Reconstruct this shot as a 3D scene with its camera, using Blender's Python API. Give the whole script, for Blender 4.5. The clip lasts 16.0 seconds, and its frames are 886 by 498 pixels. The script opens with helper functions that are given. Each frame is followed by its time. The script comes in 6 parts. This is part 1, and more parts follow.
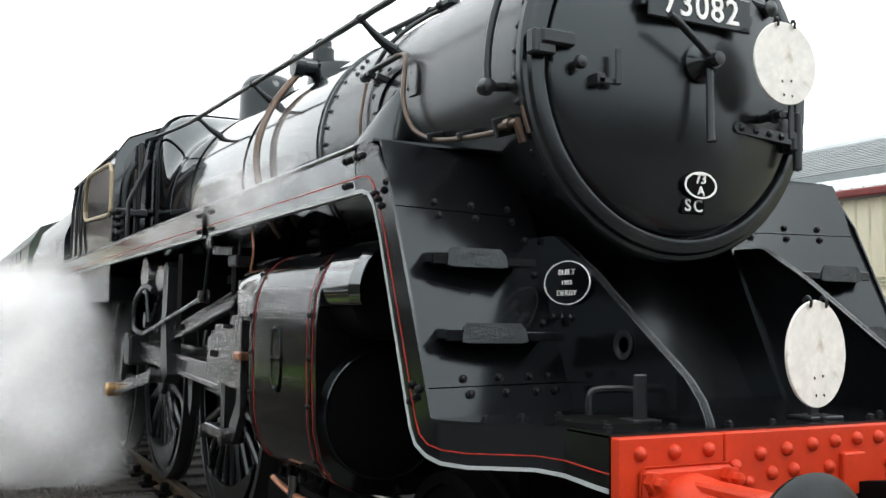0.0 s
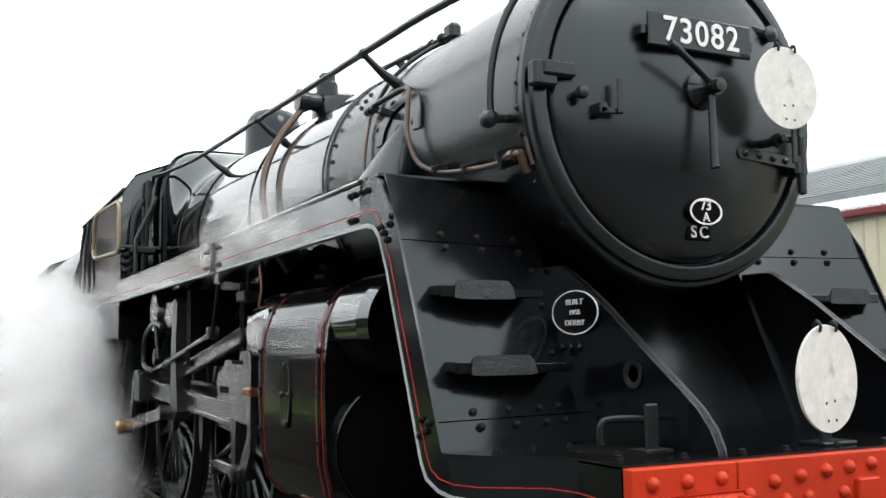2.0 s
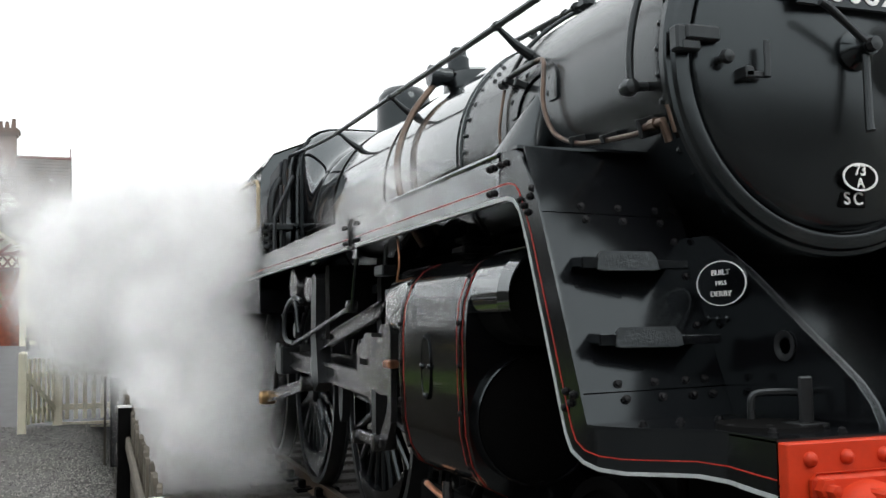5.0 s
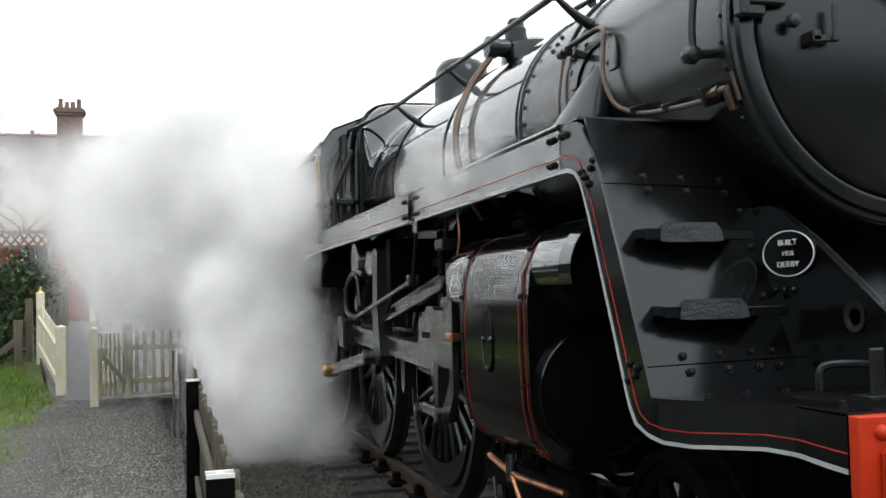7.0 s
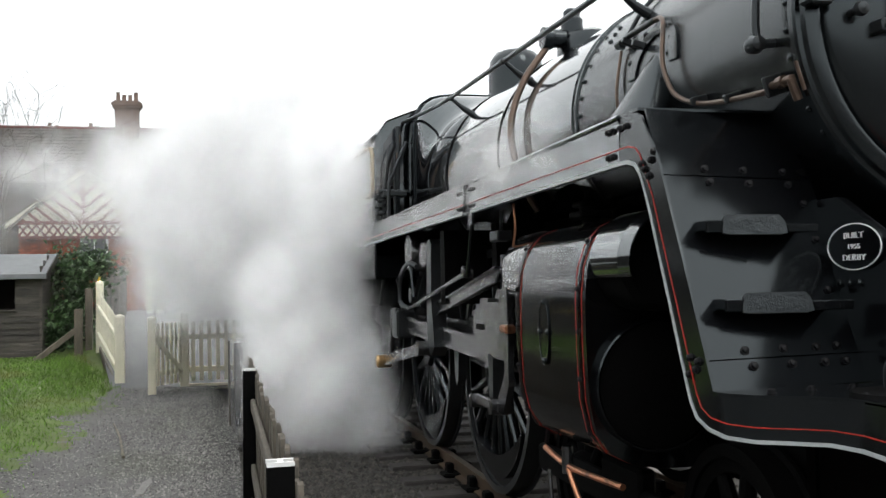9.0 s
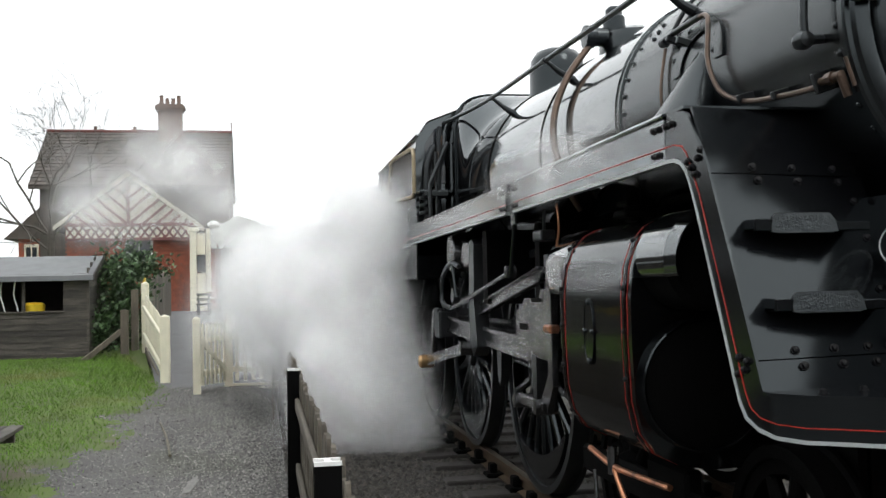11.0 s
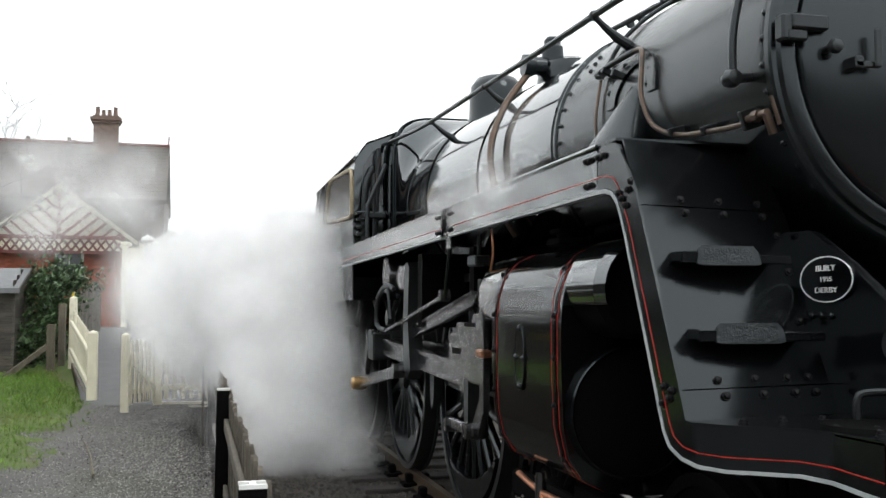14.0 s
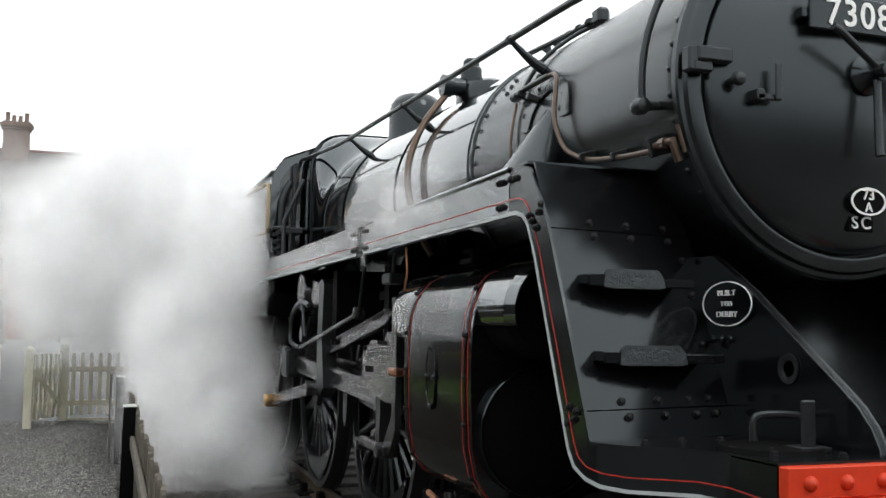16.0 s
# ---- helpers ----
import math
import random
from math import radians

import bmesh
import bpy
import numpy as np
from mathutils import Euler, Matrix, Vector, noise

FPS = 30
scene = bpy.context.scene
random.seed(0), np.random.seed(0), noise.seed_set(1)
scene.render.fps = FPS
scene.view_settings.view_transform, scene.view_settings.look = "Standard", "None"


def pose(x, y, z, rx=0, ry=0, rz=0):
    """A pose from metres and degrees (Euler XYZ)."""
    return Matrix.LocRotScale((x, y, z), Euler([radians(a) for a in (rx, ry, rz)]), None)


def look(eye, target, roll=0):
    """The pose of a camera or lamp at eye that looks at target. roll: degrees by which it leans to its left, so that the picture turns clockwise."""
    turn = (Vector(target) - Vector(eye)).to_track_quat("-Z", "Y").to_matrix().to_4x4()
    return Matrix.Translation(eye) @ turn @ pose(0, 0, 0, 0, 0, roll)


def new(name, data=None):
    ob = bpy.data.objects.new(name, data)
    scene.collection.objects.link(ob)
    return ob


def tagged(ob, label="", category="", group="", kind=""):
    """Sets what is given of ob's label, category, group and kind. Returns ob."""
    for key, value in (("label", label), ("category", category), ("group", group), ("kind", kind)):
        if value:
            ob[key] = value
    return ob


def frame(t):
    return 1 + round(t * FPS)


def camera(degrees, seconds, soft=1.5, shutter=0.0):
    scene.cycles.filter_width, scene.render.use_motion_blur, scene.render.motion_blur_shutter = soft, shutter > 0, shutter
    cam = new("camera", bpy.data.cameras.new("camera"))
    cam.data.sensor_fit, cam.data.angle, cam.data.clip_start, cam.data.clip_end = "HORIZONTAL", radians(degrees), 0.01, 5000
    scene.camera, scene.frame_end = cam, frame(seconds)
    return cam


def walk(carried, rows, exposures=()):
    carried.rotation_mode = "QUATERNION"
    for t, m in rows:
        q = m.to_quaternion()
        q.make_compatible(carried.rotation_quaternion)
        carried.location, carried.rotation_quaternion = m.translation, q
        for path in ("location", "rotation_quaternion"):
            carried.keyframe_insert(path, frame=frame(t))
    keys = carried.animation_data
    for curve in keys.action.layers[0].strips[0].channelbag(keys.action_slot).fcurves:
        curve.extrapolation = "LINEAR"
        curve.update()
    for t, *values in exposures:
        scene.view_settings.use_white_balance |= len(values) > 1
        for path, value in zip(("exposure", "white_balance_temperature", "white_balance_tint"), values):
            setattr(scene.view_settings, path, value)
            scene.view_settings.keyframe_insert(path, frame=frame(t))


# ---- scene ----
cam = camera(48.90, 16.0)
# seconds, x, y, z, yaw, pitch, roll; y runs back along the track from the smokebox front, z up from the rail head
PATH = [
    (0.0, -2.859, -3.311, 1.615, -27.306, 4.069, -0.660),
    (0.5, -2.859, -3.310, 1.627, -27.293, 4.699, -0.260),
    (1.0, -2.856, -3.315, 1.631, -27.173, 4.987, 0.082),
    (1.5, -2.850, -3.312, 1.635, -27.040, 5.120, 0.493),
    (2.0, -2.857, -3.319, 1.635, -26.728, 5.693, 0.668),
    (2.5, -2.867, -3.314, 1.628, -25.219, 5.754, 0.567),
    (3.0, -2.883, -3.305, 1.619, -23.852, 5.622, 0.736),
    (3.5, -2.882, -3.308, 1.621, -22.990, 5.042, 0.513),
    (4.0, -2.899, -3.301, 1.620, -21.972, 4.940, 0.705),
    (6.5, -2.920, -3.304, 1.642, -16.176, 2.931, 1.009),
    (7.0, -2.922, -3.300, 1.637, -15.808, 2.686, 1.374),
    (7.5, -2.927, -3.298, 1.638, -15.186, 2.440, 1.577),
    (8.0, -2.932, -3.299, 1.639, -14.616, 2.343, 1.488),
    (8.5, -2.942, -3.295, 1.640, -14.157, 2.315, 1.213),
    (9.0, -2.954, -3.294, 1.638, -12.862, 2.259, 1.061),
    (11.5, -2.978, -3.298, 1.640, -10.205, 2.358, 1.286),
    (12.0, -2.979, -3.301, 1.643, -9.910, 2.450, 1.273),
    (12.5, -2.973, -3.301, 1.645, -10.346, 2.518, 0.951),
    (13.0, -2.964, -3.305, 1.647, -11.476, 2.928, 0.795),
    (13.5, -2.961, -3.311, 1.650, -12.777, 3.315, 0.536),
    (14.0, -2.958, -3.313, 1.649, -14.218, 3.530, -0.035),
    (14.5, -2.950, -3.318, 1.654, -15.717, 3.692, -0.221),
    (15.0, -2.944, -3.322, 1.655, -16.904, 3.800, -0.363),
    (15.5, -2.934, -3.322, 1.660, -17.994, 4.212, -0.666),
    (16.0, -2.928, -3.331, 1.658, -18.978, 4.559, -0.809),
]
walk(cam, [(t, pose(x, y, z, 90 + pitch, roll, yaw)) for t, x, y, z, yaw, pitch, roll in PATH],
     exposures=[(0.0, -0.06), (2.0, -0.16), (4.0, -0.42), (6.5, -0.42), (9.0, -0.40), (12.5, -0.52), (14.0, -0.45), (16.0, -0.42)])

# ---- light: overcast day ----
world = bpy.data.worlds.new("overcast")
scene.world = world
world.use_nodes = True
wt = world.node_tree
wt.nodes.clear()
w_out = wt.nodes.new("ShaderNodeOutputWorld")
w_bg = wt.nodes.new("ShaderNodeBackground")
w_sky = wt.nodes.new("ShaderNodeTexSky")
w_sky.sky_type, w_sky.sun_disc = "NISHITA", False
w_sky.sun_elevation, w_sky.sun_rotation = radians(51), radians(156)
w_sky.air_density, w_sky.dust_density = 1.0, 4.0
w_mix = wt.nodes.new("ShaderNodeMix")
w_mix.data_type = "RGBA"
w_mix.inputs[0].default_value = 0.93
w_cloud = wt.nodes.new("ShaderNodeTexNoise")
w_cloud.inputs["Scale"].default_value = 2.2
w_cloud.inputs["Detail"].default_value = 5
w_ramp = wt.nodes.new("ShaderNodeMapRange")
w_ramp.inputs[3].default_value, w_ramp.inputs[4].default_value = 10.6, 12.4
w_tc = wt.nodes.new("ShaderNodeTexCoord")
w_sep = wt.nodes.new("ShaderNodeSeparateXYZ")
w_up = wt.nodes.new("ShaderNodeMapRange")
w_up.inputs[1].default_value, w_up.inputs[2].default_value = 0.0, 1.0
w_up.inputs[3].default_value, w_up.inputs[4].default_value = 1.55, 2.5
w_mul = wt.nodes.new("ShaderNodeMath")
w_mul.operation = "MULTIPLY"
wt.links.new(w_tc.outputs["Generated"], w_sep.inputs[0])
wt.links.new(w_sep.outputs[2], w_up.inputs[0])
wt.links.new(w_up.outputs[0], w_mul.inputs[0])
wt.links.new(w_ramp.outputs[0], w_mul.inputs[1])
w_tint = wt.nodes.new("ShaderNodeMix")
w_tint.data_type, w_tint.blend_type = "RGBA", "MULTIPLY"
w_tint.inputs[0].default_value = 1.0
w_tint.inputs[7].default_value = (0.955, 0.985, 1.0, 1)
wt.links.new(w_cloud.outputs[0], w_ramp.inputs[0])
wt.links.new(w_mul.outputs[0], w_tint.inputs[6])
wt.links.new(w_sky.outputs[0], w_mix.inputs[6])
wt.links.new(w_tint.outputs[2], w_mix.inputs[7])
wt.links.new(w_mix.outputs[2], w_bg.inputs[0])
w_bg.inputs[1].default_value = 0.1
wt.links.new(w_bg.outputs[0], w_out.inputs[0])
sun = new("sun", bpy.data.lights.new("sun", "SUN"))
sun.data.energy, sun.data.angle, sun.data.color = 0.9, radians(22), (1.0, 0.97, 0.93)
sun.matrix_world = look((3.5, -8, 11), (0, 0, 0))
scene.cycles.transparent_max_bounces = 200
scene.cycles.max_bounces, scene.cycles.diffuse_bounces = 24, 20


# ---- materials ----
def material(name, base, rough=0.5, metal=0.0, spread=0.25, scale=6.0, fine=60.0, bump=0.15, coat=0.0, streak=1.0,
             second=None, second_at=0.55, island=0.0, each=0.0, spec=0.5, sheen=(1, 1, 1)):
    """A surface with variation at two scales, stains of a second colour, and fine relief."""
    m = bpy.data.materials.new(name)
    m.use_nodes = True
    n, l = m.node_tree.nodes, m.node_tree.links
    b = n["Principled BSDF"]
    tc = n.new("ShaderNodeTexCoord")
    mp = n.new("ShaderNodeMapping")
    mp.inputs["Scale"].default_value = (1, 1, 1 / streak)
    l.new(tc.outputs["Object"], mp.inputs[0])
    big = n.new("ShaderNodeTexNoise")
    big.inputs["Scale"].default_value, big.inputs["Detail"].default_value = scale, 6
    small = n.new("ShaderNodeTexNoise")
    small.inputs["Scale"].default_value, small.inputs["Detail"].default_value = fine, 4
    l.new(mp.outputs[0], big.inputs[0])
    l.new(mp.outputs[0], small.inputs[0])
    mixn = n.new("ShaderNodeMix")
    mixn.inputs[0].default_value = 0.35
    l.new(big.outputs[0], mixn.inputs[2])
    l.new(small.outputs[0], mixn.inputs[3])
    val = n.new("ShaderNodeMapRange")
    val.inputs[1].default_value, val.inputs[2].default_value = 0.3, 0.7
    val.inputs[3].default_value, val.inputs[4].default_value = 1 - spread, 1 + spread
    l.new(mixn.outputs[0], val.inputs[0])
    value = val.outputs[0]
    for amount, kind in ((island, "Geometry"), (each, "Object Info")):
        if amount:
            src = n.new("ShaderNodeNewGeometry" if kind == "Geometry" else "ShaderNodeObjectInfo")
            r = n.new("ShaderNodeMapRange")
            r.inputs[3].default_value, r.inputs[4].default_value = 1 - amount, 1 + amount
            l.new(src.outputs["Random Per Island" if kind == "Geometry" else "Random"], r.inputs[0])
            mu = n.new("ShaderNodeMath")
            mu.operation = "MULTIPLY"
            l.new(value, mu.inputs[0])
            l.new(r.outputs[0], mu.inputs[1])
            value = mu.outputs[0]
    col = n.new("ShaderNodeMix")
    col.data_type, col.blend_type = "RGBA", "MULTIPLY"
    col.inputs[0].default_value = 1.0
    col.inputs[6].default_value = (*base, 1)
    l.new(value, col.inputs[7])
    out = col.outputs[2]
    if second:
        st = n.new("ShaderNodeTexNoise")
        st.inputs["Scale"].default_value, st.inputs["Detail"].default_value = scale * 0.6, 8
        off = n.new("ShaderNodeMapping")
        off.inputs["Location"].default_value = (3.1, 7.7, 1.3)
        l.new(mp.outputs[0], off.inputs[0])
        l.new(off.outputs[0], st.inputs[0])
        sr = n.new("ShaderNodeMapRange")
        sr.inputs[1].default_value, sr.inputs[2].default_value = second_at, second_at + 0.14
        l.new(st.outputs[0], sr.inputs[0])
        m2 = n.new("ShaderNodeMix")
        m2.data_type = "RGBA"
        l.new(sr.outputs[0], m2.inputs[0])
        l.new(out, m2.inputs[6])
        m2.inputs[7].default_value = (*second, 1)
        out = m2.outputs[2]
    l.new(out, b.inputs["Base Color"])
    rr = n.new("ShaderNodeMapRange")
    rr.inputs[3].default_value, rr.inputs[4].default_value = rough * 0.75, min(1, rough * 1.3)
    l.new(mixn.outputs[0], rr.inputs[0])
    l.new(rr.outputs[0], b.inputs["Roughness"])
    b.inputs["Metallic"].default_value = metal
    b.inputs["Specular IOR Level"].default_value = spec
    b.inputs["Specular Tint"].default_value = (*sheen, 1)
    if coat:
        b.inputs["Coat Weight"].default_value, b.inputs["Coat Roughness"].default_value = coat, 0.08
    if bump:
        bm_ = n.new("ShaderNodeBump")
        bm_.inputs["Strength"].default_value, bm_.inputs["Distance"].default_value = bump, 0.01
        l.new(mixn.outputs[0], bm_.inputs["Height"])
        l.new(bm_.outputs[0], b.inputs["Normal"])
    return m


GLOSS = material("black_gloss_paint", sheen=(0.84, 0.96, 1.0), base=(0.004, 0.0042, 0.0048), rough=0.07, spec=1.0, spread=0.3, scale=2.5, fine=30, bump=0.005, coat=0.6)
CASING = material("black_casing_paint", sheen=(0.84, 0.96, 1.0), base=(0.004, 0.0041, 0.0045), rough=0.11, spec=0.48, spread=0.3, scale=3, fine=40, bump=0.01, streak=3)
BLACK = material("black_paint", sheen=(0.84, 0.96, 1.0), base=(0.0045, 0.0048, 0.0056), rough=0.16, spec=0.52, spread=0.4, scale=2.2, fine=45, bump=0.06, streak=2)
MATT = material("smokebox_black", sheen=(0.84, 0.96, 1.0), base=(0.0055, 0.0058, 0.0064), rough=0.24, spec=0.62, spread=0.3, scale=4, fine=80, bump=0.12, streak=4, second=(0.016, 0.015, 0.014), second_at=0.6)
# near black without sheen: plain black parts, and shade coloured into the underparts
BLACK_OR_SHADE = material("black_or_shade", (0.003, 0.003, 0.003), 0.7, spec=0.06, spread=0.4, scale=8, fine=60, bump=0.3)
RED = material("red_paint", (0.50, 0.036, 0.009), 0.42, spread=0.14, scale=5, fine=40, bump=0.15, second=(0.36, 0.024, 0.010), second_at=0.60, spec=0.3)
LINE_RED = material("red_lining", (0.45, 0.028, 0.018), 0.35, spread=0.15, bump=0)
LINE_GREY = material("pale_grey_lining", (0.42, 0.45, 0.45), 0.32, spread=0.2, scale=9, bump=0)
WHITE = material("white_enamel", (0.72, 0.71, 0.66), 0.45, spread=0.14, scale=14, fine=50, bump=0.1, second=(0.40, 0.33, 0.22), second_at=0.60)
LETTER = material("white_letter_paint", (0.82, 0.82, 0.80), 0.4, spread=0.05, bump=0)
STEEL = material("oily_steel", (0.11, 0.11, 0.113), 0.22, metal=0.85, spread=0.25, scale=3, fine=25, bump=0.04, second=(0.12, 0.11, 0.10), second_at=0.62)
DARKSTEEL = material("dark_steel", sheen=(0.84, 0.96, 1.0), base=(0.020, 0.020, 0.021), rough=0.32, metal=0.2, spread=0.35, scale=7, fine=50, bump=0.2)
COPPER = material("copper_pipe", (0.55, 0.25, 0.14), 0.35, metal=0.9, spread=0.3, scale=12, bump=0.1, second=(0.16, 0.08, 0.05), second_at=0.55)
TARNISH = material("tarnished_copper", (0.115, 0.078, 0.058), 0.38, metal=0.6, spread=0.35, scale=9, bump=0.1, second=(0.06, 0.05, 0.045), second_at=0.55)
FRAME = material("pale_brown_frame", (0.34, 0.27, 0.17), 0.45, spread=0.2, scale=8, bump=0.1)
CHIMNEY = material("sooty_brick", (0.15, 0.105, 0.085), 0.85, spread=0.4, scale=6, fine=50, bump=0.4, island=0.25)
BRASS = material("brass", (0.62, 0.40, 0.20), 0.3, metal=0.9, spread=0.2, scale=12, bump=0.1)
RAILRUST = material("rail_rust", (0.075, 0.05, 0.03), 0.6, metal=0.3, spread=0.4, scale=6, fine=70, bump=0.3)
RAILTOP = material("rail_steel", (0.12, 0.10, 0.075), 0.4, metal=0.6, spread=0.3, scale=6, bump=0.1)
BOLTBLACK = material("bolt_black", (0.006, 0.006, 0.007), 0.45, spec=0.2, bump=0.1)
SLEEPER = material("sleeper_timber", (0.035, 0.031, 0.028), 0.75, spread=0.45, scale=7, fine=60, bump=0.5, second=(0.06, 0.055, 0.05), second_at=0.58)
BALLAST = material("ballast_stone", (0.052, 0.047, 0.041), 0.85, spread=0.5, scale=14, fine=90, bump=0.4, island=0.55)
DIRT = material("oily_track_dirt", (0.030, 0.027, 0.023), 0.85, spread=0.5, scale=4, fine=70, bump=0.7, second=(0.05, 0.043, 0.034), second_at=0.56)
GRAVEL = material("path_gravel", (0.082, 0.079, 0.075), 0.85, spread=0.45, scale=1.1, fine=110, bump=0.45, second=(0.062, 0.064, 0.050), second_at=0.55)
STONE = material("pebble", (0.15, 0.145, 0.135), 0.8, spread=0.4, scale=20, fine=90, bump=0.3, island=0.9)
TARMAC = material("ramp_tarmac", (0.115, 0.115, 0.118), 0.8, spread=0.25, scale=3, fine=90, bump=0.4)
EARTH = material("lawn_earth", (0.070, 0.105, 0.018), 0.9, spread=0.5, scale=1.6, fine=60, bump=0.7, second=(0.10, 0.088, 0.05), second_at=0.58)
GRASS = material("grass_blade", (0.095, 0.185, 0.018), 0.6, spread=0.5, scale=1.1, fine=10, bump=0, island=0.45, second=(0.15, 0.17, 0.04), second_at=0.56)
CREAM = material("cream_paint", (0.70, 0.66, 0.52), 0.45, spread=0.10, scale=5, fine=60, bump=0.15, second=(0.50, 0.46, 0.36), second_at=0.66, each=0.04)
FENCEWOOD = material("weathered_fence_wood", (0.100, 0.086, 0.066), 0.8, spread=0.5, scale=6, fine=80, bump=0.6, streak=5, each=0.35, second=(0.065, 0.075, 0.04), second_at=0.58)
SHEDWOOD = material("weathered_shed_boards", (0.062, 0.055, 0.046), 0.8, spread=0.6, scale=3, fine=22, bump=0.7, each=0.42, streak=0.14, second=(0.035, 0.032, 0.028), second_at=0.54)
FELT = material("roofing_felt", (0.17, 0.175, 0.18), 0.8, spread=0.2, scale=4, fine=120, bump=0.3)
OLDCREAM = material("weathered_cream_paint", (0.46, 0.43, 0.35), 0.6, spread=0.22, scale=3, fine=30, bump=0.2, second=(0.28, 0.26, 0.21), second_at=0.56)
CHEQUER = material("chequered_tread_plate", sheen=(0.84, 0.96, 1.0), base=(0.008, 0.008, 0.009), rough=0.34, spec=0.5, spread=0.5, scale=30, fine=140, bump=0.9)
BRICK = material("red_brick", (0.25, 0.070, 0.038), 0.85, spread=0.35, scale=6, fine=50, bump=0.4, second=(0.17, 0.062, 0.042), second_at=0.55, island=0.2, each=0.25)
MORTAR = material("mortar", (0.34, 0.30, 0.26), 0.9, spread=0.25, bump=0.3)
TILE = material("roof_tile", (0.078, 0.066, 0.057), 0.8, spread=0.4, scale=3, fine=30, bump=0.4, second=(0.07, 0.066, 0.055), second_at=0.55, island=0.35)
MAROON = material("maroon_paint", (0.12, 0.025, 0.02), 0.45, spread=0.25, bump=0.1)
PALE = material("pale_sheet", (0.66, 0.67, 0.65), 0.5, spread=0.1, scale=2, bump=0.1)
CLADDING = material("cream_cladding", (0.66, 0.62, 0.47), 0.5, spread=0.10, scale=1.2, fine=20, bump=0.05, second=(0.55, 0.51, 0.38), second_at=0.6, streak=3)
SHEETGREY = material("grey_roof_sheet", (0.20, 0.22, 0.225), 0.45, spread=0.25, scale=1.5, fine=20, bump=0.1)
SHEETPALE = material("pale_roof_sheet", (0.52, 0.56, 0.57), 0.4, spread=0.15, scale=1.5, fine=20, bump=0.1)
BARK = material("bark", (0.075, 0.066, 0.055), 0.85, spread=0.4, scale=9, fine=60, bump=0.6)
LEAF = material("ivy_leaf", (0.045, 0.085, 0.030), 0.45, spread=0.4, scale=2, bump=0, island=0.6)
COACH = material("coach_green", (0.030, 0.050, 0.034), 0.3, spread=0.25, scale=2, bump=0.05)
YELLOW = material("yellow_plastic", (0.72, 0.50, 0.03), 0.4, spread=0.1, bump=0)
INSIDE = material("dim_interior_board", (0.05, 0.045, 0.04), 0.9, spread=0.3, bump=0.2)
GLASS = material("window_glass", (0.03, 0.035, 0.04), 0.05, spread=0.1, bump=0, spec=0.8)


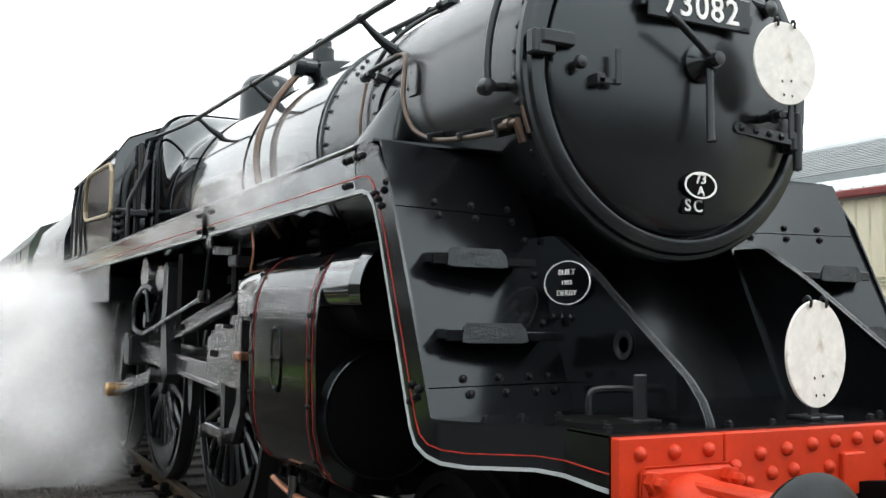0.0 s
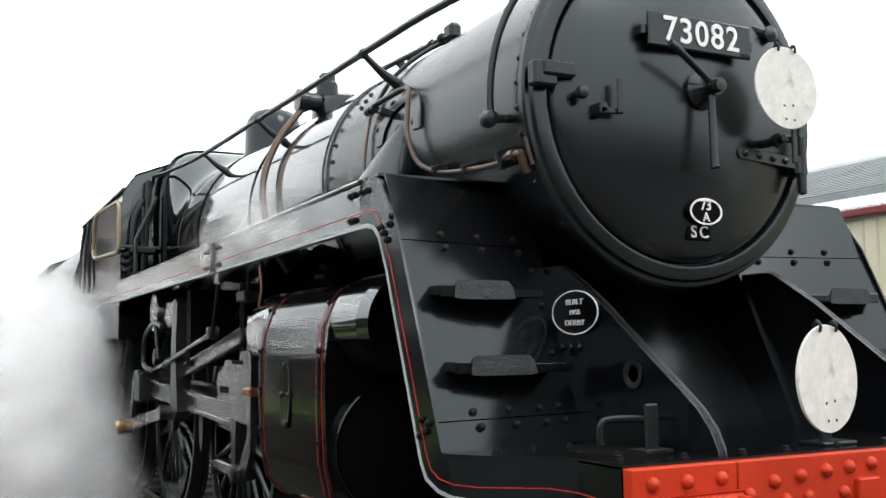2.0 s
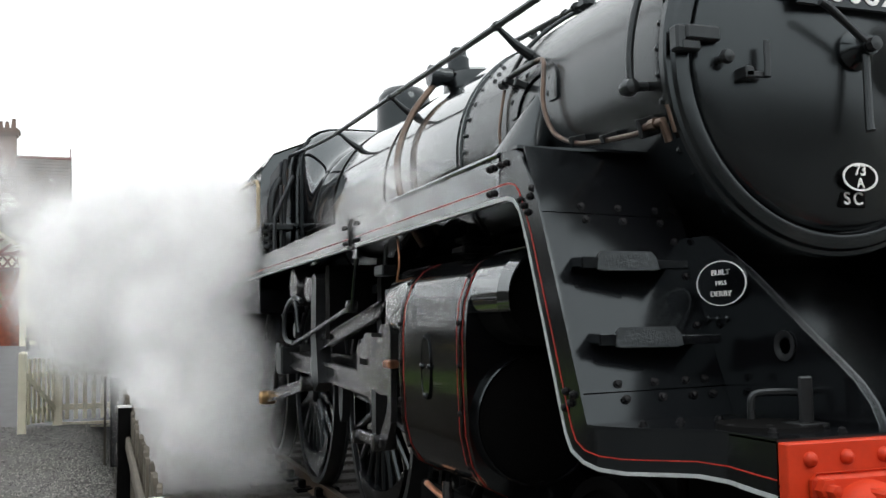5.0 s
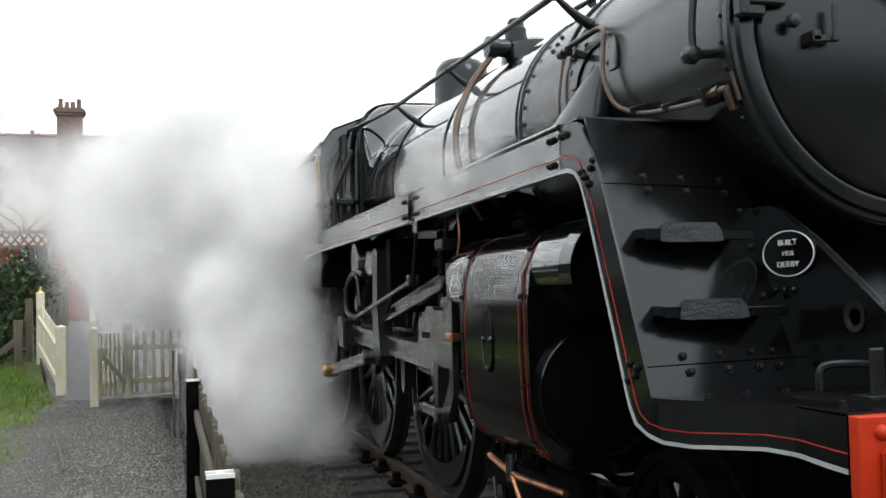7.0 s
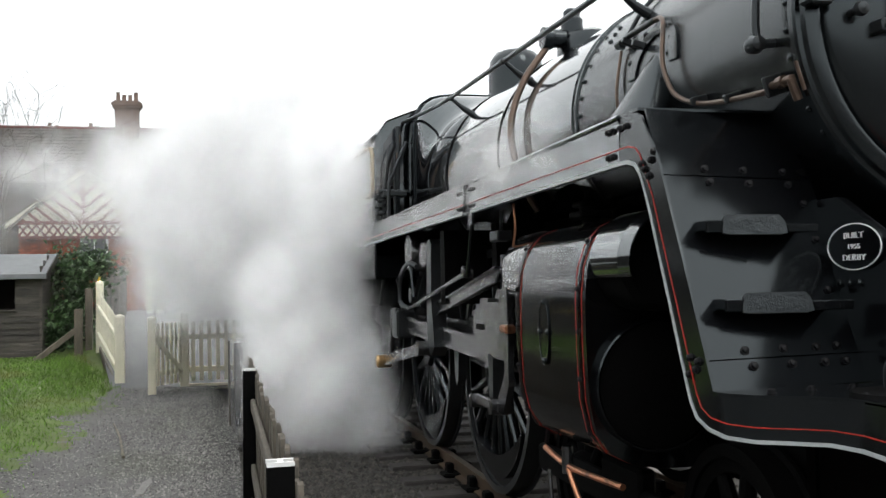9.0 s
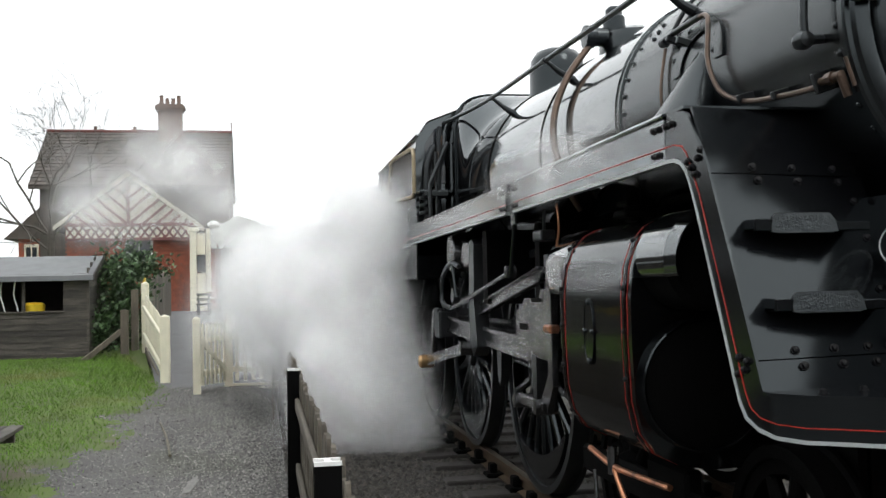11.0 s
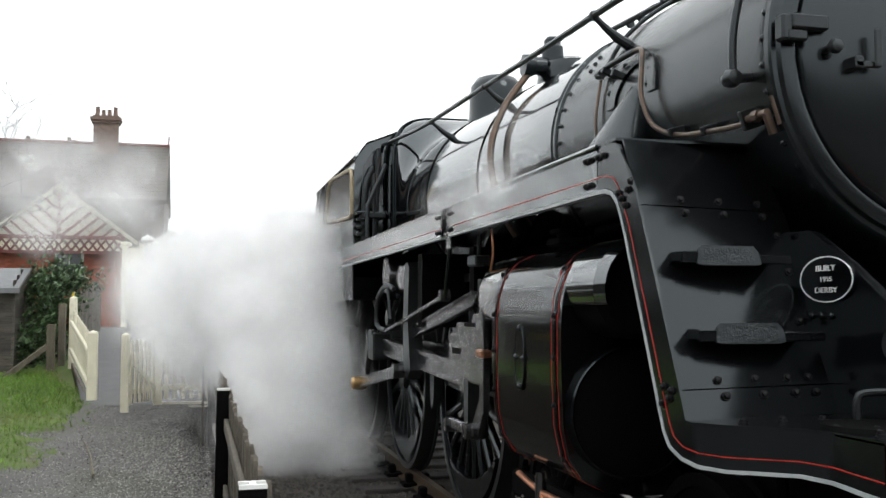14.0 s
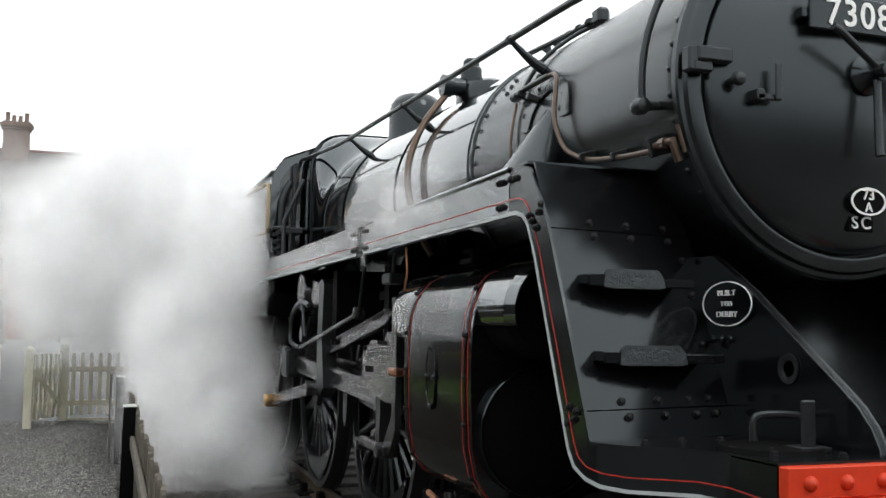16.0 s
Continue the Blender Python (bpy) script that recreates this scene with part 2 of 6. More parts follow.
def steam_material(name, strength, thin0, thin1, grain):
    """Thin vapour: see-through, denser towards each puff's core axis, broken by noise."""
    m = bpy.data.materials.new(name)
    m.use_nodes = True
    n, l = m.node_tree.nodes, m.node_tree.links
    n.remove(n["Principled BSDF"])
    out = n["Material Output"]
    tc = n.new("ShaderNodeTexCoord")
    sep = n.new("ShaderNodeSeparateXYZ")
    l.new(tc.outputs["Object"], sep.inputs[0])
    flat = n.new("ShaderNodeCombineXYZ")
    l.new(sep.outputs[0], flat.inputs[0])
    l.new(sep.outputs[2], flat.inputs[2])
    ln = n.new("ShaderNodeVectorMath")
    ln.operation = "LENGTH"
    l.new(flat.outputs[0], ln.inputs[0])
    fall = n.new("ShaderNodeMapRange")
    fall.interpolation_type = "SMOOTHSTEP"
    fall.inputs[1].default_value, fall.inputs[2].default_value = 0.76, 0.0
    l.new(ln.outputs["Value"], fall.inputs[0])
    rnd = n.new("ShaderNodeObjectInfo")
    ns = n.new("ShaderNodeTexNoise")
    ns.noise_dimensions = "4D"
    ns.inputs["Scale"].default_value, ns.inputs["Detail"].default_value = grain, 5
    ns.inputs["Roughness"].default_value = 0.5
    l.new(tc.outputs["Object"], ns.inputs["Vector"])
    rw = n.new("ShaderNodeMath")
    rw.operation = "MULTIPLY"
    rw.inputs[1].default_value = 40
    l.new(rnd.outputs["Random"], rw.inputs[0])
    l.new(rw.outputs[0], ns.inputs["W"])
    nr = n.new("ShaderNodeMapRange")
    nr.inputs[1].default_value, nr.inputs[2].default_value = thin0, thin1
    l.new(ns.outputs[0], nr.inputs[0])
    mu = n.new("ShaderNodeMath")
    mu.operation = "MULTIPLY"
    l.new(fall.outputs[0], mu.inputs[0])
    l.new(nr.outputs[0], mu.inputs[1])
    mu2 = n.new("ShaderNodeMath")
    mu2.operation = "MULTIPLY"
    mu2.inputs[1].default_value = strength
    l.new(mu.outputs[0], mu2.inputs[0])
    tr = n.new("ShaderNodeBsdfTransparent")
    di = n.new("ShaderNodeBsdfDiffuse")
    di.inputs[0].default_value = (0.995, 0.995, 0.995, 1)
    tl = n.new("ShaderNodeBsdfTranslucent")
    tl.inputs[0].default_value = (0.995, 0.995, 0.995, 1)
    geo = n.new("ShaderNodeNewGeometry")
    soft = n.new("ShaderNodeVectorMath")
    soft.operation = "SCALE"
    soft.inputs["Scale"].default_value = 0.22
    l.new(geo.outputs["Normal"], soft.inputs[0])
    lift = n.new("ShaderNodeVectorMath")
    lift.inputs[1].default_value = (-0.15, -0.75, 0.55)
    l.new(soft.outputs[0], lift.inputs[0])
    unit = n.new("ShaderNodeVectorMath")
    unit.operation = "NORMALIZE"
    l.new(lift.outputs[0], unit.inputs[0])
    l.new(unit.outputs[0], di.inputs["Normal"])
    body = n.new("ShaderNodeMixShader")
    body.inputs[0].default_value = 0.08
    l.new(di.outputs[0], body.inputs[1])
    l.new(tl.outputs[0], body.inputs[2])
    mix = n.new("ShaderNodeMixShader")
    l.new(mu2.outputs[0], mix.inputs[0])
    l.new(tr.outputs[0], mix.inputs[1])
    l.new(body.outputs[0], mix.inputs[2])
    l.new(mix.outputs[0], out.inputs[0])
    return m


STEAM = steam_material("steam", 0.235, 0.02, 0.50, 1.4)
STEAM_THIN = steam_material("thin_steam", 0.17, 0.30, 0.66, 1.9)


# ---- mesh tools ----
class Shape:
    """Vertices and faces of one mesh, gathered from simple solids."""

    def __init__(self):
        self.v, self.f = [], []

    def add(self, verts, faces):
        k = len(self.v)
        self.v += [tuple(p) for p in verts]
        self.f += [tuple(i + k for i in q) for q in faces]
        return self

    def prism(self, poly, axis, a, b):
        """Extrude a polygon: axis x takes (y, z), y takes (x, z), z takes (x, y)."""
        put = {"x": lambda p, c: (c, p[0], p[1]), "y": lambda p, c: (p[0], c, p[1]), "z": lambda p, c: (p[0], p[1], c)}[axis]
        n = len(poly)
        area = sum(poly[i][0] * poly[(i + 1) % n][1] - poly[(i + 1) % n][0] * poly[i][1] for i in range(n))
        if (area > 0) == (axis == "y"):
            poly = poly[::-1]
        if a > b:
            a, b = b, a
        vs = [put(p, a) for p in poly] + [put(p, b) for p in poly]
        fs = [tuple(range(n))[::-1], tuple(range(n, 2 * n))] + [(i, (i + 1) % n, n + (i + 1) % n, n + i) for i in range(n)]
        return self.add(vs, fs)

    def box(self, x0, x1, y0, y1, z0, z1, c=0.0):
        """A box with chamfered edges of size c."""
        if c <= 0:
            return self.prism([(x0, y0), (x1, y0), (x1, y1), (x0, y1)], "z", z0, z1)
        X, Y, Z = (x0, x1), (y0, y1), (z0, z1)
        vs, ix = [], {}
        for i in (0, 1):
            for j in (0, 1):
                for k in (0, 1):
                    sx, sy, sz = (1 - 2 * i) * c, (1 - 2 * j) * c, (1 - 2 * k) * c
                    for ax, p in enumerate(((X[i], Y[j] + sy, Z[k] + sz), (X[i] + sx, Y[j], Z[k] + sz), (X[i] + sx, Y[j] + sy, Z[k]))):
                        ix[i, j, k, ax] = len(vs)
                        vs.append(p)
        fs = []
        for ax in range(3):
            for s in (0, 1):
                q = []
                for a, b in ((0, 0), (1, 0), (1, 1), (0, 1)):
                    key = [a, b]
                    key.insert(ax, s)
                    q.append(ix[(*key, ax)])
                fs.append(tuple(q) if (s == 1) != (ax == 1) else tuple(q[::-1]))
        for ax in range(3):
            o1, o2 = [a for a in range(3) if a != ax]
            for a in (0, 1):
                for b in (0, 1):
                    k0, k1 = [0, 0, 0], [0, 0, 0]
                    k0[o1] = k1[o1] = a
                    k0[o2] = k1[o2] = b
                    k1[ax] = 1
                    fs.append((ix[(*k0, o1)], ix[(*k1, o1)], ix[(*k1, o2)], ix[(*k0, o2)]))
        for i in (0, 1):
            for j in (0, 1):
                for k in (0, 1):
                    fs.append((ix[i, j, k, 0], ix[i, j, k, 1], ix[i, j, k, 2]))
        return self.add(vs, fs)

    def lathe(self, profile, origin, axis="y", n=24, caps=True):
        """Turn (radius, height) points about an axis through origin."""
        o = Vector(origin)
        vs, fs = [], []
        for r, h in profile:
            for i in range(n):
                a = 2 * math.pi * i / n
                u, w = r * math.cos(a), r * math.sin(a)
                vs.append(o + Vector({"x": (h, u, w), "y": (u, h, w), "z": (u, w, h)}[axis]))
        for j in range(len(profile) - 1):
            for i in range(n):
                k = (i + 1) % n
                fs.append((j * n + i, j * n + k, (j + 1) * n + k, (j + 1) * n + i))
        if caps and profile[0][0] > 1e-6:
            fs.append(tuple(range(n))[::-1])
        if caps and profile[-1][0] > 1e-6:
            fs.append(tuple(range((len(profile) - 1) * n, len(profile) * n)))
        return self.add(vs, fs)

    def tube(self, pts, r, n=8, r1=None):
        """A round bar along points, tapering to r1."""
        pts = [Vector(p) for p in pts]
        r1 = r if r1 is None else r1
        vs, fs, side = [], [], None
        for i, p in enumerate(pts):
            d = (pts[min(i + 1, len(pts) - 1)] - pts[max(i - 1, 0)]).normalized()
            if side is None:
                side = d.orthogonal().normalized()
            side = (side - d * side.dot(d)).normalized()
            up = d.cross(side)
            q = r + (r1 - r) * i / max(1, len(pts) - 1)
            for k in range(n):
                a = 2 * math.pi * k / n
                vs.append(p + side * (q * math.cos(a)) + up * (q * math.sin(a)))
        for i in range(len(pts) - 1):
            for k in range(n):
                m = (k + 1) % n
                fs.append((i * n + k, i * n + m, (i + 1) * n + m, (i + 1) * n + k))
        fs.append(tuple(range(n))[::-1])
        fs.append(tuple(range((len(pts) - 1) * n, len(pts) * n)))
        return self.add(vs, fs)

    def bar(self, p0, p1, w, h, c=0.0, up=(0, 0, 1)):
        """A rectangular bar from p0 to p1, w wide and h high."""
        p0, p1 = Vector(p0), Vector(p1)
        d = (p1 - p0).normalized()
        s = d.cross(Vector(up)).normalized()
        u = s.cross(d)
        sub = Shape().box(-w / 2, w / 2, 0, (p1 - p0).length, -h / 2, h / 2, c)
        return self.add([p0 + s * a + d * b + u * e for a, b, e in sub.v], sub.f)

    def ribbon(self, a, b, depth):
        """A strip between two rails of points, thickened by the vector depth."""
        a, b, dv = [Vector(p) for p in a], [Vector(p) for p in b], Vector(depth)
        n = len(a)
        vs = a + b + [p + dv for p in a] + [p + dv for p in b]
        fs = []
        for i in range(n - 1):
            fs += [(i, i + 1, n + i + 1, n + i), (2 * n + i, 3 * n + i, 3 * n + i + 1, 2 * n + i + 1),
                   (i, 2 * n + i, 2 * n + i + 1, i + 1), (n + i, n + i + 1, 3 * n + i + 1, 3 * n + i)]
        fs += [(0, n, 3 * n, 2 * n), (n - 1, 3 * n - 1, 4 * n - 1, 2 * n - 1)]
        return self.add(vs, fs)


def mesh_of(name, shape, mat, smooth=35):
    me = bpy.data.meshes.new(name)
    me.from_pydata(shape.v, [], shape.f)
    me.materials.append(mat)
    bm = bmesh.new()
    bm.from_mesh(me)
    bmesh.ops.recalc_face_normals(bm, faces=bm.faces)
    bm.to_mesh(me)
    bm.free()
    if smooth:
        me.shade_smooth()
        me.set_sharp_from_angle(angle=radians(smooth))
    me.update()
    return me


def part(name, shape, mat, parent, label="", at=None, smooth=35):
    """Link a shape, or a mesh that is shared, as one part under its thing or part."""
    ob = new(name, shape if isinstance(shape, bpy.types.Mesh) else mesh_of(name, shape, mat, smooth))
    ob.parent = parent
    if at is not None:
        ob.matrix_basis = at
    return tagged(ob, label)


def thing(name, label, category, m=None, group="", kind=""):
    ob = new(name)
    if m is not None:
        ob.matrix_basis = m
    return tagged(ob, label, category, group, kind)


def solid(name, shape, mat, label, category, group="", kind="", m=None, smooth=35):
    """A thing of one mesh."""
    ob = new(name, mesh_of(name, shape, mat, smooth))
    if m is not None:
        ob.matrix_basis = m
    return tagged(ob, label, category, group, kind)


def arc(cx, cy, r, a0, a1, n):
    return [(cx + r * math.cos(radians(a0 + (a1 - a0) * i / n)), cy + r * math.sin(radians(a0 + (a1 - a0) * i / n))) for i in range(n + 1)]


def smooth_line(pts, n=6):
    """A curve through points."""
    pts = [Vector(p) for p in pts]
    out = []
    for i in range(len(pts) - 1):
        p0, p1, p2, p3 = pts[max(i - 1, 0)], pts[i], pts[i + 1], pts[min(i + 2, len(pts) - 1)]
        for k in range(n):
            t = k / n
            out.append(0.5 * (2 * p1 + (p2 - p0) * t + (2 * p0 - 5 * p1 + 4 * p2 - p3) * t * t + (3 * p1 - p0 - 3 * p2 + p3) * t ** 3))
    return out + [pts[-1]]


def ground_height(x, y):
    """The lie of the land: track bed, path that climbs gently to the gate, lawn that rises to the hut."""
    path = -0.2 + 0.28 * min(1, max(0, (y - 6.5) / 6.5))
    lawn = max(0, min(1, (y - 9) / 8)) * 0.32 * max(0, min(1, (-x - 4.6) / 1.0))
    side = max(0, min(1, (-x - 2.75) / 0.35))
    return -0.205 * (1 - side) + (path + lawn) * side


# ---- locomotive ----
ZC, RS = 2.678, 0.775
loco = thing("steam_locomotive", "black lined steam locomotive standing on the track", "locomotive")
RIVET = mesh_of("rivet", Shape().lathe([(0.016, 0), (0.015, 0.007), (0.009, 0.013), (0, 0.015)], (0, 0, 0), "z", 10), MATT)
BOLT = mesh_of("bolt", Shape().lathe([(0.017, 0), (0.017, 0.003)], (0, 0, 0), "z", 12).lathe([(0.0135, 0.003), (0.0125, 0.013), (0.006, 0.017), (0, 0.018)], (0, 0, 0), "z", 8), BOLTBLACK)
RED_RIVET = mesh_of("red_rivet", Shape().lathe([(0.024, 0), (0.022, 0.010), (0.013, 0.019), (0, 0.022)], (0, 0, 0), "z", 12), RED)


def studs(mesh, name, parent, spots):
    """Rivets or bolts: each spot is a place and the way it points."""
    for p, n in spots:
        part(name, mesh, None, parent, at=Matrix.Translation(p) @ Vector(n).to_track_quat("Z", "Y").to_matrix().to_4x4())


def round_spots(r, y, angles):
    return [((r * math.cos(radians(a)), y, ZC + r * math.sin(radians(a))), (math.cos(radians(a)), 0, math.sin(radians(a)))) for a in angles]


smokebox = part("smokebox", Shape().lathe([(0.72, 0.01), (RS, 0.01), (RS, 2.40), (RS + 0.012, 2.405), (RS + 0.012, 2.45), (0.70, 2.46)], (0, 0, ZC), "y", 96), MATT, loco, "matt black smokebox barrel")
studs(RIVET, "rivet", smokebox, round_spots(RS, 0.10, range(96, 262, 8)) + round_spots(RS + 0.004, 2.34, range(84, 262, 8)))
studs(RIVET, "rivet", smokebox, round_spots(RS, 2.12, (140, 144, 148)))
ring = part("door_ring", Shape().lathe([(0.700, 0.030), (0.703, -0.012), (0.712, -0.026), (0.728, -0.028), (0.768, -0.016), (0.779, 0.002), (0.797, 0.006), (0.805, 0.016), (0.805, 0.045), (0.775, 0.052)], (0, 0, ZC), "y", 96), MATT, loco)
DOOR_R = 0.70
dish = [(0.001, -0.135)] + [(r, -0.025 - 0.11 * (1 - (r / DOOR_R) ** 2)) for r in [DOOR_R * k / 10 for k in range(1, 10)]] + [(0.670, -0.031), (0.686, -0.022), (0.696, -0.006), (0.699, 0.012)]
door = part("smokebox_door", Shape().lathe(dish, (0, 0, ZC), "y", 96), MATT, loco, "dished black smokebox door", smooth=60)


def on_door(x, z):
    return -0.025 - 0.11 * max(0, 1 - (x * x + (z - ZC) ** 2) / DOOR_R ** 2)


# door furniture
boss = Shape().lathe([(0.085, -0.10), (0.085, -0.15), (0.06, -0.17), (0.04, -0.20), (0.04, -0.235), (0.001, -0.24)], (0.01, 0, 2.72), "y", 24)
part("boss", boss, MATT, door)
part("dart_handle", Shape().tube([(0.01, -0.225, 2.72), (-0.20, -0.235, 2.86), (-0.235, -0.235, 2.875)], 0.016, 10).lathe([(0.001, -0.27), (0.03, -0.265), (0.032, -0.20)], (0.01, 0, 2.72), "y", 8), DARKSTEEL, door)
part("dart_handle", Shape().tube([(0.005, -0.205, 2.71), (0.0, -0.215, 2.40), (0.0, -0.22, 2.37)], 0.016, 10, 0.020), DARKSTEEL, door)
plate = part("cast_plaque", Shape().box(-0.285, 0.285, -0.165, -0.145, 2.885, 3.035, 0.006), BLACK, door, "cast black plaque with white numerals")
part("bracket", Shape().box(-0.31, -0.26, -0.15, -0.09, 2.93, 2.98, 0.006), BLACK, door)
part("bracket", Shape().box(0.26, 0.31, -0.15, -0.09, 2.93, 2.98, 0.006), BLACK, door)


def lettering(text, size, where, parent, mat=None, name="lettering", depth=0.004, width=1.0):
    cu = bpy.data.curves.new(name, "FONT")
    cu.body, cu.size, cu.extrude, cu.align_x, cu.align_y = text, size, depth, "CENTER", "CENTER"
    cu.offset = size * (0.012 if size > 0.1 else 0.010 if size > 0.04 else 0.0)
    cu.space_character = width
    cu.materials.append(mat or LETTER)
    ob = new(name, cu)
    ob.parent, ob.matrix_basis = parent, where
    return ob


lettering("73082", 0.155, pose(0, -0.166, 2.958, 90, 0, 0), plate, width=1.12)
oval = [(0.092 * math.cos(a), 0.060 * math.sin(a)) for a in [2 * math.pi * i / 40 for i in range(40)]]
shed = part("shed_plate", Shape().prism([(0.04 + x, 2.20 + z) for x, z in oval], "y", on_door(0, 2.2) - 0.022, on_door(0, 2.2) + 0.03), BLACK_OR_SHADE, door, "small oval cast plate with white letters")
rim = Shape()
rim.ribbon([(0.04 + x * 0.98, on_door(0, 2.2) - 0.0225, 2.20 + z * 0.98) for x, z in oval + oval[:1]], [(0.04 + x * 0.88, on_door(0, 2.2) - 0.0225, 2.20 + z * 0.84) for x, z in oval + oval[:1]], (0, -0.004, 0))
part("rim", rim, LETTER, shed)
yp = on_door(0, 2.2) - 0.0235
lettering("73", 0.062, pose(0.04, yp, 2.226, 90, 0, 0), shed)
lettering("A", 0.056, pose(0.04, yp, 2.174, 90, 0, 0), shed)
sc = part("letter_plate", Shape().box(-0.035, 0.095, on_door(0, 2.1) - 0.012, on_door(0, 2.1) + 0.03, 2.078, 2.142, 0.004), BLACK_OR_SHADE, door)
lettering("S C", 0.074, pose(0.03, on_door(0, 2.1) - 0.013, 2.112, 90, 0, 0), sc, width=0.9)
strap_x = (0.225, 0.24, 0.33, 0.43, 0.53, 0.61)
strap = Shape().ribbon([(x, -0.122 + 0.08 * (x - 0.225), 2.500 - 0.05 * (x - 0.225) - 0.018 * (i == 0)) for i, x in enumerate(strap_x)], [(x, -0.122 + 0.08 * (x - 0.225), 2.450 - 0.05 * (x - 0.225) + 0.018 * (i == 0)) for i, x in enumerate(strap_x)], (0, 0.025, 0))
hinge = part("hinge_strap", strap, DARKSTEEL, door)
studs(RIVET, "rivet", hinge, [((x, -0.122 + 0.08 * (x - 0.225), 2.475 - 0.05 * (x - 0.225)), (0, -1, 0)) for x in (0.27, 0.36, 0.45, 0.53)])
part("hinge_block", Shape().box(0.60, 0.68, -0.10, -0.02, 2.40, 2.50, 0.012).lathe([(0.001, 2.31), (0.022, 2.32), (0.022, 2.58), (0.001, 2.59)], (0.645, -0.085, 0), "z", 12), DARKSTEEL, door)
part("latch_block", Shape().box(-0.80, -0.75, -0.08, -0.02, 2.68, 2.785, 0.01).box(-0.76, -0.60, -0.09, -0.045, 2.725, 2.785, 0.008).box(-0.78, -0.69, -0.085, -0.04, 2.68, 2.725, 0.008), DARKSTEEL, door)
part("knob", Shape().lathe([(0.001, -0.145), (0.024, -0.138), (0.03, -0.118), (0.022, -0.098), (0.014, -0.094), (0.014, -0.03)], (-0.60, 0, 2.655), "y", 14), DARKSTEEL, door)
part("lamp_iron", Shape().box(-0.53, -0.42, -0.145, -0.13, 2.575, 2.60, 0.004).box(-0.45, -0.42, -0.158, -0.145, 2.575, 2.725, 0.005).box(-0.53, -0.49, -0.145, -0.05, 2.57, 2.62, 0.006), DARKSTEEL, door)
part("lamp_iron", Shape().box(0.435, 0.465, -0.24, -0.225, 2.42, 2.66, 0.004).box(0.405, 0.465, -0.225, -0.205, 2.515, 2.545, 0.004).lathe([(0.001, -0.225), (0.020, -0.22), (0.020, -0.06)], (0.41, 0, 2.53), "y", 12).lathe([(0.001, -0.19), (0.034, -0.185), (0.034, -0.165), (0.001, -0.16)], (0.41, 0, 2.53), "y", 8), DARKSTEEL, door)

# handrail that arches round the smokebox front
rail = [(0.85 * math.cos(radians(a)), 0.20, ZC + 0.85 * math.sin(radians(a))) for a in range(185, 49, -5)]
part("smokebox_handrail", Shape().tube(rail, 0.017, 10), DARKSTEEL, loco)
for a in (186, 130):
    k = Shape()
    k.tube([(RS * math.cos(radians(a)), 0.20, ZC + RS * math.sin(radians(a))), (0.86 * math.cos(radians(a)), 0.20, ZC + 0.86 * math.sin(radians(a)))], 0.02, 10)
    k.lathe([(0.001, -0.045), (0.03, -0.035), (0.04, 0), (0.03, 0.035), (0.001, 0.045)], (0.86 * math.cos(radians(a)), 0.20, ZC + 0.86 * math.sin(radians(a))), "y", 14)
    part("handrail_knob", k, DARKSTEEL, loco)
part("crossbar", Shape().tube([(-0.1, 0.12, 3.47), (0.22, -0.02, 3.12), (0.50, -0.06, 3.06)], 0.02, 8).lathe([(0.001, 0.0), (0.04, 0.02), (0.03, 0.06), (0.001, 0.07)], (0.5, -0.1, 3.06), "y", 12), DARKSTEEL, loco)

# boiler: tapered cladding with bands
def boiler_r(y):
    return 0.795 + 0.085 * max(0, min(1, (y - 2.45) / 3.6))


prof = [(0.70, 2.44)] + [(boiler_r(y), y) for y in (2.455, 2.6, 3.2, 3.85, 4.6, 5.4, 6.1, 6.95)]
boiler = part("boiler_barrel", Shape().lathe(prof, (0, 0, ZC), "y", 112), GLOSS, loco, "glossy black clad boiler barrel")
for y in (4.02, 5.62):
    part("boiler_band", Shape().lathe([(boiler_r(y) - 0.01, y - 0.03), (boiler_r(y) + 0.006, y - 0.03), (boiler_r(y) + 0.006, y + 0.03), (boiler_r(y) - 0.01, y + 0.03)], (0, 0, ZC), "y", 112), GLOSS, boiler)
    part("band_edge", Shape().lathe([(boiler_r(y), y - 0.036), (boiler_r(y) + 0.008, y - 0.036), (boiler_r(y) + 0.008, y - 0.028), (boiler_r(y), y - 0.028)], (0, 0, ZC), "y", 112), BLACK_OR_SHADE, boiler)

# firebox: the round barrel swells into squared shoulders
def shoulder(k, hw, up, n=48):
    """A section from low on one side over the top to the other; k is 0 round, 1 squared."""
    out = []
    for i in range(n + 1):
        a = radians(-28 + 236 * i / n)
        c, d = abs(math.cos(a)), abs(math.sin(a))
        e = 2 + 4.2 * k if math.sin(a) > 0 else 2 + 1.5 * k
        q = (c ** e + d ** e) ** (-1 / e)
        out.append((q * math.cos(a) * hw, ZC + q * math.sin(a) * (up if math.sin(a) > 0 else hw)))
    return out


fb = Shape()
loops = []
for y, k in ((6.38, 0.0), (6.48, 0.02), (6.57, 0.09), (6.65, 0.24), (6.72, 0.46), (6.79, 0.72), (6.85, 0.90), (6.90, 0.98), (6.97, 1.0), (7.25, 1.0)):
    loops.append([(x, y, z) for x, z in shoulder(k, boiler_r(y) + 0.004 + 0.022 * k, boiler_r(y) + 0.004 + 0.155 * k)])
n_ = len(loops[0])
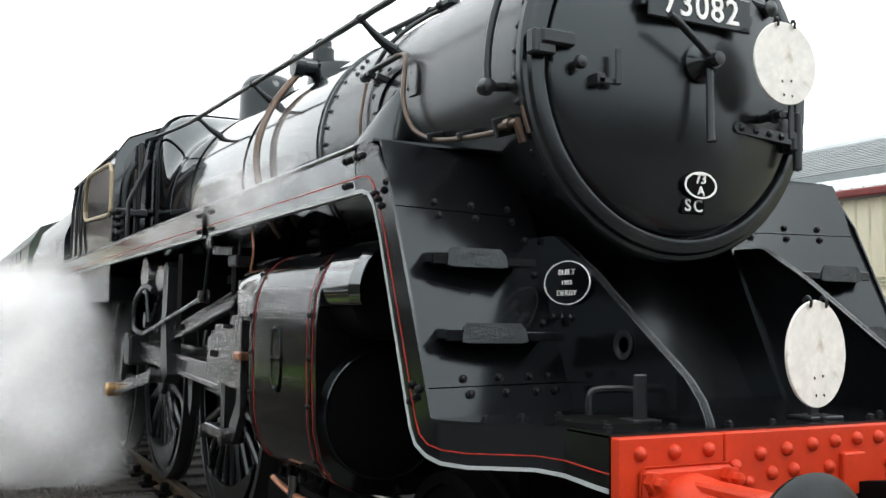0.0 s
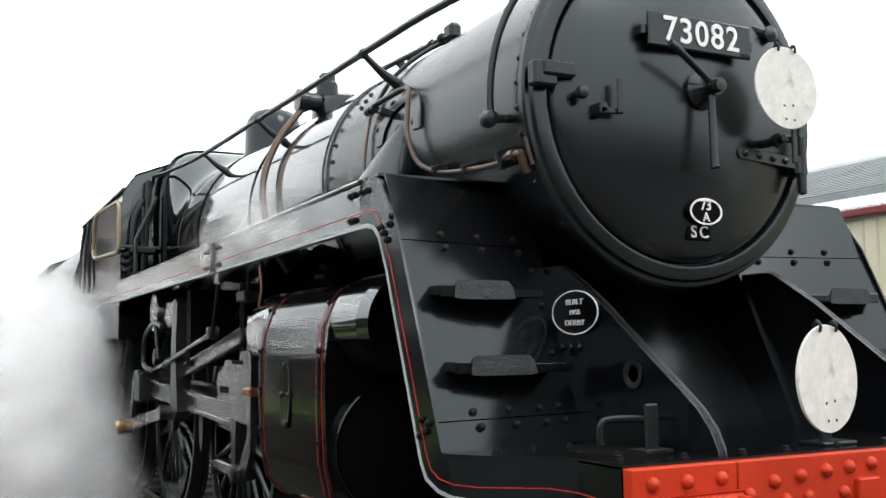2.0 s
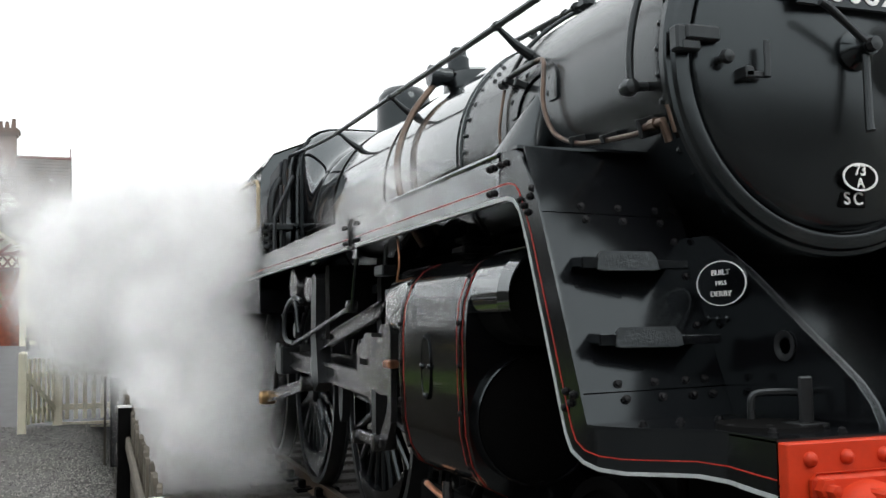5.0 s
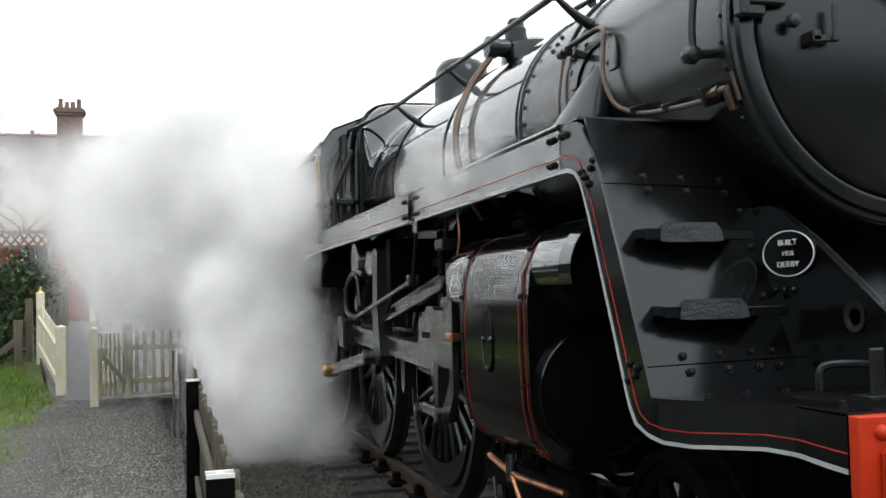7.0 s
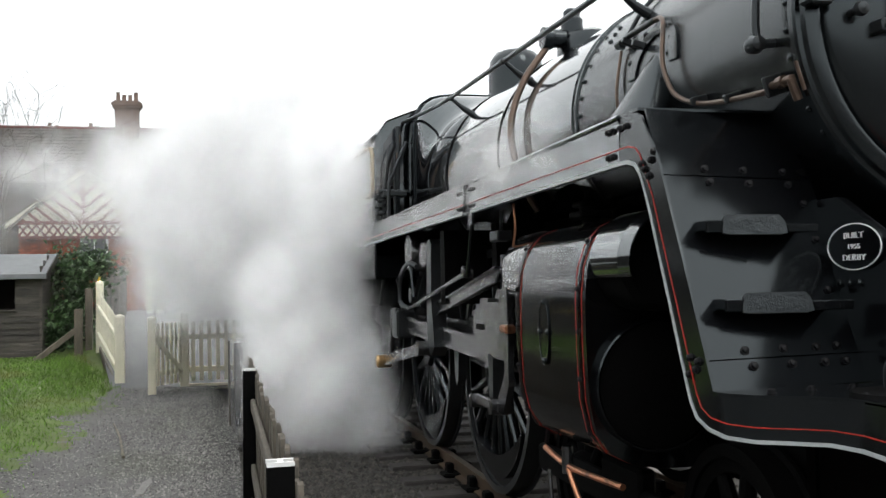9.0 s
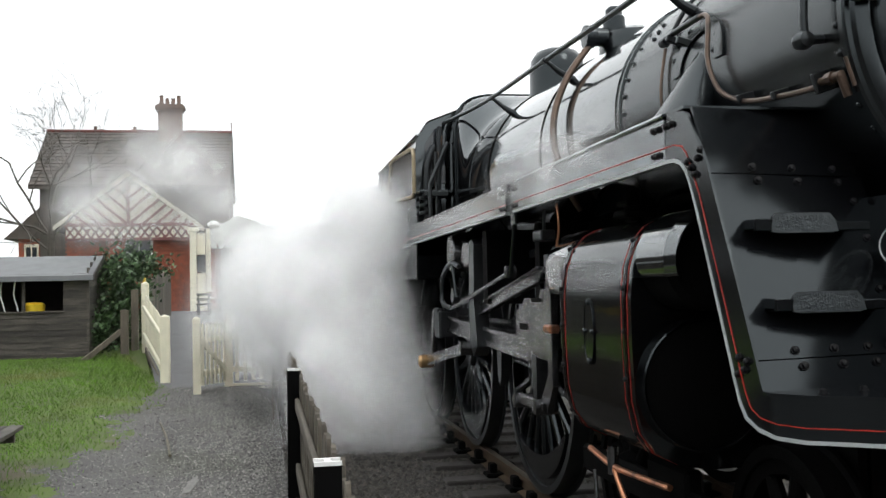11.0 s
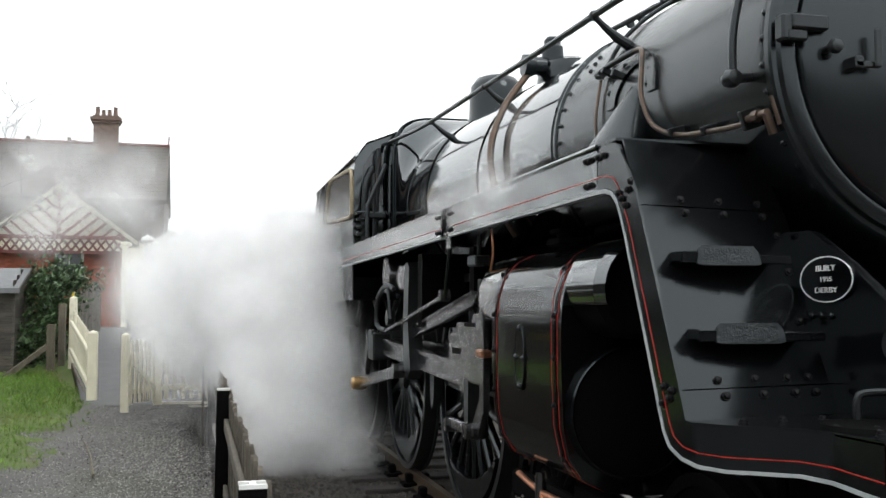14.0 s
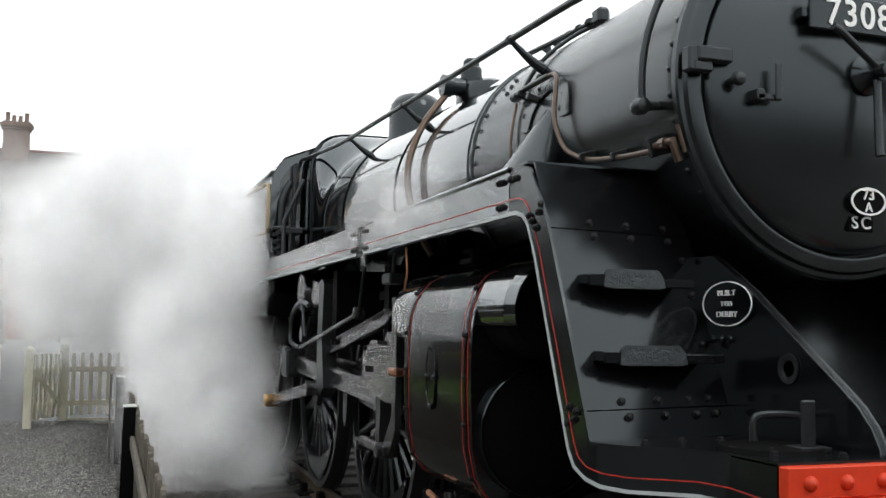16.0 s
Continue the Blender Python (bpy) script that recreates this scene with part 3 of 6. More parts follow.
fb.add([p for q in loops for p in q], [(j * n_ + i, j * n_ + (i + 1) % n_, (j + 1) * n_ + (i + 1) % n_, (j + 1) * n_ + i) for j in range(len(loops) - 1) for i in range(n_)] + [tuple(range(n_)), tuple(range((len(loops) - 1) * n_, len(loops) * n_))])
firebox = part("firebox", fb, GLOSS, loco, "glossy black firebox with squared shoulders", smooth=60)
for y in (6.93, 7.02):
    rim_pts = [(x * 1.012, y, z + 0.008) for x, z in shoulder(1.0, 0.906, 1.04)]
    part("firebox_band", Shape().tube(rim_pts, 0.013, 6), BLACK, firebox)
studs(BOLT, "bolt", firebox, [((-0.925, 6.975, z), (-1, 0, 0)) for z in (2.48, 2.62, 2.80, 3.0, 3.2)])
part("dome", Shape().lathe([(0.36, 3.44), (0.31, 3.52), (0.285, 3.60), (0.28, 3.80), (0.265, 3.92), (0.21, 4.0), (0.12, 4.035), (0.001, 4.045)], (0, 6.13, 0), "z", 40), CASING, loco, "domed steam dome cover")
tf = Shape().lathe([(0.26, 3.30), (0.25, 3.47), (0.21, 3.54), (0.12, 3.58), (0.001, 3.59)], (-0.18, 3.66, 0), "z", 28).lathe([(0.085, 3.50), (0.085, 3.66), (0.065, 3.68), (0.065, 3.72), (0.05, 3.74), (0.001, 3.74)], (-0.32, 3.66, 0), "z", 16)
tf.lathe([(0.001, -0.58), (0.085, -0.575), (0.085, -0.50), (0.07, -0.49), (0.07, -0.40)], (0, 3.62, 3.50), "x", 14)
part("top_feed", tf, BLACK, loco, "top feed clack box on the boiler")
def around(r, a, y):
    return (r * math.cos(radians(a)), y, ZC + r * math.sin(radians(a)))


part("feed_pipe", Shape().tube(smooth_line([(-0.50, 3.62, 3.52), around(0.93, 125, 3.62), around(0.885, 145, 3.58), around(0.88, 165, 3.52), around(0.88, 182, 3.45), around(0.88, 202, 3.38), around(0.88, 215, 3.36)], 5), 0.026, 12), TARNISH, loco, "dull copper feed pipe")

# long handrail and its stanchions
HR = [(-0.84, 0.42, 3.215), (-0.85, 0.85, 3.241), (-0.85, 1.4, 3.262), (-0.85, 2.4, 3.292), (-0.85, 3.75, 3.342), (-0.86, 5.6, 3.400), (-0.90, 6.6, 3.448), (-0.98, 7.2, 3.46)]
part("boiler_handrail", Shape().tube(smooth_line(HR, 5), 0.019, 10), DARKSTEEL, loco)
for y, z in ((1.62, 3.268), (3.72, 3.341), (5.45, 3.396)):
    part("stanchion", Shape().tube([(-0.85, y, z), (-0.76, y + 0.01, z - 0.07), (-0.70, y + 0.015, z - 0.11), (-0.62, y + 0.02, z - 0.15)], 0.015, 10, 0.034).lathe([(0.001, -0.03), (0.028, -0.015), (0.028, 0.015), (0.001, 0.03)], (-0.85, y, z), "y", 10), DARKSTEEL, loco)

# smokebox pipes and fittings
part("lubricator_bar", Shape().tube([around(0.82, 159, 1.76), around(0.83, 158, 1.60), around(0.83, 158, 1.28)], 0.0165, 10).lathe([(0.026, 1.70), (0.026, 1.76)], around(0.82, 159, 0), "y", 10), DARKSTEEL, loco)
part("copper_pipe", Shape().tube(smooth_line([around(0.83, 158, 1.30), around(0.83, 158.5, 1.22), around(0.83, 161, 1.16), around(0.83, 166, 1.12), around(0.83, 178, 1.08), around(0.83, 188, 1.0), around(0.83, 193, 0.88), around(0.83, 196, 0.72), around(0.83, 198, 0.45), around(0.83, 199, 0.22)], 6), 0.0125, 10), TARNISH, loco)
part("ejector_pipe", Shape().tube(smooth_line([around(0.80, 160, 1.74), around(0.80, 140, 1.72), around(0.80, 120, 1.66), around(0.80, 105, 1.6)], 5), 0.013, 8), DARKSTEEL, loco)
part("drain_tube", Shape().tube(smooth_line([around(0.80, 205, 1.70), around(0.80, 192, 1.71), around(0.80, 178, 1.72), around(0.80, 161, 1.74)], 5), 0.009, 8), TARNISH, loco)
for a, y in ((160, 1.62), (164, 1.45), (194, 0.80), (197, 0.52)):
    part("pipe_clip", Shape().bar(around(0.765, a, y), around(0.855, a, y), 0.025, 0.04, 0.005), DARKSTEEL, loco)
part("valve_bracket", Shape().bar(around(0.74, 198, 0.20), around(0.86, 198, 0.20), 0.022, 0.085, 0.006), DARKSTEEL, loco)
vb = Shape().tube([around(0.83, 198, 0.22), around(0.83, 198, 0.05)], 0.017, 12).tube([around(0.83, 198, 0.14), around(0.83, 198, 0.10)], 0.026, 8).tube([around(0.83, 198, 0.06), around(0.83, 204, 0.06)], 0.018, 8).tube([around(0.83, 194, 0.0), around(0.83, 202, 0.0)], 0.008, 8)
part("drain_valve", vb, TARNISH, loco, "tarnished brass valve on the smokebox")
cone = Shape()
rings = []
for k in range(9):
    u = k / 8
    c, hw, dp = Vector((-0.70 - 0.24 * u, 1.31, 2.765 - 0.44 * u)), 0.075 + 0.205 * u, 0.07 + 0.11 * u
    rings.append([(c.x - dp * math.cos(a), c.y + hw * math.sin(a), c.z + 0.045 * math.cos(a) * (1 - u)) for a in [math.pi * (i / 24 * 1.3 - 0.65) for i in range(25)]])
cone.add([p for q in rings for p in q], [(j * 25 + i, j * 25 + i + 1, (j + 1) * 25 + i + 1, (j + 1) * 25 + i) for j in range(8) for i in range(24)] + [tuple(range(25))])
steam_pipe = part("steam_pipe", cone, MATT, loco, "conical casing of the outside steam pipe", smooth=70)
fl_in = [around(RS + 0.002, 180 - 1.0 * (4 + 14 * math.sin(b)), 1.31 + 0.20 * math.cos(b)) for b in [math.pi * i / 20 for i in range(21)]]
fl_out = [around(RS + 0.002, 180 - 1.0 * (4 + 19 * math.sin(b)), 1.31 + 0.29 * math.cos(b)) for b in [math.pi * i / 20 for i in range(21)]]
part("pipe_flange", Shape().ribbon(fl_in, fl_out, (-0.010, 0, 0.003)), MATT, steam_pipe)
studs(RIVET, "rivet", steam_pipe, round_spots(RS, 1.14, (172, 166)) + round_spots(RS, 1.62, (168,)) + round_spots(RS, 1.36, (157,)) + round_spots(RS, 1.50, (158,)))
ej = Shape().tube([(-0.34, 1.5, 3.42), (-0.36, 1.9, 3.43)], 0.016, 10).tube([(-0.36, 1.9, 3.43), (-0.37, 2.5, 3.46)], 0.018, 8).box(-0.39, -0.31, 1.44, 1.54, 3.37, 3.47, 0.02)
for y in (1.62, 1.75, 1.88, 2.05, 2.2):
    ej.lathe([(0.026, y), (0.026, y + 0.025)], (-0.35, 0, 3.43), "y", 10)
part("lubricator_fitting", ej, DARKSTEEL, loco)

# ---- footplate, valance and front ----
WX = -1.31
edge_in = [(WX, 0.52, 2.135), (WX, 0.44, 2.132), (WX, 0.375, 2.115), (WX, 0.325, 2.075), (WX, 0.292, 2.02), (WX, 0.245, 1.92), (WX, 0.08, 1.53), (WX, -0.02, 1.29),
           (WX, -0.055, 1.21), (WX - 0.0, -0.10, 1.155), (WX + 0.012, -0.17, 1.12), (-1.285, -0.26, 1.105), (-1.23, -0.35, 1.10), (-1.13, -0.42, 1.10), (-1.04, -0.49, 1.10), (-1.0, -0.60, 1.095), (-1.0, -0.74, 1.085), (-1.0, -0.84, 1.08)]
edge_out = [(WX, 0.50, 2.335), (WX, 0.40, 2.335), (WX, 0.335, 2.328), (WX, 0.30, 2.31), (WX, 0.27, 2.27), (WX, 0.15, 2.10), (WX, -0.06, 1.64), (WX, -0.175, 1.38),
            (WX, -0.20, 1.32), (WX, -0.215, 1.285), (WX, -0.225, 1.265), (-1.285, -0.28, 1.258), (-1.23, -0.36, 1.256), (-1.13, -0.43, 1.256), (-1.04, -0.50, 1.256), (-1.0, -0.61, 1.256), (-1.0, -0.74, 1.256), (-1.0, -0.84, 1.256)]


def between(k, off=0.0):
    return [Vector(a).lerp(Vector(b), k) + Vector((-off, 0, 0)) for a, b in zip(edge_in, edge_out)]


def mirror(shape):
    s = Shape()
    return s.add([(-x, y, z) for x, y, z in shape.v], [f[::-1] for f in shape.f])


valance = Shape().ribbon(edge_in, edge_out, (0.012, 0, 0))
front_valance = part("front_valance", valance, BLACK, loco, "curved black valance with red and grey lining")
part("front_valance", mirror(valance), BLACK, loco)
grey = Shape().ribbon(between(0.0, 0.004), between(0.085, 0.004), (0.03, 0, 0))
part("grey_edge_line", grey, LINE_GREY, front_valance)
part("red_line", Shape().ribbon(between(0.335, 0.003), between(0.36, 0.003), (0.003, 0, 0)), LINE_RED, front_valance)
for y0, y1 in ((0.52, 3.03), (3.24, 12.2)):
    v = Shape().box(WX, WX + 0.012, y0, y1, 2.135, 2.335, 0.002)
    side = part("side_valance", v, GLOSS, loco, "long glossy black valance under the running board")
    part("grey_edge_line", Shape().box(WX - 0.004, WX + 0.03, y0, y1, 2.135, 2.152), LINE_GREY, side)
    part("red_line", Shape().box(WX - 0.003, WX, y0, y1, 2.201, 2.205), LINE_RED, side)
    # bead added to catch the sky, for the bright line on the board's edge
    part("highlight_bead", Shape().tube([(WX - 0.004, y0, 2.338), (WX - 0.004, y1, 2.338)], 0.011, 10), GLOSS, side)
    part("side_valance", mirror(v), GLOSS, loco)
    for y in (y0 + 0.06, y1 - 0.06):
        studs(BOLT, "bolt", side, [((WX, y, 2.29), (-1, 0, 0)), ((WX, y, 2.18), (-1, 0, 0)), ((WX, y + 0.05, 2.29), (-1, 0, 0)), ((WX, y + 0.05, 2.18), (-1, 0, 0))])
part("running_board", Shape().box(-1.31, -0.55, 0.33, 7.2, 2.336, 2.348), BLACK, loco)
part("running_board", Shape().box(0.55, 1.31, 0.33, 7.2, 2.336, 2.348), BLACK, loco)
part("joint_bracket", Shape().box(-1.29, -1.25, 3.06, 3.20, 2.06, 2.335, 0.01).tube([(-1.27, 3.14, 2.1), (-1.27, 3.30, 1.72)], 0.016, 8), BLACK, loco)
studs(BOLT, "bolt", front_valance, [((WX, 0.44, 2.29), (-1, 0, 0)), ((WX, 0.50, 2.29), (-1, 0, 0)), ((WX, 0.30, 2.115), (-1, 0, 0)), ((WX, 0.27, 2.09), (-1, 0, 0)), ((WX, 0.235, 2.06), (-1, 0, 0)), ((WX, 0.21, 2.12), (-1, 0, 0)), ((WX, 0.185, 2.15), (-1, 0, 0)), ((WX, -0.07, 1.37), (-1, 0, 0)), ((WX, -0.11, 1.33), (-1, 0, 0)), ((WX, -0.06, 1.31), (-1, 0, 0)), ((WX, -0.13, 1.36), (-1, 0, 0))])


def slope_y(z, x=1.31):
    return -0.225 + (z - 1.262) * 0.47 + 0.20 * (1.31 - abs(x))


def slope_plate(rows, s):
    a = [(s * xo, slope_y(z, xo), z) for z, xo, xi in rows]
    b = [(s * xi, slope_y(z, xi), z) for z, xo, xi in rows]
    return Shape().ribbon(a, b, (0, 0.012, 0))


LOW = [(1.258, 1.298, 0.55), (1.362, 1.298, 0.55)]
MID = [(1.3665, 1.298, 0.55), (1.7, 1.298, 0.55), (1.98, 1.298, 0.56), (2.053, 1.298, 0.56)]
TOP = [(2.0575, 1.298, 0.56), (2.2, 1.298, 0.60), (2.335, 1.298, 0.66)]
for s in (-1, 1):
    fp = part("front_plate", slope_plate(MID, s), BLACK, loco, "sloping black front plate with bolted seams")
    part("lower_strip", slope_plate(LOW, s), BLACK, fp)
    part("upper_sheet", slope_plate(TOP, s), BLACK, fp)
    part("seam_backing", Shape().ribbon([(s * 1.29, slope_y(z, 1.29) + 0.016, z) for z in (1.30, 2.12)], [(s * 0.60, slope_y(z, 0.60) + 0.016, z) for z in (1.30, 2.12)], (0, 0.006, 0)), BLACK_OR_SHADE, fp)
    sp = []
    for x in (1.13, 0.955, 0.80, 0.70):
        sp += [((s * x, slope_y(1.392, x), 1.392), (0, -0.9, 0.43)), ((s * (x - 0.02), slope_y(1.338, x), 1.338), (0, -0.9, 0.43))]
    for x in (1.09, 0.90, 0.70):
        sp += [((s * x, slope_y(2.085, x), 2.085), (0, -0.9, 0.43)), ((s * (x - 0.01), slope_y(2.03, x), 2.03), (0, -0.9, 0.43))]
    sp += [((s * 0.635, slope_y(1.80, 0.635), 1.80), (0, -0.9, 0.43)), ((s * 0.64, slope_y(1.95, 0.64), 1.95), (0, -0.9, 0.43)), ((s * 0.655, slope_y(1.6, 0.655), 1.6), (0, -0.9, 0.43))]
    studs(BOLT, "bolt", fp, sp)
    for z, x0, x1, tang in ((1.845, 1.205, 0.875, 0.735), (1.555, 1.21, 0.865, 0.69)):
        y = slope_y(z, 1.0)
        st = Shape()
        xa, xb = sorted((s * x0, s * tang))
        st.box(xa, xb, y - 0.12, y + 0.05, z - 0.022, z - 0.010, 0.003)
        st.box(*sorted((s * x0, s * (x0 - 0.075))), y - 0.125, y - 0.113, z - 0.024, z + 0.022, 0.004)
        st.box(*sorted((s * x0, s * (x0 - 0.012))), y - 0.12, y + 0.03, z - 0.022, z + 0.022, 0.003)
        st.box(*sorted((s * x1, s * tang)), y - 0.122, y - 0.110, z - 0.024, z + 0.012, 0.004)
        step = part("footstep", st, BLACK, fp, "folded steel footstep with chequered tread")
        tr = Shape().ribbon([(s * (x0 - 0.065), y - 0.128, z - 0.024), (s * (x0 - 0.09), y - 0.131, z - 0.030), (s * (x1 + 0.02), y - 0.131, z - 0.030), (s * (x1 - 0.005), y - 0.128, z - 0.024)],
                            [(s * (x0 - 0.070), y - 0.124, z + 0.030), (s * (x0 - 0.085), y - 0.120, z + 0.044), (s * (x1 + 0.025), y - 0.120, z + 0.044), (s * (x1 + 0.005), y - 0.124, z + 0.020)], (0, 0.010, -0.002))
        part("tread_plate", tr, CHEQUER, step, "worn chequered steel tread")
# centre plate under the smokebox, and saddle
cp = smooth_line([(0, 0.13, 1.262), (0, 0.20, 1.37), (0, 0.32, 1.54), (0, 0.48, 1.73), (0, 0.70, 1.96)], 5)
part("centre_plate", Shape().ribbon([(-0.60, p.y, p.z) for p in cp], [(0.60, p.y, p.z) for p in cp], (0, 0.012, 0.0)), MATT, loco)
part("saddle", Shape().box(-0.62, 0.62, 0.62, 2.2, 1.1, 2.15, 0.02).box(-0.56, 0.56, 0.30, 1.0, 0.7, 1.25), BLACK_OR_SHADE, loco)
# frame extensions beside the platform
tri = [(0.40, 1.262), (0.40, 1.965), (0.075, 1.962), (0.045, 1.952)] + [(-0.19, 1.81), (-0.53, 1.565), (-0.66, 1.475)] + [(p.x, p.y) for p in [Vector((-0.74, 1.415)), Vector((-0.80, 1.35)), Vector((-0.832, 1.29)), Vector((-0.838, 1.262))]]
for s in (-1, 1):
    fr = part("frame_plate", Shape().prism(tri, "x", s * 0.575, s * 0.60), BLACK, loco, "triangular black frame extension plate")
    part("edge_flange", Shape().ribbon([(s * 0.565, y, z) for y, z in tri[2:]], [(s * 0.605, y, z) for y, z in tri[2:]], (0, 0.0, -0.008)), MATT, fr)
    if s < 0:
        ov = [(-0.045 + 0.168 * math.cos(a), 1.764 + 0.092 * math.sin(a)) for a in [2 * math.pi * i / 48 for i in range(49)]]
        cb = part("builders_plate", Shape().prism(ov[:-1], "x", -0.612, -0.602), BLACK, fr, "oval cast builder's plate with white letters")
        part("rim", Shape().ribbon([(-0.6125, -0.045 + (p + 0.045) * 0.97, 1.764 + (q - 1.764) * 0.97) for p, q in ov], [(-0.6125, -0.045 + (p + 0.045) * 0.935, 1.764 + (q - 1.764) * 0.925) for p, q in ov], (-0.003, 0, 0)), LETTER, cb)
        for txt, dz, sz in (("BUILT", 0.042, 0.031), ("1955", 0.0, 0.026), ("DERBY", -0.042, 0.031)):
            lettering(txt, sz, Matrix.Translation((-0.6135, -0.045, 1.764 + dz)) @ pose(0, 0, 0, 90, 0, -90) @ Matrix.Diagonal((1.5, 1, 1, 1)), cb, depth=0.002)
        part("lifting_hole", Shape().lathe([(0.055, -0.603), (0.055, -0.609), (0.035, -0.606), (0.03, -0.603)], (0, -0.40, 1.525), "x", 24), DARKSTEEL, fr)
        studs(RIVET, "rivet", fr, [((-0.602, y, 1.625), (-1, 0, 0)) for y in (-0.06, -0.0, 0.06)])
# front platform
deck = [(-1.31, -0.225), (-1.285, -0.28), (-1.23, -0.36), (-1.13, -0.43), (-1.04, -0.50), (-1.0, -0.61), (-1.0, -0.845)]
deck_poly = [(-0.62, 0.3), (-0.62, -0.16), (-1.30, -0.16)] + deck + [(-x, y) for x, y in deck[::-1]] + [(1.30, -0.16), (0.62, -0.16), (0.62, 0.3)]
platform = part("front_platform", Shape().prism(deck_poly, "z", 1.25, 1.262), BLACK, loco, "black front platform behind the buffer beam")
studs(BOLT, "bolt", platform, [((x, y, 1.262), (0, 0, 1)) for x, y in ((-1.15, -0.33), (-0.98, -0.30), (-0.82, -0.30), (-0.95, -0.55), (-0.9, -0.7), (-0.85, -0.62), (-0.7, -0.78), (-0.78, -0.7), (-0.45, -0.78), (-0.25, -0.78), (0.0, -0.78), (0.25, -0.78), (-0.40, 0.22), (-0.2, 0.22), (0.0, 0.22), (0.2, 0.22), (0.4, -0.7))])
part("cover_plate", Shape().lathe([(0.001, 1.276), (0.17, 1.275), (0.175, 1.262)], (-0.80, -0.55, 0), "z", 32), BLACK_OR_SHADE, platform)
part("lamp_iron", Shape().box(-0.725, -0.668, -0.62, -0.605, 1.262, 1.43, 0.006).box(-0.76, -0.64, -0.66, -0.56, 1.262, 1.278, 0.004), DARKSTEEL, platform)
part("grab_handle", Shape().tube(smooth_line([(-0.77, -0.42, 1.262), (-0.77, -0.42, 1.34), (-0.74, -0.43, 1.365), (-0.62, -0.47, 1.365), (-0.60, -0.48, 1.34), (-0.60, -0.48, 1.262)], 4), 0.014, 8), DARKSTEEL, platform)
part("lamp_iron", Shape().box(0.0, 0.05, -0.72, -0.705, 1.262, 1.45, 0.006).box(-0.06, 0.11, -0.78, -0.66, 1.262, 1.276, 0.004), DARKSTEEL, platform)
# buffer beam
beam = part("buffer_beam", Shape().box(-1.0, -0.577, -0.89, -0.845, 0.70, 1.254, 0.004).box(-0.573, 1.0, -0.89, -0.845, 0.70, 1.254, 0.004), RED, loco, "bright red riveted buffer beam")
spots = [(-0.92, 1.205), (-0.785, 1.205), (-0.645, 1.205), (-0.53, 1.145), (-0.475, 1.09), (-0.42, 1.18), (-0.30, 1.19), (-0.37, 1.115), (-0.18, 1.20), (-0.27, 1.12), (-0.07, 1.205), (0.04, 1.21), (0.15, 1.21), (-0.10, 1.12), (0.20, 1.12), (0.3, 1.21), (0.45, 1.21), (0.6, 1.21), (0.75, 1.21), (0.9, 1.21), (-0.655, 1.14), (-0.53, 0.9), (0.5, 0.9)]
studs(RED_RIVET, "rivet", beam, [((x, -0.89, z), (0, -1, 0)) for x, z in spots])
part("pipe_block", Shape().box(-0.05, 0.06, -0.915, -0.885, 1.02, 1.165, 0.006), RED, beam)
for s in (-1, 1):
    bx = s * 0.74
    bf = Shape().box(bx - 0.19, bx + 0.19, -0.915, -0.888, 0.82, 1.165, 0.02)
    bf.lathe([(0.155, -0.91), (0.15, -0.97), (0.125, -1.02), (0.115, -1.22), (0.12, -1.26), (0.10, -1.27)], (bx, 0, 0.985), "y", 32)
    bf.box(bx - 0.05, bx + 0.05, -1.24, -0.95, 1.09, 1.125, 0.01)
    buffer = part("buffer_housing", bf, RED, loco, "red buffer housing")
    hd = Shape().lathe([(0.075, -1.20), (0.075, -1.36), (0.09, -1.375), (0.222, -1.385), (0.226, -1.40), (0.20, -1.415), (0.001, -1.43)], (bx, 0, 0.985), "y", 40)
    part("buffer_head", hd, DARKSTEEL, buffer, "dark greasy steel buffer head")
    for dx in (-0.155, 0.155):
        nut = Shape().lathe([(0.034, 0), (0.034, 0.03), (0.020, 0.032), (0.018, 0.06), (0.001, 0.065)], (0, 0, 0), "z", 6)
        part("nut", nut, RED, buffer, at=Matrix.Translation((bx + dx, -0.915, 1.12)) @ Vector((0, -1, 0)).to_track_quat("Z", "Y").to_matrix().to_4x4())
hk = Shape().prism([(-0.89, 0.95), (-1.02, 0.95), (-1.10, 0.93), (-1.16, 0.97), (-1.17, 1.05), (-1.13, 1.10), (-1.09, 1.09), (-1.11, 1.04), (-1.07, 1.02), (-1.02, 1.08), (-0.89, 1.06)], "x", 0.02, 0.08)
part("coupling_hook", hk.tube(smooth_line([(0.13, -0.95, 1.08), (0.15, -1.05, 1.09), (0.16, -1.12, 1.0), (0.14, -1.10, 0.85)], 4), 0.025, 10), BLACK_OR_SHADE, loco)

# ---- cylinder, motion and wheels ----
sec = [(-0.95, 0.78), (-1.10, 0.80), (-1.22, 0.86), (-1.285, 0.96), (-1.315, 1.10), (-1.325, 1.35), (-1.325, 1.58), (-1.31, 1.72), (-1.27, 1.83), (-1.20, 1.91), (-1.10, 1.955), (-0.95, 1.97), (-0.70, 1.93), (-0.70, 0.78)]
cyl = part("cylinder_casing", Shape().prism(sec, "y", 0.92, 1.98), CASING, loco, "glossy black cylinder casing with red lining", smooth=60)
for y in (0.965, 1.04, 1.905, 1.99 - 0.012):
    part("red_line", Shape().ribbon([(x - 0.003, y, z) for x, z in sec[1:12]], [(x - 0.003, y + 0.0025, z) for x, z in sec[1:12]], (0.003, 0, 0)), LINE_RED, cyl)
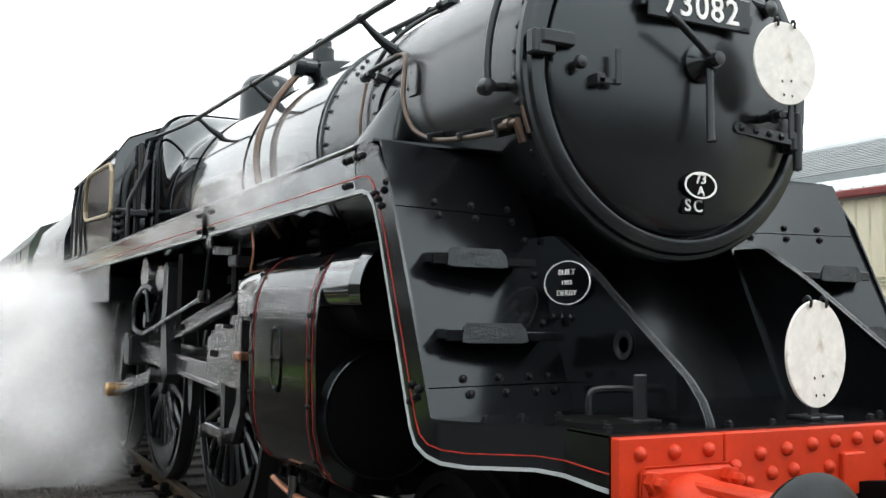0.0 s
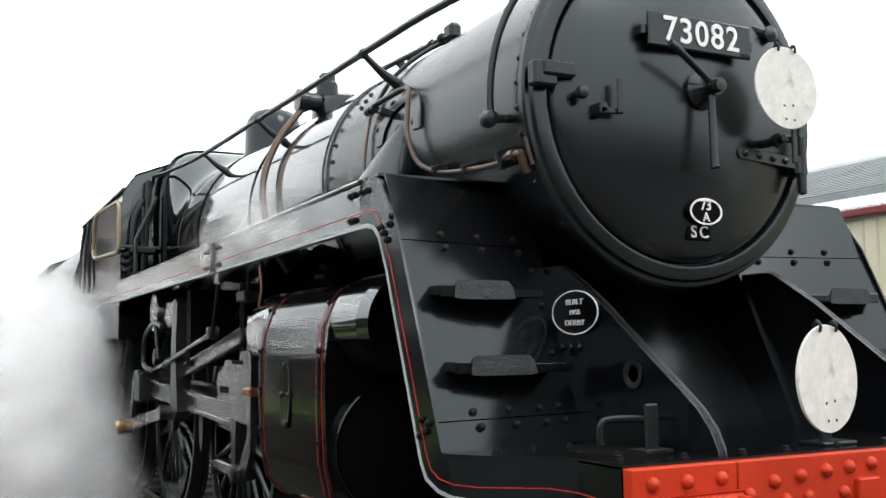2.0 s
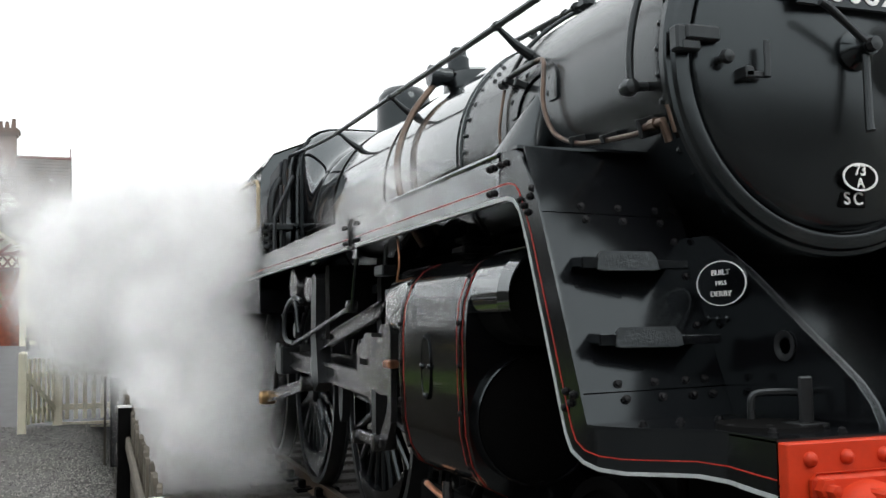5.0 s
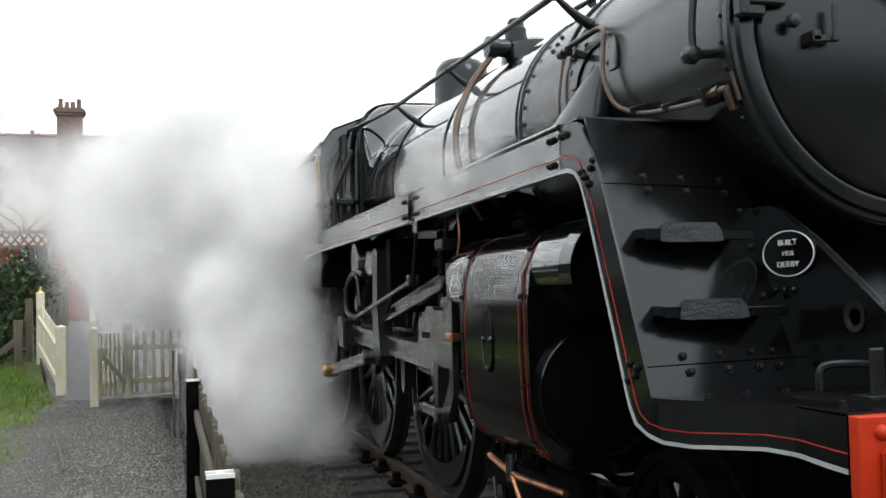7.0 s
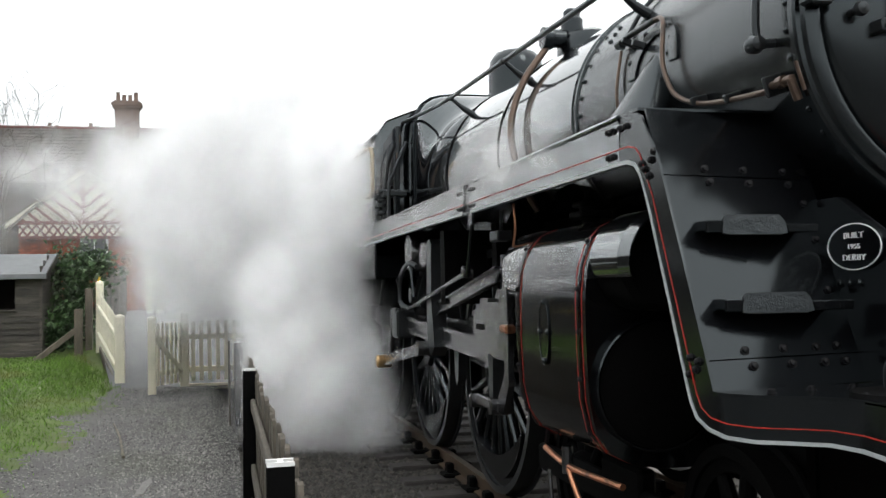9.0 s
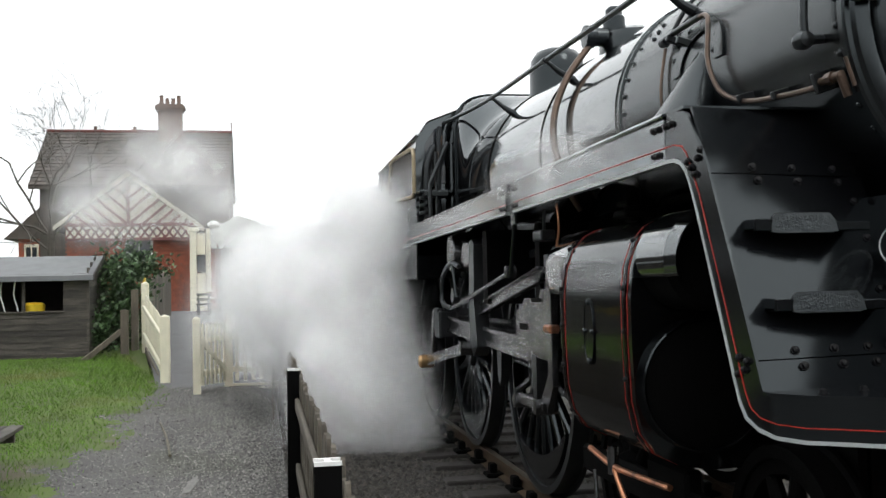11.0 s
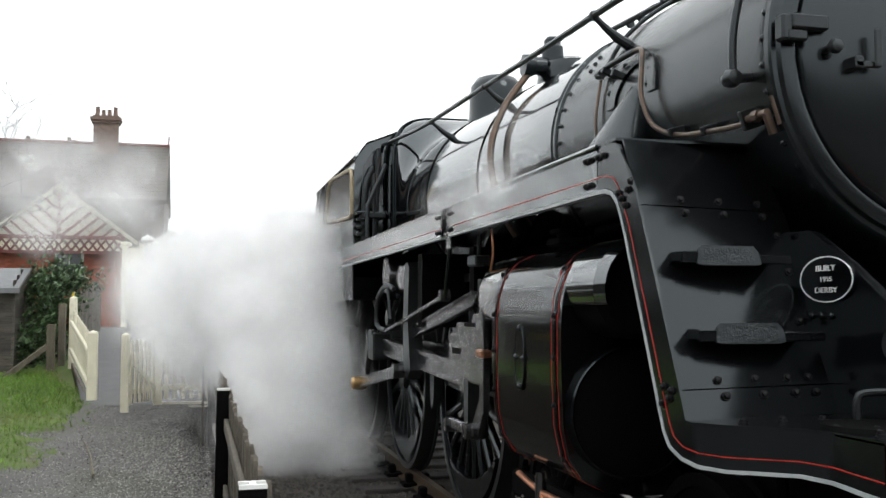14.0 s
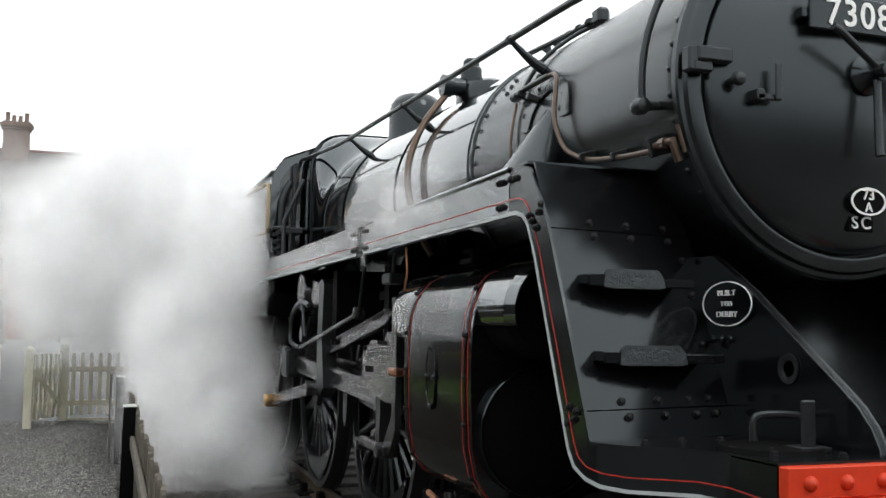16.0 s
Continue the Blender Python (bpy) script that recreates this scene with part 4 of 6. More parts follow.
for y in (1.0, 1.95):
    part("casing_strap", Shape().ribbon([(x * 1.006 - 0.002, y - 0.012, z) for x, z in sec[1:12]], [(x * 1.006 - 0.002, y + 0.012, z) for x, z in sec[1:12]], (0.004, 0, 0)), BLACK, cyl)
    studs(BOLT, "bolt", cyl, [((-1.325, y, z), (-1, 0, 0)) for z in (1.62, 1.42, 1.20)] + [((-1.27, y, 1.84), (-0.7, 0, 0.7)), ((-1.28, y, 0.95), (-1, 0, -0.3))])
ovl = [(1.50 + 0.075 * math.cos(a), 1.40 + 0.17 * math.sin(a)) for a in [2 * math.pi * i / 32 for i in range(32)]]
cov = part("inspection_cover", Shape().prism(ovl, "x", -1.330, -1.322), CASING, cyl)
rim = [(-1.331, 1.50 + 0.075 * math.cos(a), 1.40 + 0.17 * math.sin(a)) for a in [2 * math.pi * i / 32 for i in range(33)]]
part("cover_rim", Shape().tube(rim, 0.0022, 6), CASING, cov)
studs(RIVET, "rivet", cov, [((-1.331, 1.50 + dy, 1.40 + dz), (-1, 0, 0)) for dy, dz in ((0, 0.15), (0, -0.15), (0.06, 0), (-0.06, 0))])
rear_chest = Shape().lathe([(0.235, 1.98), (0.235, 2.36), (0.225, 2.41), (0.12, 2.43), (0.001, 2.43)], (-1.06, 0, 1.73), "y", 80)
part("valve_chest_end", rear_chest, GLOSS, loco)
chest = Shape()
arc_o, arc_i = arc(-1.06, 1.73, 0.240, 70, 194, 40), arc(-1.06, 1.73, 0.228, 70, 194, 40)
chest.ribbon([(x, 0.60, z) for x, z in arc_o], [(x, 0.92, z) for x, z in arc_o], (0.006, 0, -0.006))
valve_chest = part("valve_chest", chest, GLOSS, loco, "polished black valve chest cover", smooth=60)
lip = Shape().ribbon([(x, 0.50, z) for x, z in arc_i], [(x, 0.598, z) for x, z in arc_o], (0.006, 0, -0.006))
part("cover_lip", lip, GLOSS, valve_chest, smooth=60)
# end covers coloured near black for the deep shade inside the casing
part("valve_chest_front", Shape().lathe([(0.001, 0.60), (0.19, 0.605), (0.215, 0.64), (0.215, 0.92)], (-1.06, 0, 1.73), "y", 48), BLACK_OR_SHADE, valve_chest)
part("cover_rim", Shape().lathe([(0.292, 0.872), (0.300, 0.868), (0.306, 0.876), (0.306, 0.92), (0.292, 0.92), (0.292, 0.872)], (-0.99, 0, 1.17), "y", 64, False), BLACK, loco)
part("cylinder_cover", Shape().lathe([(0.001, 0.875), (0.26, 0.88), (0.29, 0.89), (0.30, 0.925)], (-0.99, 0, 1.17), "y", 48), BLACK_OR_SHADE, loco)
part("lubricator", Shape().box(-1.16, -0.98, 1.38, 1.56, 1.98, 2.02, 0.01).lathe([(0.05, 1.96), (0.06, 2.0), (0.06, 2.06), (0.03, 2.09), (0.03, 2.13)], (-1.07, 1.47, 0), "z", 12).box(-1.15, -0.98, 1.40, 1.54, 2.04, 2.07, 0.01), BLACK_OR_SHADE, loco)

# main frames, dark inner works
part("main_frame", Shape().box(-0.62, -0.58, 0.3, 12.0, 0.75, 2.1).box(0.58, 0.62, 0.3, 12.0, 0.75, 2.1).box(-0.58, 0.58, 2.2, 12.0, 1.0, 1.9), BLACK_OR_SHADE, loco)


def wheel(name, r, y, spokes, weight, crank, tyre=None, body=None):
    """A spoked wheel with tyre, balance weight and boss, its centre at x, y and r."""
    w = part(name, Shape().lathe([(r - 0.065, -0.775), (r - 0.065, -0.70), (r, -0.70), (r + 0.028, -0.695), (r + 0.028, -0.675), (r - 0.07, -0.675), (r - 0.065, -0.775)], (0, y, r), "x", 72, False).lathe([(r - 0.06, -0.69), (r - 0.06, -0.825), (r - 0.002, -0.825), (r, -0.80), (r, -0.69), (r - 0.06, -0.69)], (0, y, r), "x", 72, False), tyre or DARKSTEEL, loco, "spoked wheel with steel tyre")
    part("rim_ring", Shape().lathe([(r - 0.125, -0.80), (r - 0.062, -0.805), (r - 0.062, -0.70), (r - 0.125, -0.70), (r - 0.125, -0.80)], (0, y, r), "x", 72, False), body or BLACK, w)
    part("boss", Shape().lathe([(0.001, -0.86), (0.14, -0.855), (0.16, -0.82), (0.17, -0.70)], (0, y, r), "x", 28), body or BLACK, w)
    spoke = Shape().tube([(-0.765, 0, 0.13), (-0.765, 0, r - 0.10)], 0.045, 10, 0.033)
    me = mesh_of("spoke", spoke, body or BLACK)
    for i in range(spokes):
        part("spoke", me, None, w, at=Matrix.Translation((0, y, r)) @ pose(0, 0, 0, 360 * i / spokes + 7, 0, 0))
    if weight:
        seg = [(y + (r - 0.12) * math.cos(radians(a)), r + (r - 0.12) * math.sin(radians(a))) for a in range(weight - 52, weight + 53, 4)]
        wu, wv = Vector((math.cos(radians(weight)), math.sin(radians(weight)))), Vector((-math.sin(radians(weight)), math.cos(radians(weight))))
        inner = [tuple(Vector((y, r)) + wu * (0.52 + 0.17 * (1 - k * k)) * r + wv * 0.68 * k * r) for k in (1, 0.75, 0.5, 0.25, 0, -0.25, -0.5, -0.75, -1)]
        part("balance_weight", Shape().prism(seg + inner, "x", -0.83, -0.73), body or BLACK, w)
    if crank:
        part("crank_boss", Shape().lathe([(0.001, -1.0), (0.10, -0.99), (0.12, -0.95), (0.12, -0.76)], (0, y + crank[0], r + crank[1]), "x", 24), STEEL, w)
    return w


DR = 0.97
for y in (4.27, 6.75, 9.15):
    wheel("driving_wheel", DR, y, 19, 262 if y < 9 else 262, (0.06, 0.33))
# bogie wheels coloured near black for the shade under the platform
for y in (0.55, 2.35):
    wheel("bogie_wheel", 0.47, y, 10, 0, None, BLACK_OR_SHADE, BLACK_OR_SHADE)
part("far_wheelset", Shape().lathe([(DR, 0.70), (DR, 0.83), (DR - 0.09, 0.83), (DR - 0.09, 0.70), (DR, 0.70)], (0, 4.27, DR), "x", 40, False).lathe([(DR, 0.70), (DR, 0.83), (DR - 0.09, 0.83), (DR - 0.09, 0.70), (DR, 0.70)], (0, 6.75, DR), "x", 40, False), BLACK_OR_SHADE, loco)

# slide bars, crosshead, rods and valve gear on the near side
part("piston_rod", Shape().tube([(-1.05, 1.95, 1.12), (-1.05, 2.9, 1.12)], 0.05, 16), STEEL, loco)
part("slide_bar", Shape().box(-1.10, -1.0, 1.98, 3.45, 1.47, 1.53, 0.008), STEEL, loco)
part("slide_bar", Shape().box(-1.15, -0.97, 1.98, 3.45, 1.33, 1.38, 0.008), STEEL, loco)
xh = Shape().prism([(2.55, 1.25), (2.55, 1.62), (2.75, 1.62), (2.8, 1.56), (3.15, 1.56), (3.20, 1.50), (3.36, 1.47), (3.36, 1.27), (3.20, 1.22), (2.8, 1.17), (2.62, 1.17)], "x", -1.22, -1.16)
crosshead = part("crosshead", xh, STEEL, loco, "bright steel crosshead")
# raised near-black blocks that paint the shade of slots on the face
part("slot_shade", Shape().box(-1.226, -1.215, 2.72, 2.95, 1.535, 1.56), BLACK_OR_SHADE, crosshead)
part("slot_shade", Shape().box(-1.226, -1.215, 3.08, 3.26, 1.345, 1.385), BLACK_OR_SHADE, crosshead)
part("oil_cup", Shape().box(-1.27, -1.20, 2.40, 2.54, 1.35, 1.40, 0.012), COPPER, crosshead, "copper oil cup")
part("drop_link", Shape().prism([(2.46, 1.6), (2.54, 1.6), (2.54, 1.1), (2.70, 0.93), (2.70, 0.84), (2.60, 0.84), (2.46, 1.02)], "x", -1.24, -1.20), STEEL, loco)
part("union_link", Shape().bar((-1.25, 2.60, 0.88), (-1.25, 3.18, 0.88), 0.05, 0.07, 0.01).lathe([(0.001, -1.31), (0.05, -1.305), (0.055, -1.20), (0.05, -1.16)], (0, 2.66, 0.88), "x", 18).lathe([(0.001, -1.30), (0.045, -1.295), (0.05, -1.20), (0.045, -1.16)], (0, 3.20, 0.86), "x", 18), STEEL, loco)
part("combination_lever", Shape().prism([(2.96, 0.86), (3.04, 0.86), (3.06, 1.20), (2.95, 1.20)], "x", -1.20, -1.12).prism([(2.93, 1.16), (3.08, 1.16), (3.06, 1.85), (2.96, 1.85)], "x", -1.10, -1.05), DARKSTEEL, loco)
part("valve_spindle_guide", Shape().box(-1.16, -0.98, 2.20, 2.95, 1.72, 1.76, 0.01).box(-1.16, -0.98, 2.30, 2.90, 1.58, 1.62, 0.01).box(-1.17, -1.12, 2.44, 2.52, 1.56, 1.78, 0.006).box(-1.17, -1.12, 2.72, 2.80, 1.56, 1.78, 0.006), STEEL, loco)


def fluted(p0, p1, h, w):
    """A fluted rod: two flanges and a thin web."""
    p0, p1 = Vector(p0), Vector(p1)
    u = (p1 - p0).normalized().cross(Vector((1, 0, 0))).normalized()
    s = Shape().bar(p0 + u * h * 0.38, p1 + u * h * 0.38, w, h * 0.24, 0.006).bar(p0 - u * h * 0.38, p1 - u * h * 0.38, w, h * 0.24, 0.006).bar(p0, p1, w * 0.35, h * 0.8)
    return s


cr = fluted((-1.13, 3.15, 1.19), (-1.13, 6.85, 1.30), 0.16, 0.08)
cr.lathe([(0.12, -1.19), (0.12, -1.07)], (0, 6.9, 1.30), "x", 28).lathe([(0.10, -1.19), (0.10, -1.07)], (0, 3.1, 1.18), "x", 24)
part("connecting_rod", cr, STEEL, loco, "fluted steel connecting rod")
cpl = fluted((-0.98, 4.33, 1.30), (-0.98, 9.2, 1.30), 0.14, 0.07)
part("coupling_rod", cpl, STEEL, loco)
part("big_end_strap", Shape().box(-1.25, -1.06, 6.25, 6.55, 1.14, 1.42, 0.02).box(-1.255, -1.20, 6.30, 6.50, 1.38, 1.44, 0.01), DARKSTEEL, loco)
part("eccentric_rod", fluted((-1.25, 4.95, 1.12), (-1.25, 6.9, 0.88), 0.10, 0.06).lathe([(0.001, -1.32), (0.06, -1.31), (0.065, -1.20)], (0, 4.95, 1.12), "x", 20), STEEL, loco)
part("return_crank_cap", Shape().lathe([(0.001, -1.345), (0.05, -1.34), (0.068, -1.32), (0.068, -1.20), (0.055, -1.18)], (0, 7.02, 0.865), "x", 24), BRASS, loco, "brass end cap of the return crank")
part("return_crank", Shape().bar((-1.20, 6.95, 0.88), (-1.20, 6.75, 1.30), 0.05, 0.12, 0.01), STEEL, loco)
part("expansion_link", Shape().prism([(4.66, 1.14), (4.80, 1.06), (4.93, 1.14), (4.95, 1.5), (4.90, 2.02), (4.80, 2.05), (4.72, 2.0), (4.76, 1.55)], "x", -1.22, -1.10).prism([(4.72, 1.10), (4.88, 1.10), (4.86, 0.88), (4.80, 0.80), (4.74, 0.88)], "x", -1.0, -0.93), DARKSTEEL, loco)
part("radius_rod", fluted((-1.15, 2.95, 1.72), (-1.15, 4.75, 1.46), 0.11, 0.06), STEEL, loco)
part("link_bracket", Shape().box(-1.18, -0.62, 4.4, 4.55, 1.5, 2.1), BLACK_OR_SHADE, loco)
part("guide_bracket", Shape().box(-1.0, -0.62, 3.5, 3.62, 1.3, 2.1), BLACK_OR_SHADE, loco)
part("reversing_rod", Shape().tube([(-1.24, 3.45, 1.74), (-1.24, 5.6, 1.45)], 0.018, 8).lathe([(0.001, -1.28), (0.045, -1.27), (0.05, -1.2)], (0, 3.45, 1.745), "x", 14), STEEL, loco)
part("lifting_arm", Shape().lathe([(0.17, -1.22), (0.18, -1.20), (0.18, -0.9)], (0, 5.75, 1.97), "x", 28).prism([(4.75, 1.87), (4.72, 2.0), (5.25, 2.04), (5.35, 1.90), (5.2, 1.82)], "x", -1.20, -1.14), STEEL, loco)
part("gear_frame", Shape().tube(smooth_line([(-1.22, 5.72, 1.45), (-1.22, 6.2, 1.5), (-1.22, 6.15, 1.75), (-1.22, 5.75, 1.87), (-1.22, 5.35, 1.83)], 4), 0.022, 8).tube([(-1.22, 5.65, 1.86), (-1.22, 5.5, 1.55)], 0.015, 8).lathe([(0.07, -1.24), (0.07, -1.18)], (0, 5.6, 1.57), "x", 16), DARKSTEEL, loco)
part("hanging_clip", Shape().box(-1.22, -1.12, 2.70, 2.90, 1.93, 2.0, 0.01).tube([(-1.17, 2.8, 2.0), (-1.17, 2.78, 2.13)], 0.012, 8), DARKSTEEL, loco)
part("oil_pipe", Shape().tube(smooth_line([(-1.24, 2.28, 2.13), (-1.24, 2.25, 1.98), (-1.24, 2.3, 1.86), (-1.2, 2.3, 1.80)], 4), 0.007, 6).tube([(-1.2, 2.3, 1.74), (-1.2, 2.3, 1.84)], 0.024, 8), COPPER, loco)
part("drain_pipe", Shape().tube(smooth_line([(-1.2, 1.9, 0.74), (-1.2, 1.55, 0.70), (-1.18, 1.2, 0.70), (-1.15, 0.95, 0.70)], 4), 0.017, 8).tube(smooth_line([(-1.2, 1.55, 0.70), (-1.22, 1.3, 0.55), (-1.2, 1.0, 0.42), (-1.2, 0.7, 0.30)], 4), 0.015, 8), COPPER, loco, "copper cylinder drain pipes")
part("drain_cock", Shape().tube([(-1.2, 1.55, 0.66), (-1.2, 1.55, 0.80)], 0.03, 10).tube([(-1.18, 1.9, 0.62), (-1.18, 1.86, 0.40), (-1.2, 1.7, 0.25)], 0.012, 8), STEEL, loco)
part("bogie_frame", Shape().box(-0.95, -0.88, 0.2, 2.8, 0.45, 0.62, 0.02).box(-0.96, -0.86, 1.2, 1.7, 0.40, 0.72, 0.02), BLACK_OR_SHADE, loco)

# cab
cabx = [(-1.29, 2.0), (-1.31, 2.6), (-1.308, 3.10), (-1.285, 3.30), (-1.16, 3.48), (-0.6, 3.70), (0, 3.76)]
cs = cabx + [(-x, z) for x, z in cabx[-2::-1]]
cab = Shape()
a_ = [(x, 7.2, z) for x, z in cs]
b_ = [(x, 10.7, z) for x, z in cs]
cab.ribbon(a_, b_, (0, 0, -0.02))
cabp = part("cab", cab, CASING, loco, "black cab with side windows")
cab_face = part("cab_front", Shape().prism(cs, "y", 7.2, 7.22), GLOSS, cabp)
part("front_window", Shape().prism([(-1.22, 2.72), (-0.98, 2.80), (-0.98, 3.36), (-1.08, 3.40), (-1.20, 3.22)], "y", 7.188, 7.198), GLASS, cab_face)
wf = Shape()
outline = [(7.03, 2.70), (7.03, 3.10), (7.10, 3.17), (7.25, 3.20), (8.70, 3.27), (8.90, 3.24), (9.02, 3.12), (9.10, 2.86), (9.02, 2.77), (8.85, 2.735), (7.20, 2.66), (7.08, 2.67), (7.03, 2.70)]
wf.tube([(-1.325, y + 0.17, z) for y, z in outline], 0.021, 8)
part("window_frame", wf, FRAME, cabp, "pale brown window frame")
part("window_pane", Shape().prism([(y + 0.17, z) for y, z in outline[:-1]], "x", -1.318, -1.312), GLASS, cabp)
part("roof_gutter", Shape().tube([(-1.29, 7.2, 3.31), (-1.29, 10.7, 3.31)], 0.018, 8), BLACK, cabp)
for y in (9.45, 9.95, 10.4):
    part("cab_stanchion", Shape().tube([(-1.335, y, 2.35), (-1.335, y, 2.95), (-1.30, y, 3.28)], 0.016, 8), DARKSTEEL, cabp)
part("firebox_shelf", Shape().box(-1.30, -0.93, 6.98, 7.19, 2.66, 2.70, 0.01), BLACK, loco)
part("injector_pipe", Shape().tube(smooth_line([(-1.20, 7.12, 2.36), (-1.20, 7.12, 2.70), (-1.18, 7.12, 3.0), (-1.10, 7.12, 3.2)], 4), 0.035, 12), DARKSTEEL, loco)
part("injector_pipe", Shape().tube(smooth_line([(-1.08, 7.10, 2.36), (-1.09, 7.10, 2.8), (-1.04, 7.10, 3.3)], 4), 0.028, 12), TARNISH, loco)
for z in (2.44, 2.52, 2.60):
    part("pipe_union", Shape().lathe([(0.045, z), (0.05, z + 0.012), (0.045, z + 0.035)], (-1.24, 7.10, 0), "z", 12), DARKSTEEL, loco)
part("cab_pipe", Shape().tube([(-1.05, 7.1, 3.4), (-1.08, 7.1, 2.4)], 0.03, 10).tube([(-1.12, 6.95, 3.1), (-1.12, 6.95, 2.4)], 0.02, 8).tube([(-1.0, 6.9, 3.2), (-1.2, 6.9, 2.75), (-1.2, 6.9, 2.4)], 0.022, 8).box(-1.25, -1.0, 6.9, 7.15, 2.62, 2.68, 0.01), DARKSTEEL, loco)
part("cab_step", Shape().box(-1.31, -0.8, 7.2, 10.7, 1.75, 2.14, 0.01), BLACK, loco)


# ---- ground, path, lawn and track bed ----
xs = [-1500, -300, -60, -25, -14, -11, -9, -8, -7] + [-6.5 + 0.25 * i for i in range(24)] + [0, 3, 8, 20, 60, 300, 1500]
ys = [-1500, -200, -40, -12, -6] + [-4 + 0.5 * i for i in range(60)] + [27, 30, 40, 60, 120, 400, 2500]


def over_ground(name, keep, mat, lift, rough=0.0):
    """A skin over part of the ground, lifted a little."""
    s, ix = Shape(), {}
    gx = [-12 + 0.05 * i for i in range(180)]
    gy = [4 + 0.06 * j for j in range(300)]
    for j in range(len(gy) - 1):
        for i in range(len(gx) - 1):
            if keep(gx[i] + 0.025, gy[j] + 0.03):
                q = []
                for a, b in ((i, j), (i + 1, j), (i + 1, j + 1), (i, j + 1)):
                    if (a, b) not in ix:
                        ix[a, b] = len(s.v)
                        x, y = gx[a], gy[b]
                        s.v.append((x, y, ground_height(x, y) + lift + rough * noise.noise((x * 2, y * 2, 0))))
                    q.append(ix[a, b])
                s.f.append(tuple(q))
    return s


gs = Shape()
gs.add([(x, y, ground_height(x, y)) for y in ys for x in xs], [(j * len(xs) + i, j * len(xs) + i + 1, (j + 1) * len(xs) + i + 1, (j + 1) * len(xs) + i) for j in range(len(ys) - 1) for i in range(len(xs) - 1)])
solid("ground", gs, GRAVEL, "grey gravel path beside the railway track", "ground", kind="structure")


def lawn_edge(y):
    """The lawn's border towards the path."""
    return -4.75 - 0.045 * max(0, 12 - y) * (12 - y) ** 0.5 * 0.55 + 0.16 * math.sin(y * 2.3)


def on_lawn(x, y):
    return x + 0.45 * noise.noise((x * 2.5, y * 2.5, 0)) + 0.25 * noise.noise((x * 9, y * 9, 5)) < lawn_edge(min(y, 12)) and 6.3 + 1.2 * noise.noise((x * 1.5, y, 3)) + 0.5 * noise.noise((x * 8, y * 8, 3)) < y < 22


solid("lawn", over_ground("lawn", on_lawn, EARTH, 0.004, 0.004), EARTH, "mossy green lawn rising towards the hut", "lawn", kind="structure")
rng = random.Random(5)
g = Shape()
count = 0
while count < 120000:
    x, y = rng.uniform(-12, -4.2), rng.uniform(6.2, 20)
    far = lawn_edge(min(y, 12)) - x
    if not on_lawn(x + rng.gauss(0, 0.22), y + rng.gauss(0, 0.3)) or rng.random() > 0.35 + far * 0.8:
        continue
    if y < 8.0 and rng.random() < 0.4:
        continue
    count += 1
    near_fence = max(0, 1 - abs(x + 5.2 + (y - 14) * 0.19) / 0.8) if y > 12 else 0
    h = rng.uniform(0.015, 0.055) + near_fence * 0.10 * rng.random()
    w = rng.uniform(0.003, 0.007)
    a = rng.uniform(0, 6.28)
    z = ground_height(x, y) + 0.005
    dx, dy = w * math.cos(a), w * math.sin(a)
    lx, ly = rng.gauss(0, 0.45) * h, rng.gauss(0, 0.45) * h
    g.add([(x - dx, y - dy, z), (x + dx, y + dy, z), (x + lx, y + ly, z + h)], [(0, 1, 2)])
ob = new("grass", bpy.data.meshes.new("grass"))
ob.data.from_pydata(g.v, [], g.f)
ob.data.materials.append(GRASS)
tagged(ob, "short rough green grass on the lawn", "grass", kind="stuff")


def pebbles(name, n, place, size, mat, label, category, seed):
    """Loose stones, each a squashed lump."""
    r = random.Random(seed)
    s = Shape()
    base = [(1, 0, 0), (0.3, 0.95, 0), (-0.8, 0.6, 0), (-0.85, -0.5, 0), (0.25, -0.95, 0), (0.1, 0.05, 0.75), (0.45, -0.2, 0.5)]
    faces = [(0, 1, 5), (1, 2, 5), (2, 3, 5), (3, 4, 6), (4, 0, 6), (0, 5, 6), (5, 3, 6)]
    for _ in range(n):
        x, y = place(r)
        k = size * r.uniform(0.4, 1.25)
        a = r.uniform(0, 6.28)
        c, d = math.cos(a), math.sin(a)
        z = ground_height(x, y)
        sq = r.uniform(0.5, 1.0)
        s.add([(x + k * (c * p - d * q * sq), y + k * (d * p + c * q * sq), z + k * (e - 0.12) * r.uniform(0.8, 1.2)) for p, q, e in base], faces)
    o = new(name, bpy.data.meshes.new(name))
    o.data.from_pydata(s.v, [], s.f)
    o.data.materials.append(mat)
    return tagged(o, label, category, kind="stuff")


def path_spot(r):
    while True:
        x, y = r.uniform(-6.2, -2.75), 3.5 + 10 * r.random() ** 1.3
        if not on_lawn(x, y) or r.random() < 0.12:
            if r.random() < 0.35 + 0.65 * max(0, min(1, (x + 4.1) / 0.9)):
                return x, y


pebbles("loose_gravel", 34000, path_spot, 0.0135, STONE, "loose grey gravel on the path", "gravel", 11)
pebbles("track_ballast", 24000, lambda r: (r.uniform(-2.75, 1.9), 1.0 + 14 * r.random() ** 1.2), 0.034, BALLAST, "dark dirty ballast between the sleepers", "ballast", 12)
pebbles("far_ballast", 9000, lambda r: (r.uniform(-2.75, -0.6), 2 + 8 * r.random()), 0.045, BALLAST, "coarse dirty ballast beside the rails", "ballast", 13)
flag = Shape().prism([(-3.62, 7.18), (-3.54, 7.14), (-3.50, 7.42), (-3.56, 7.52), (-3.63, 7.40)], "z", -0.21, -0.175)
solid("flat_stone", flag, STONE, "flat pale stone lying in the path", "stone")
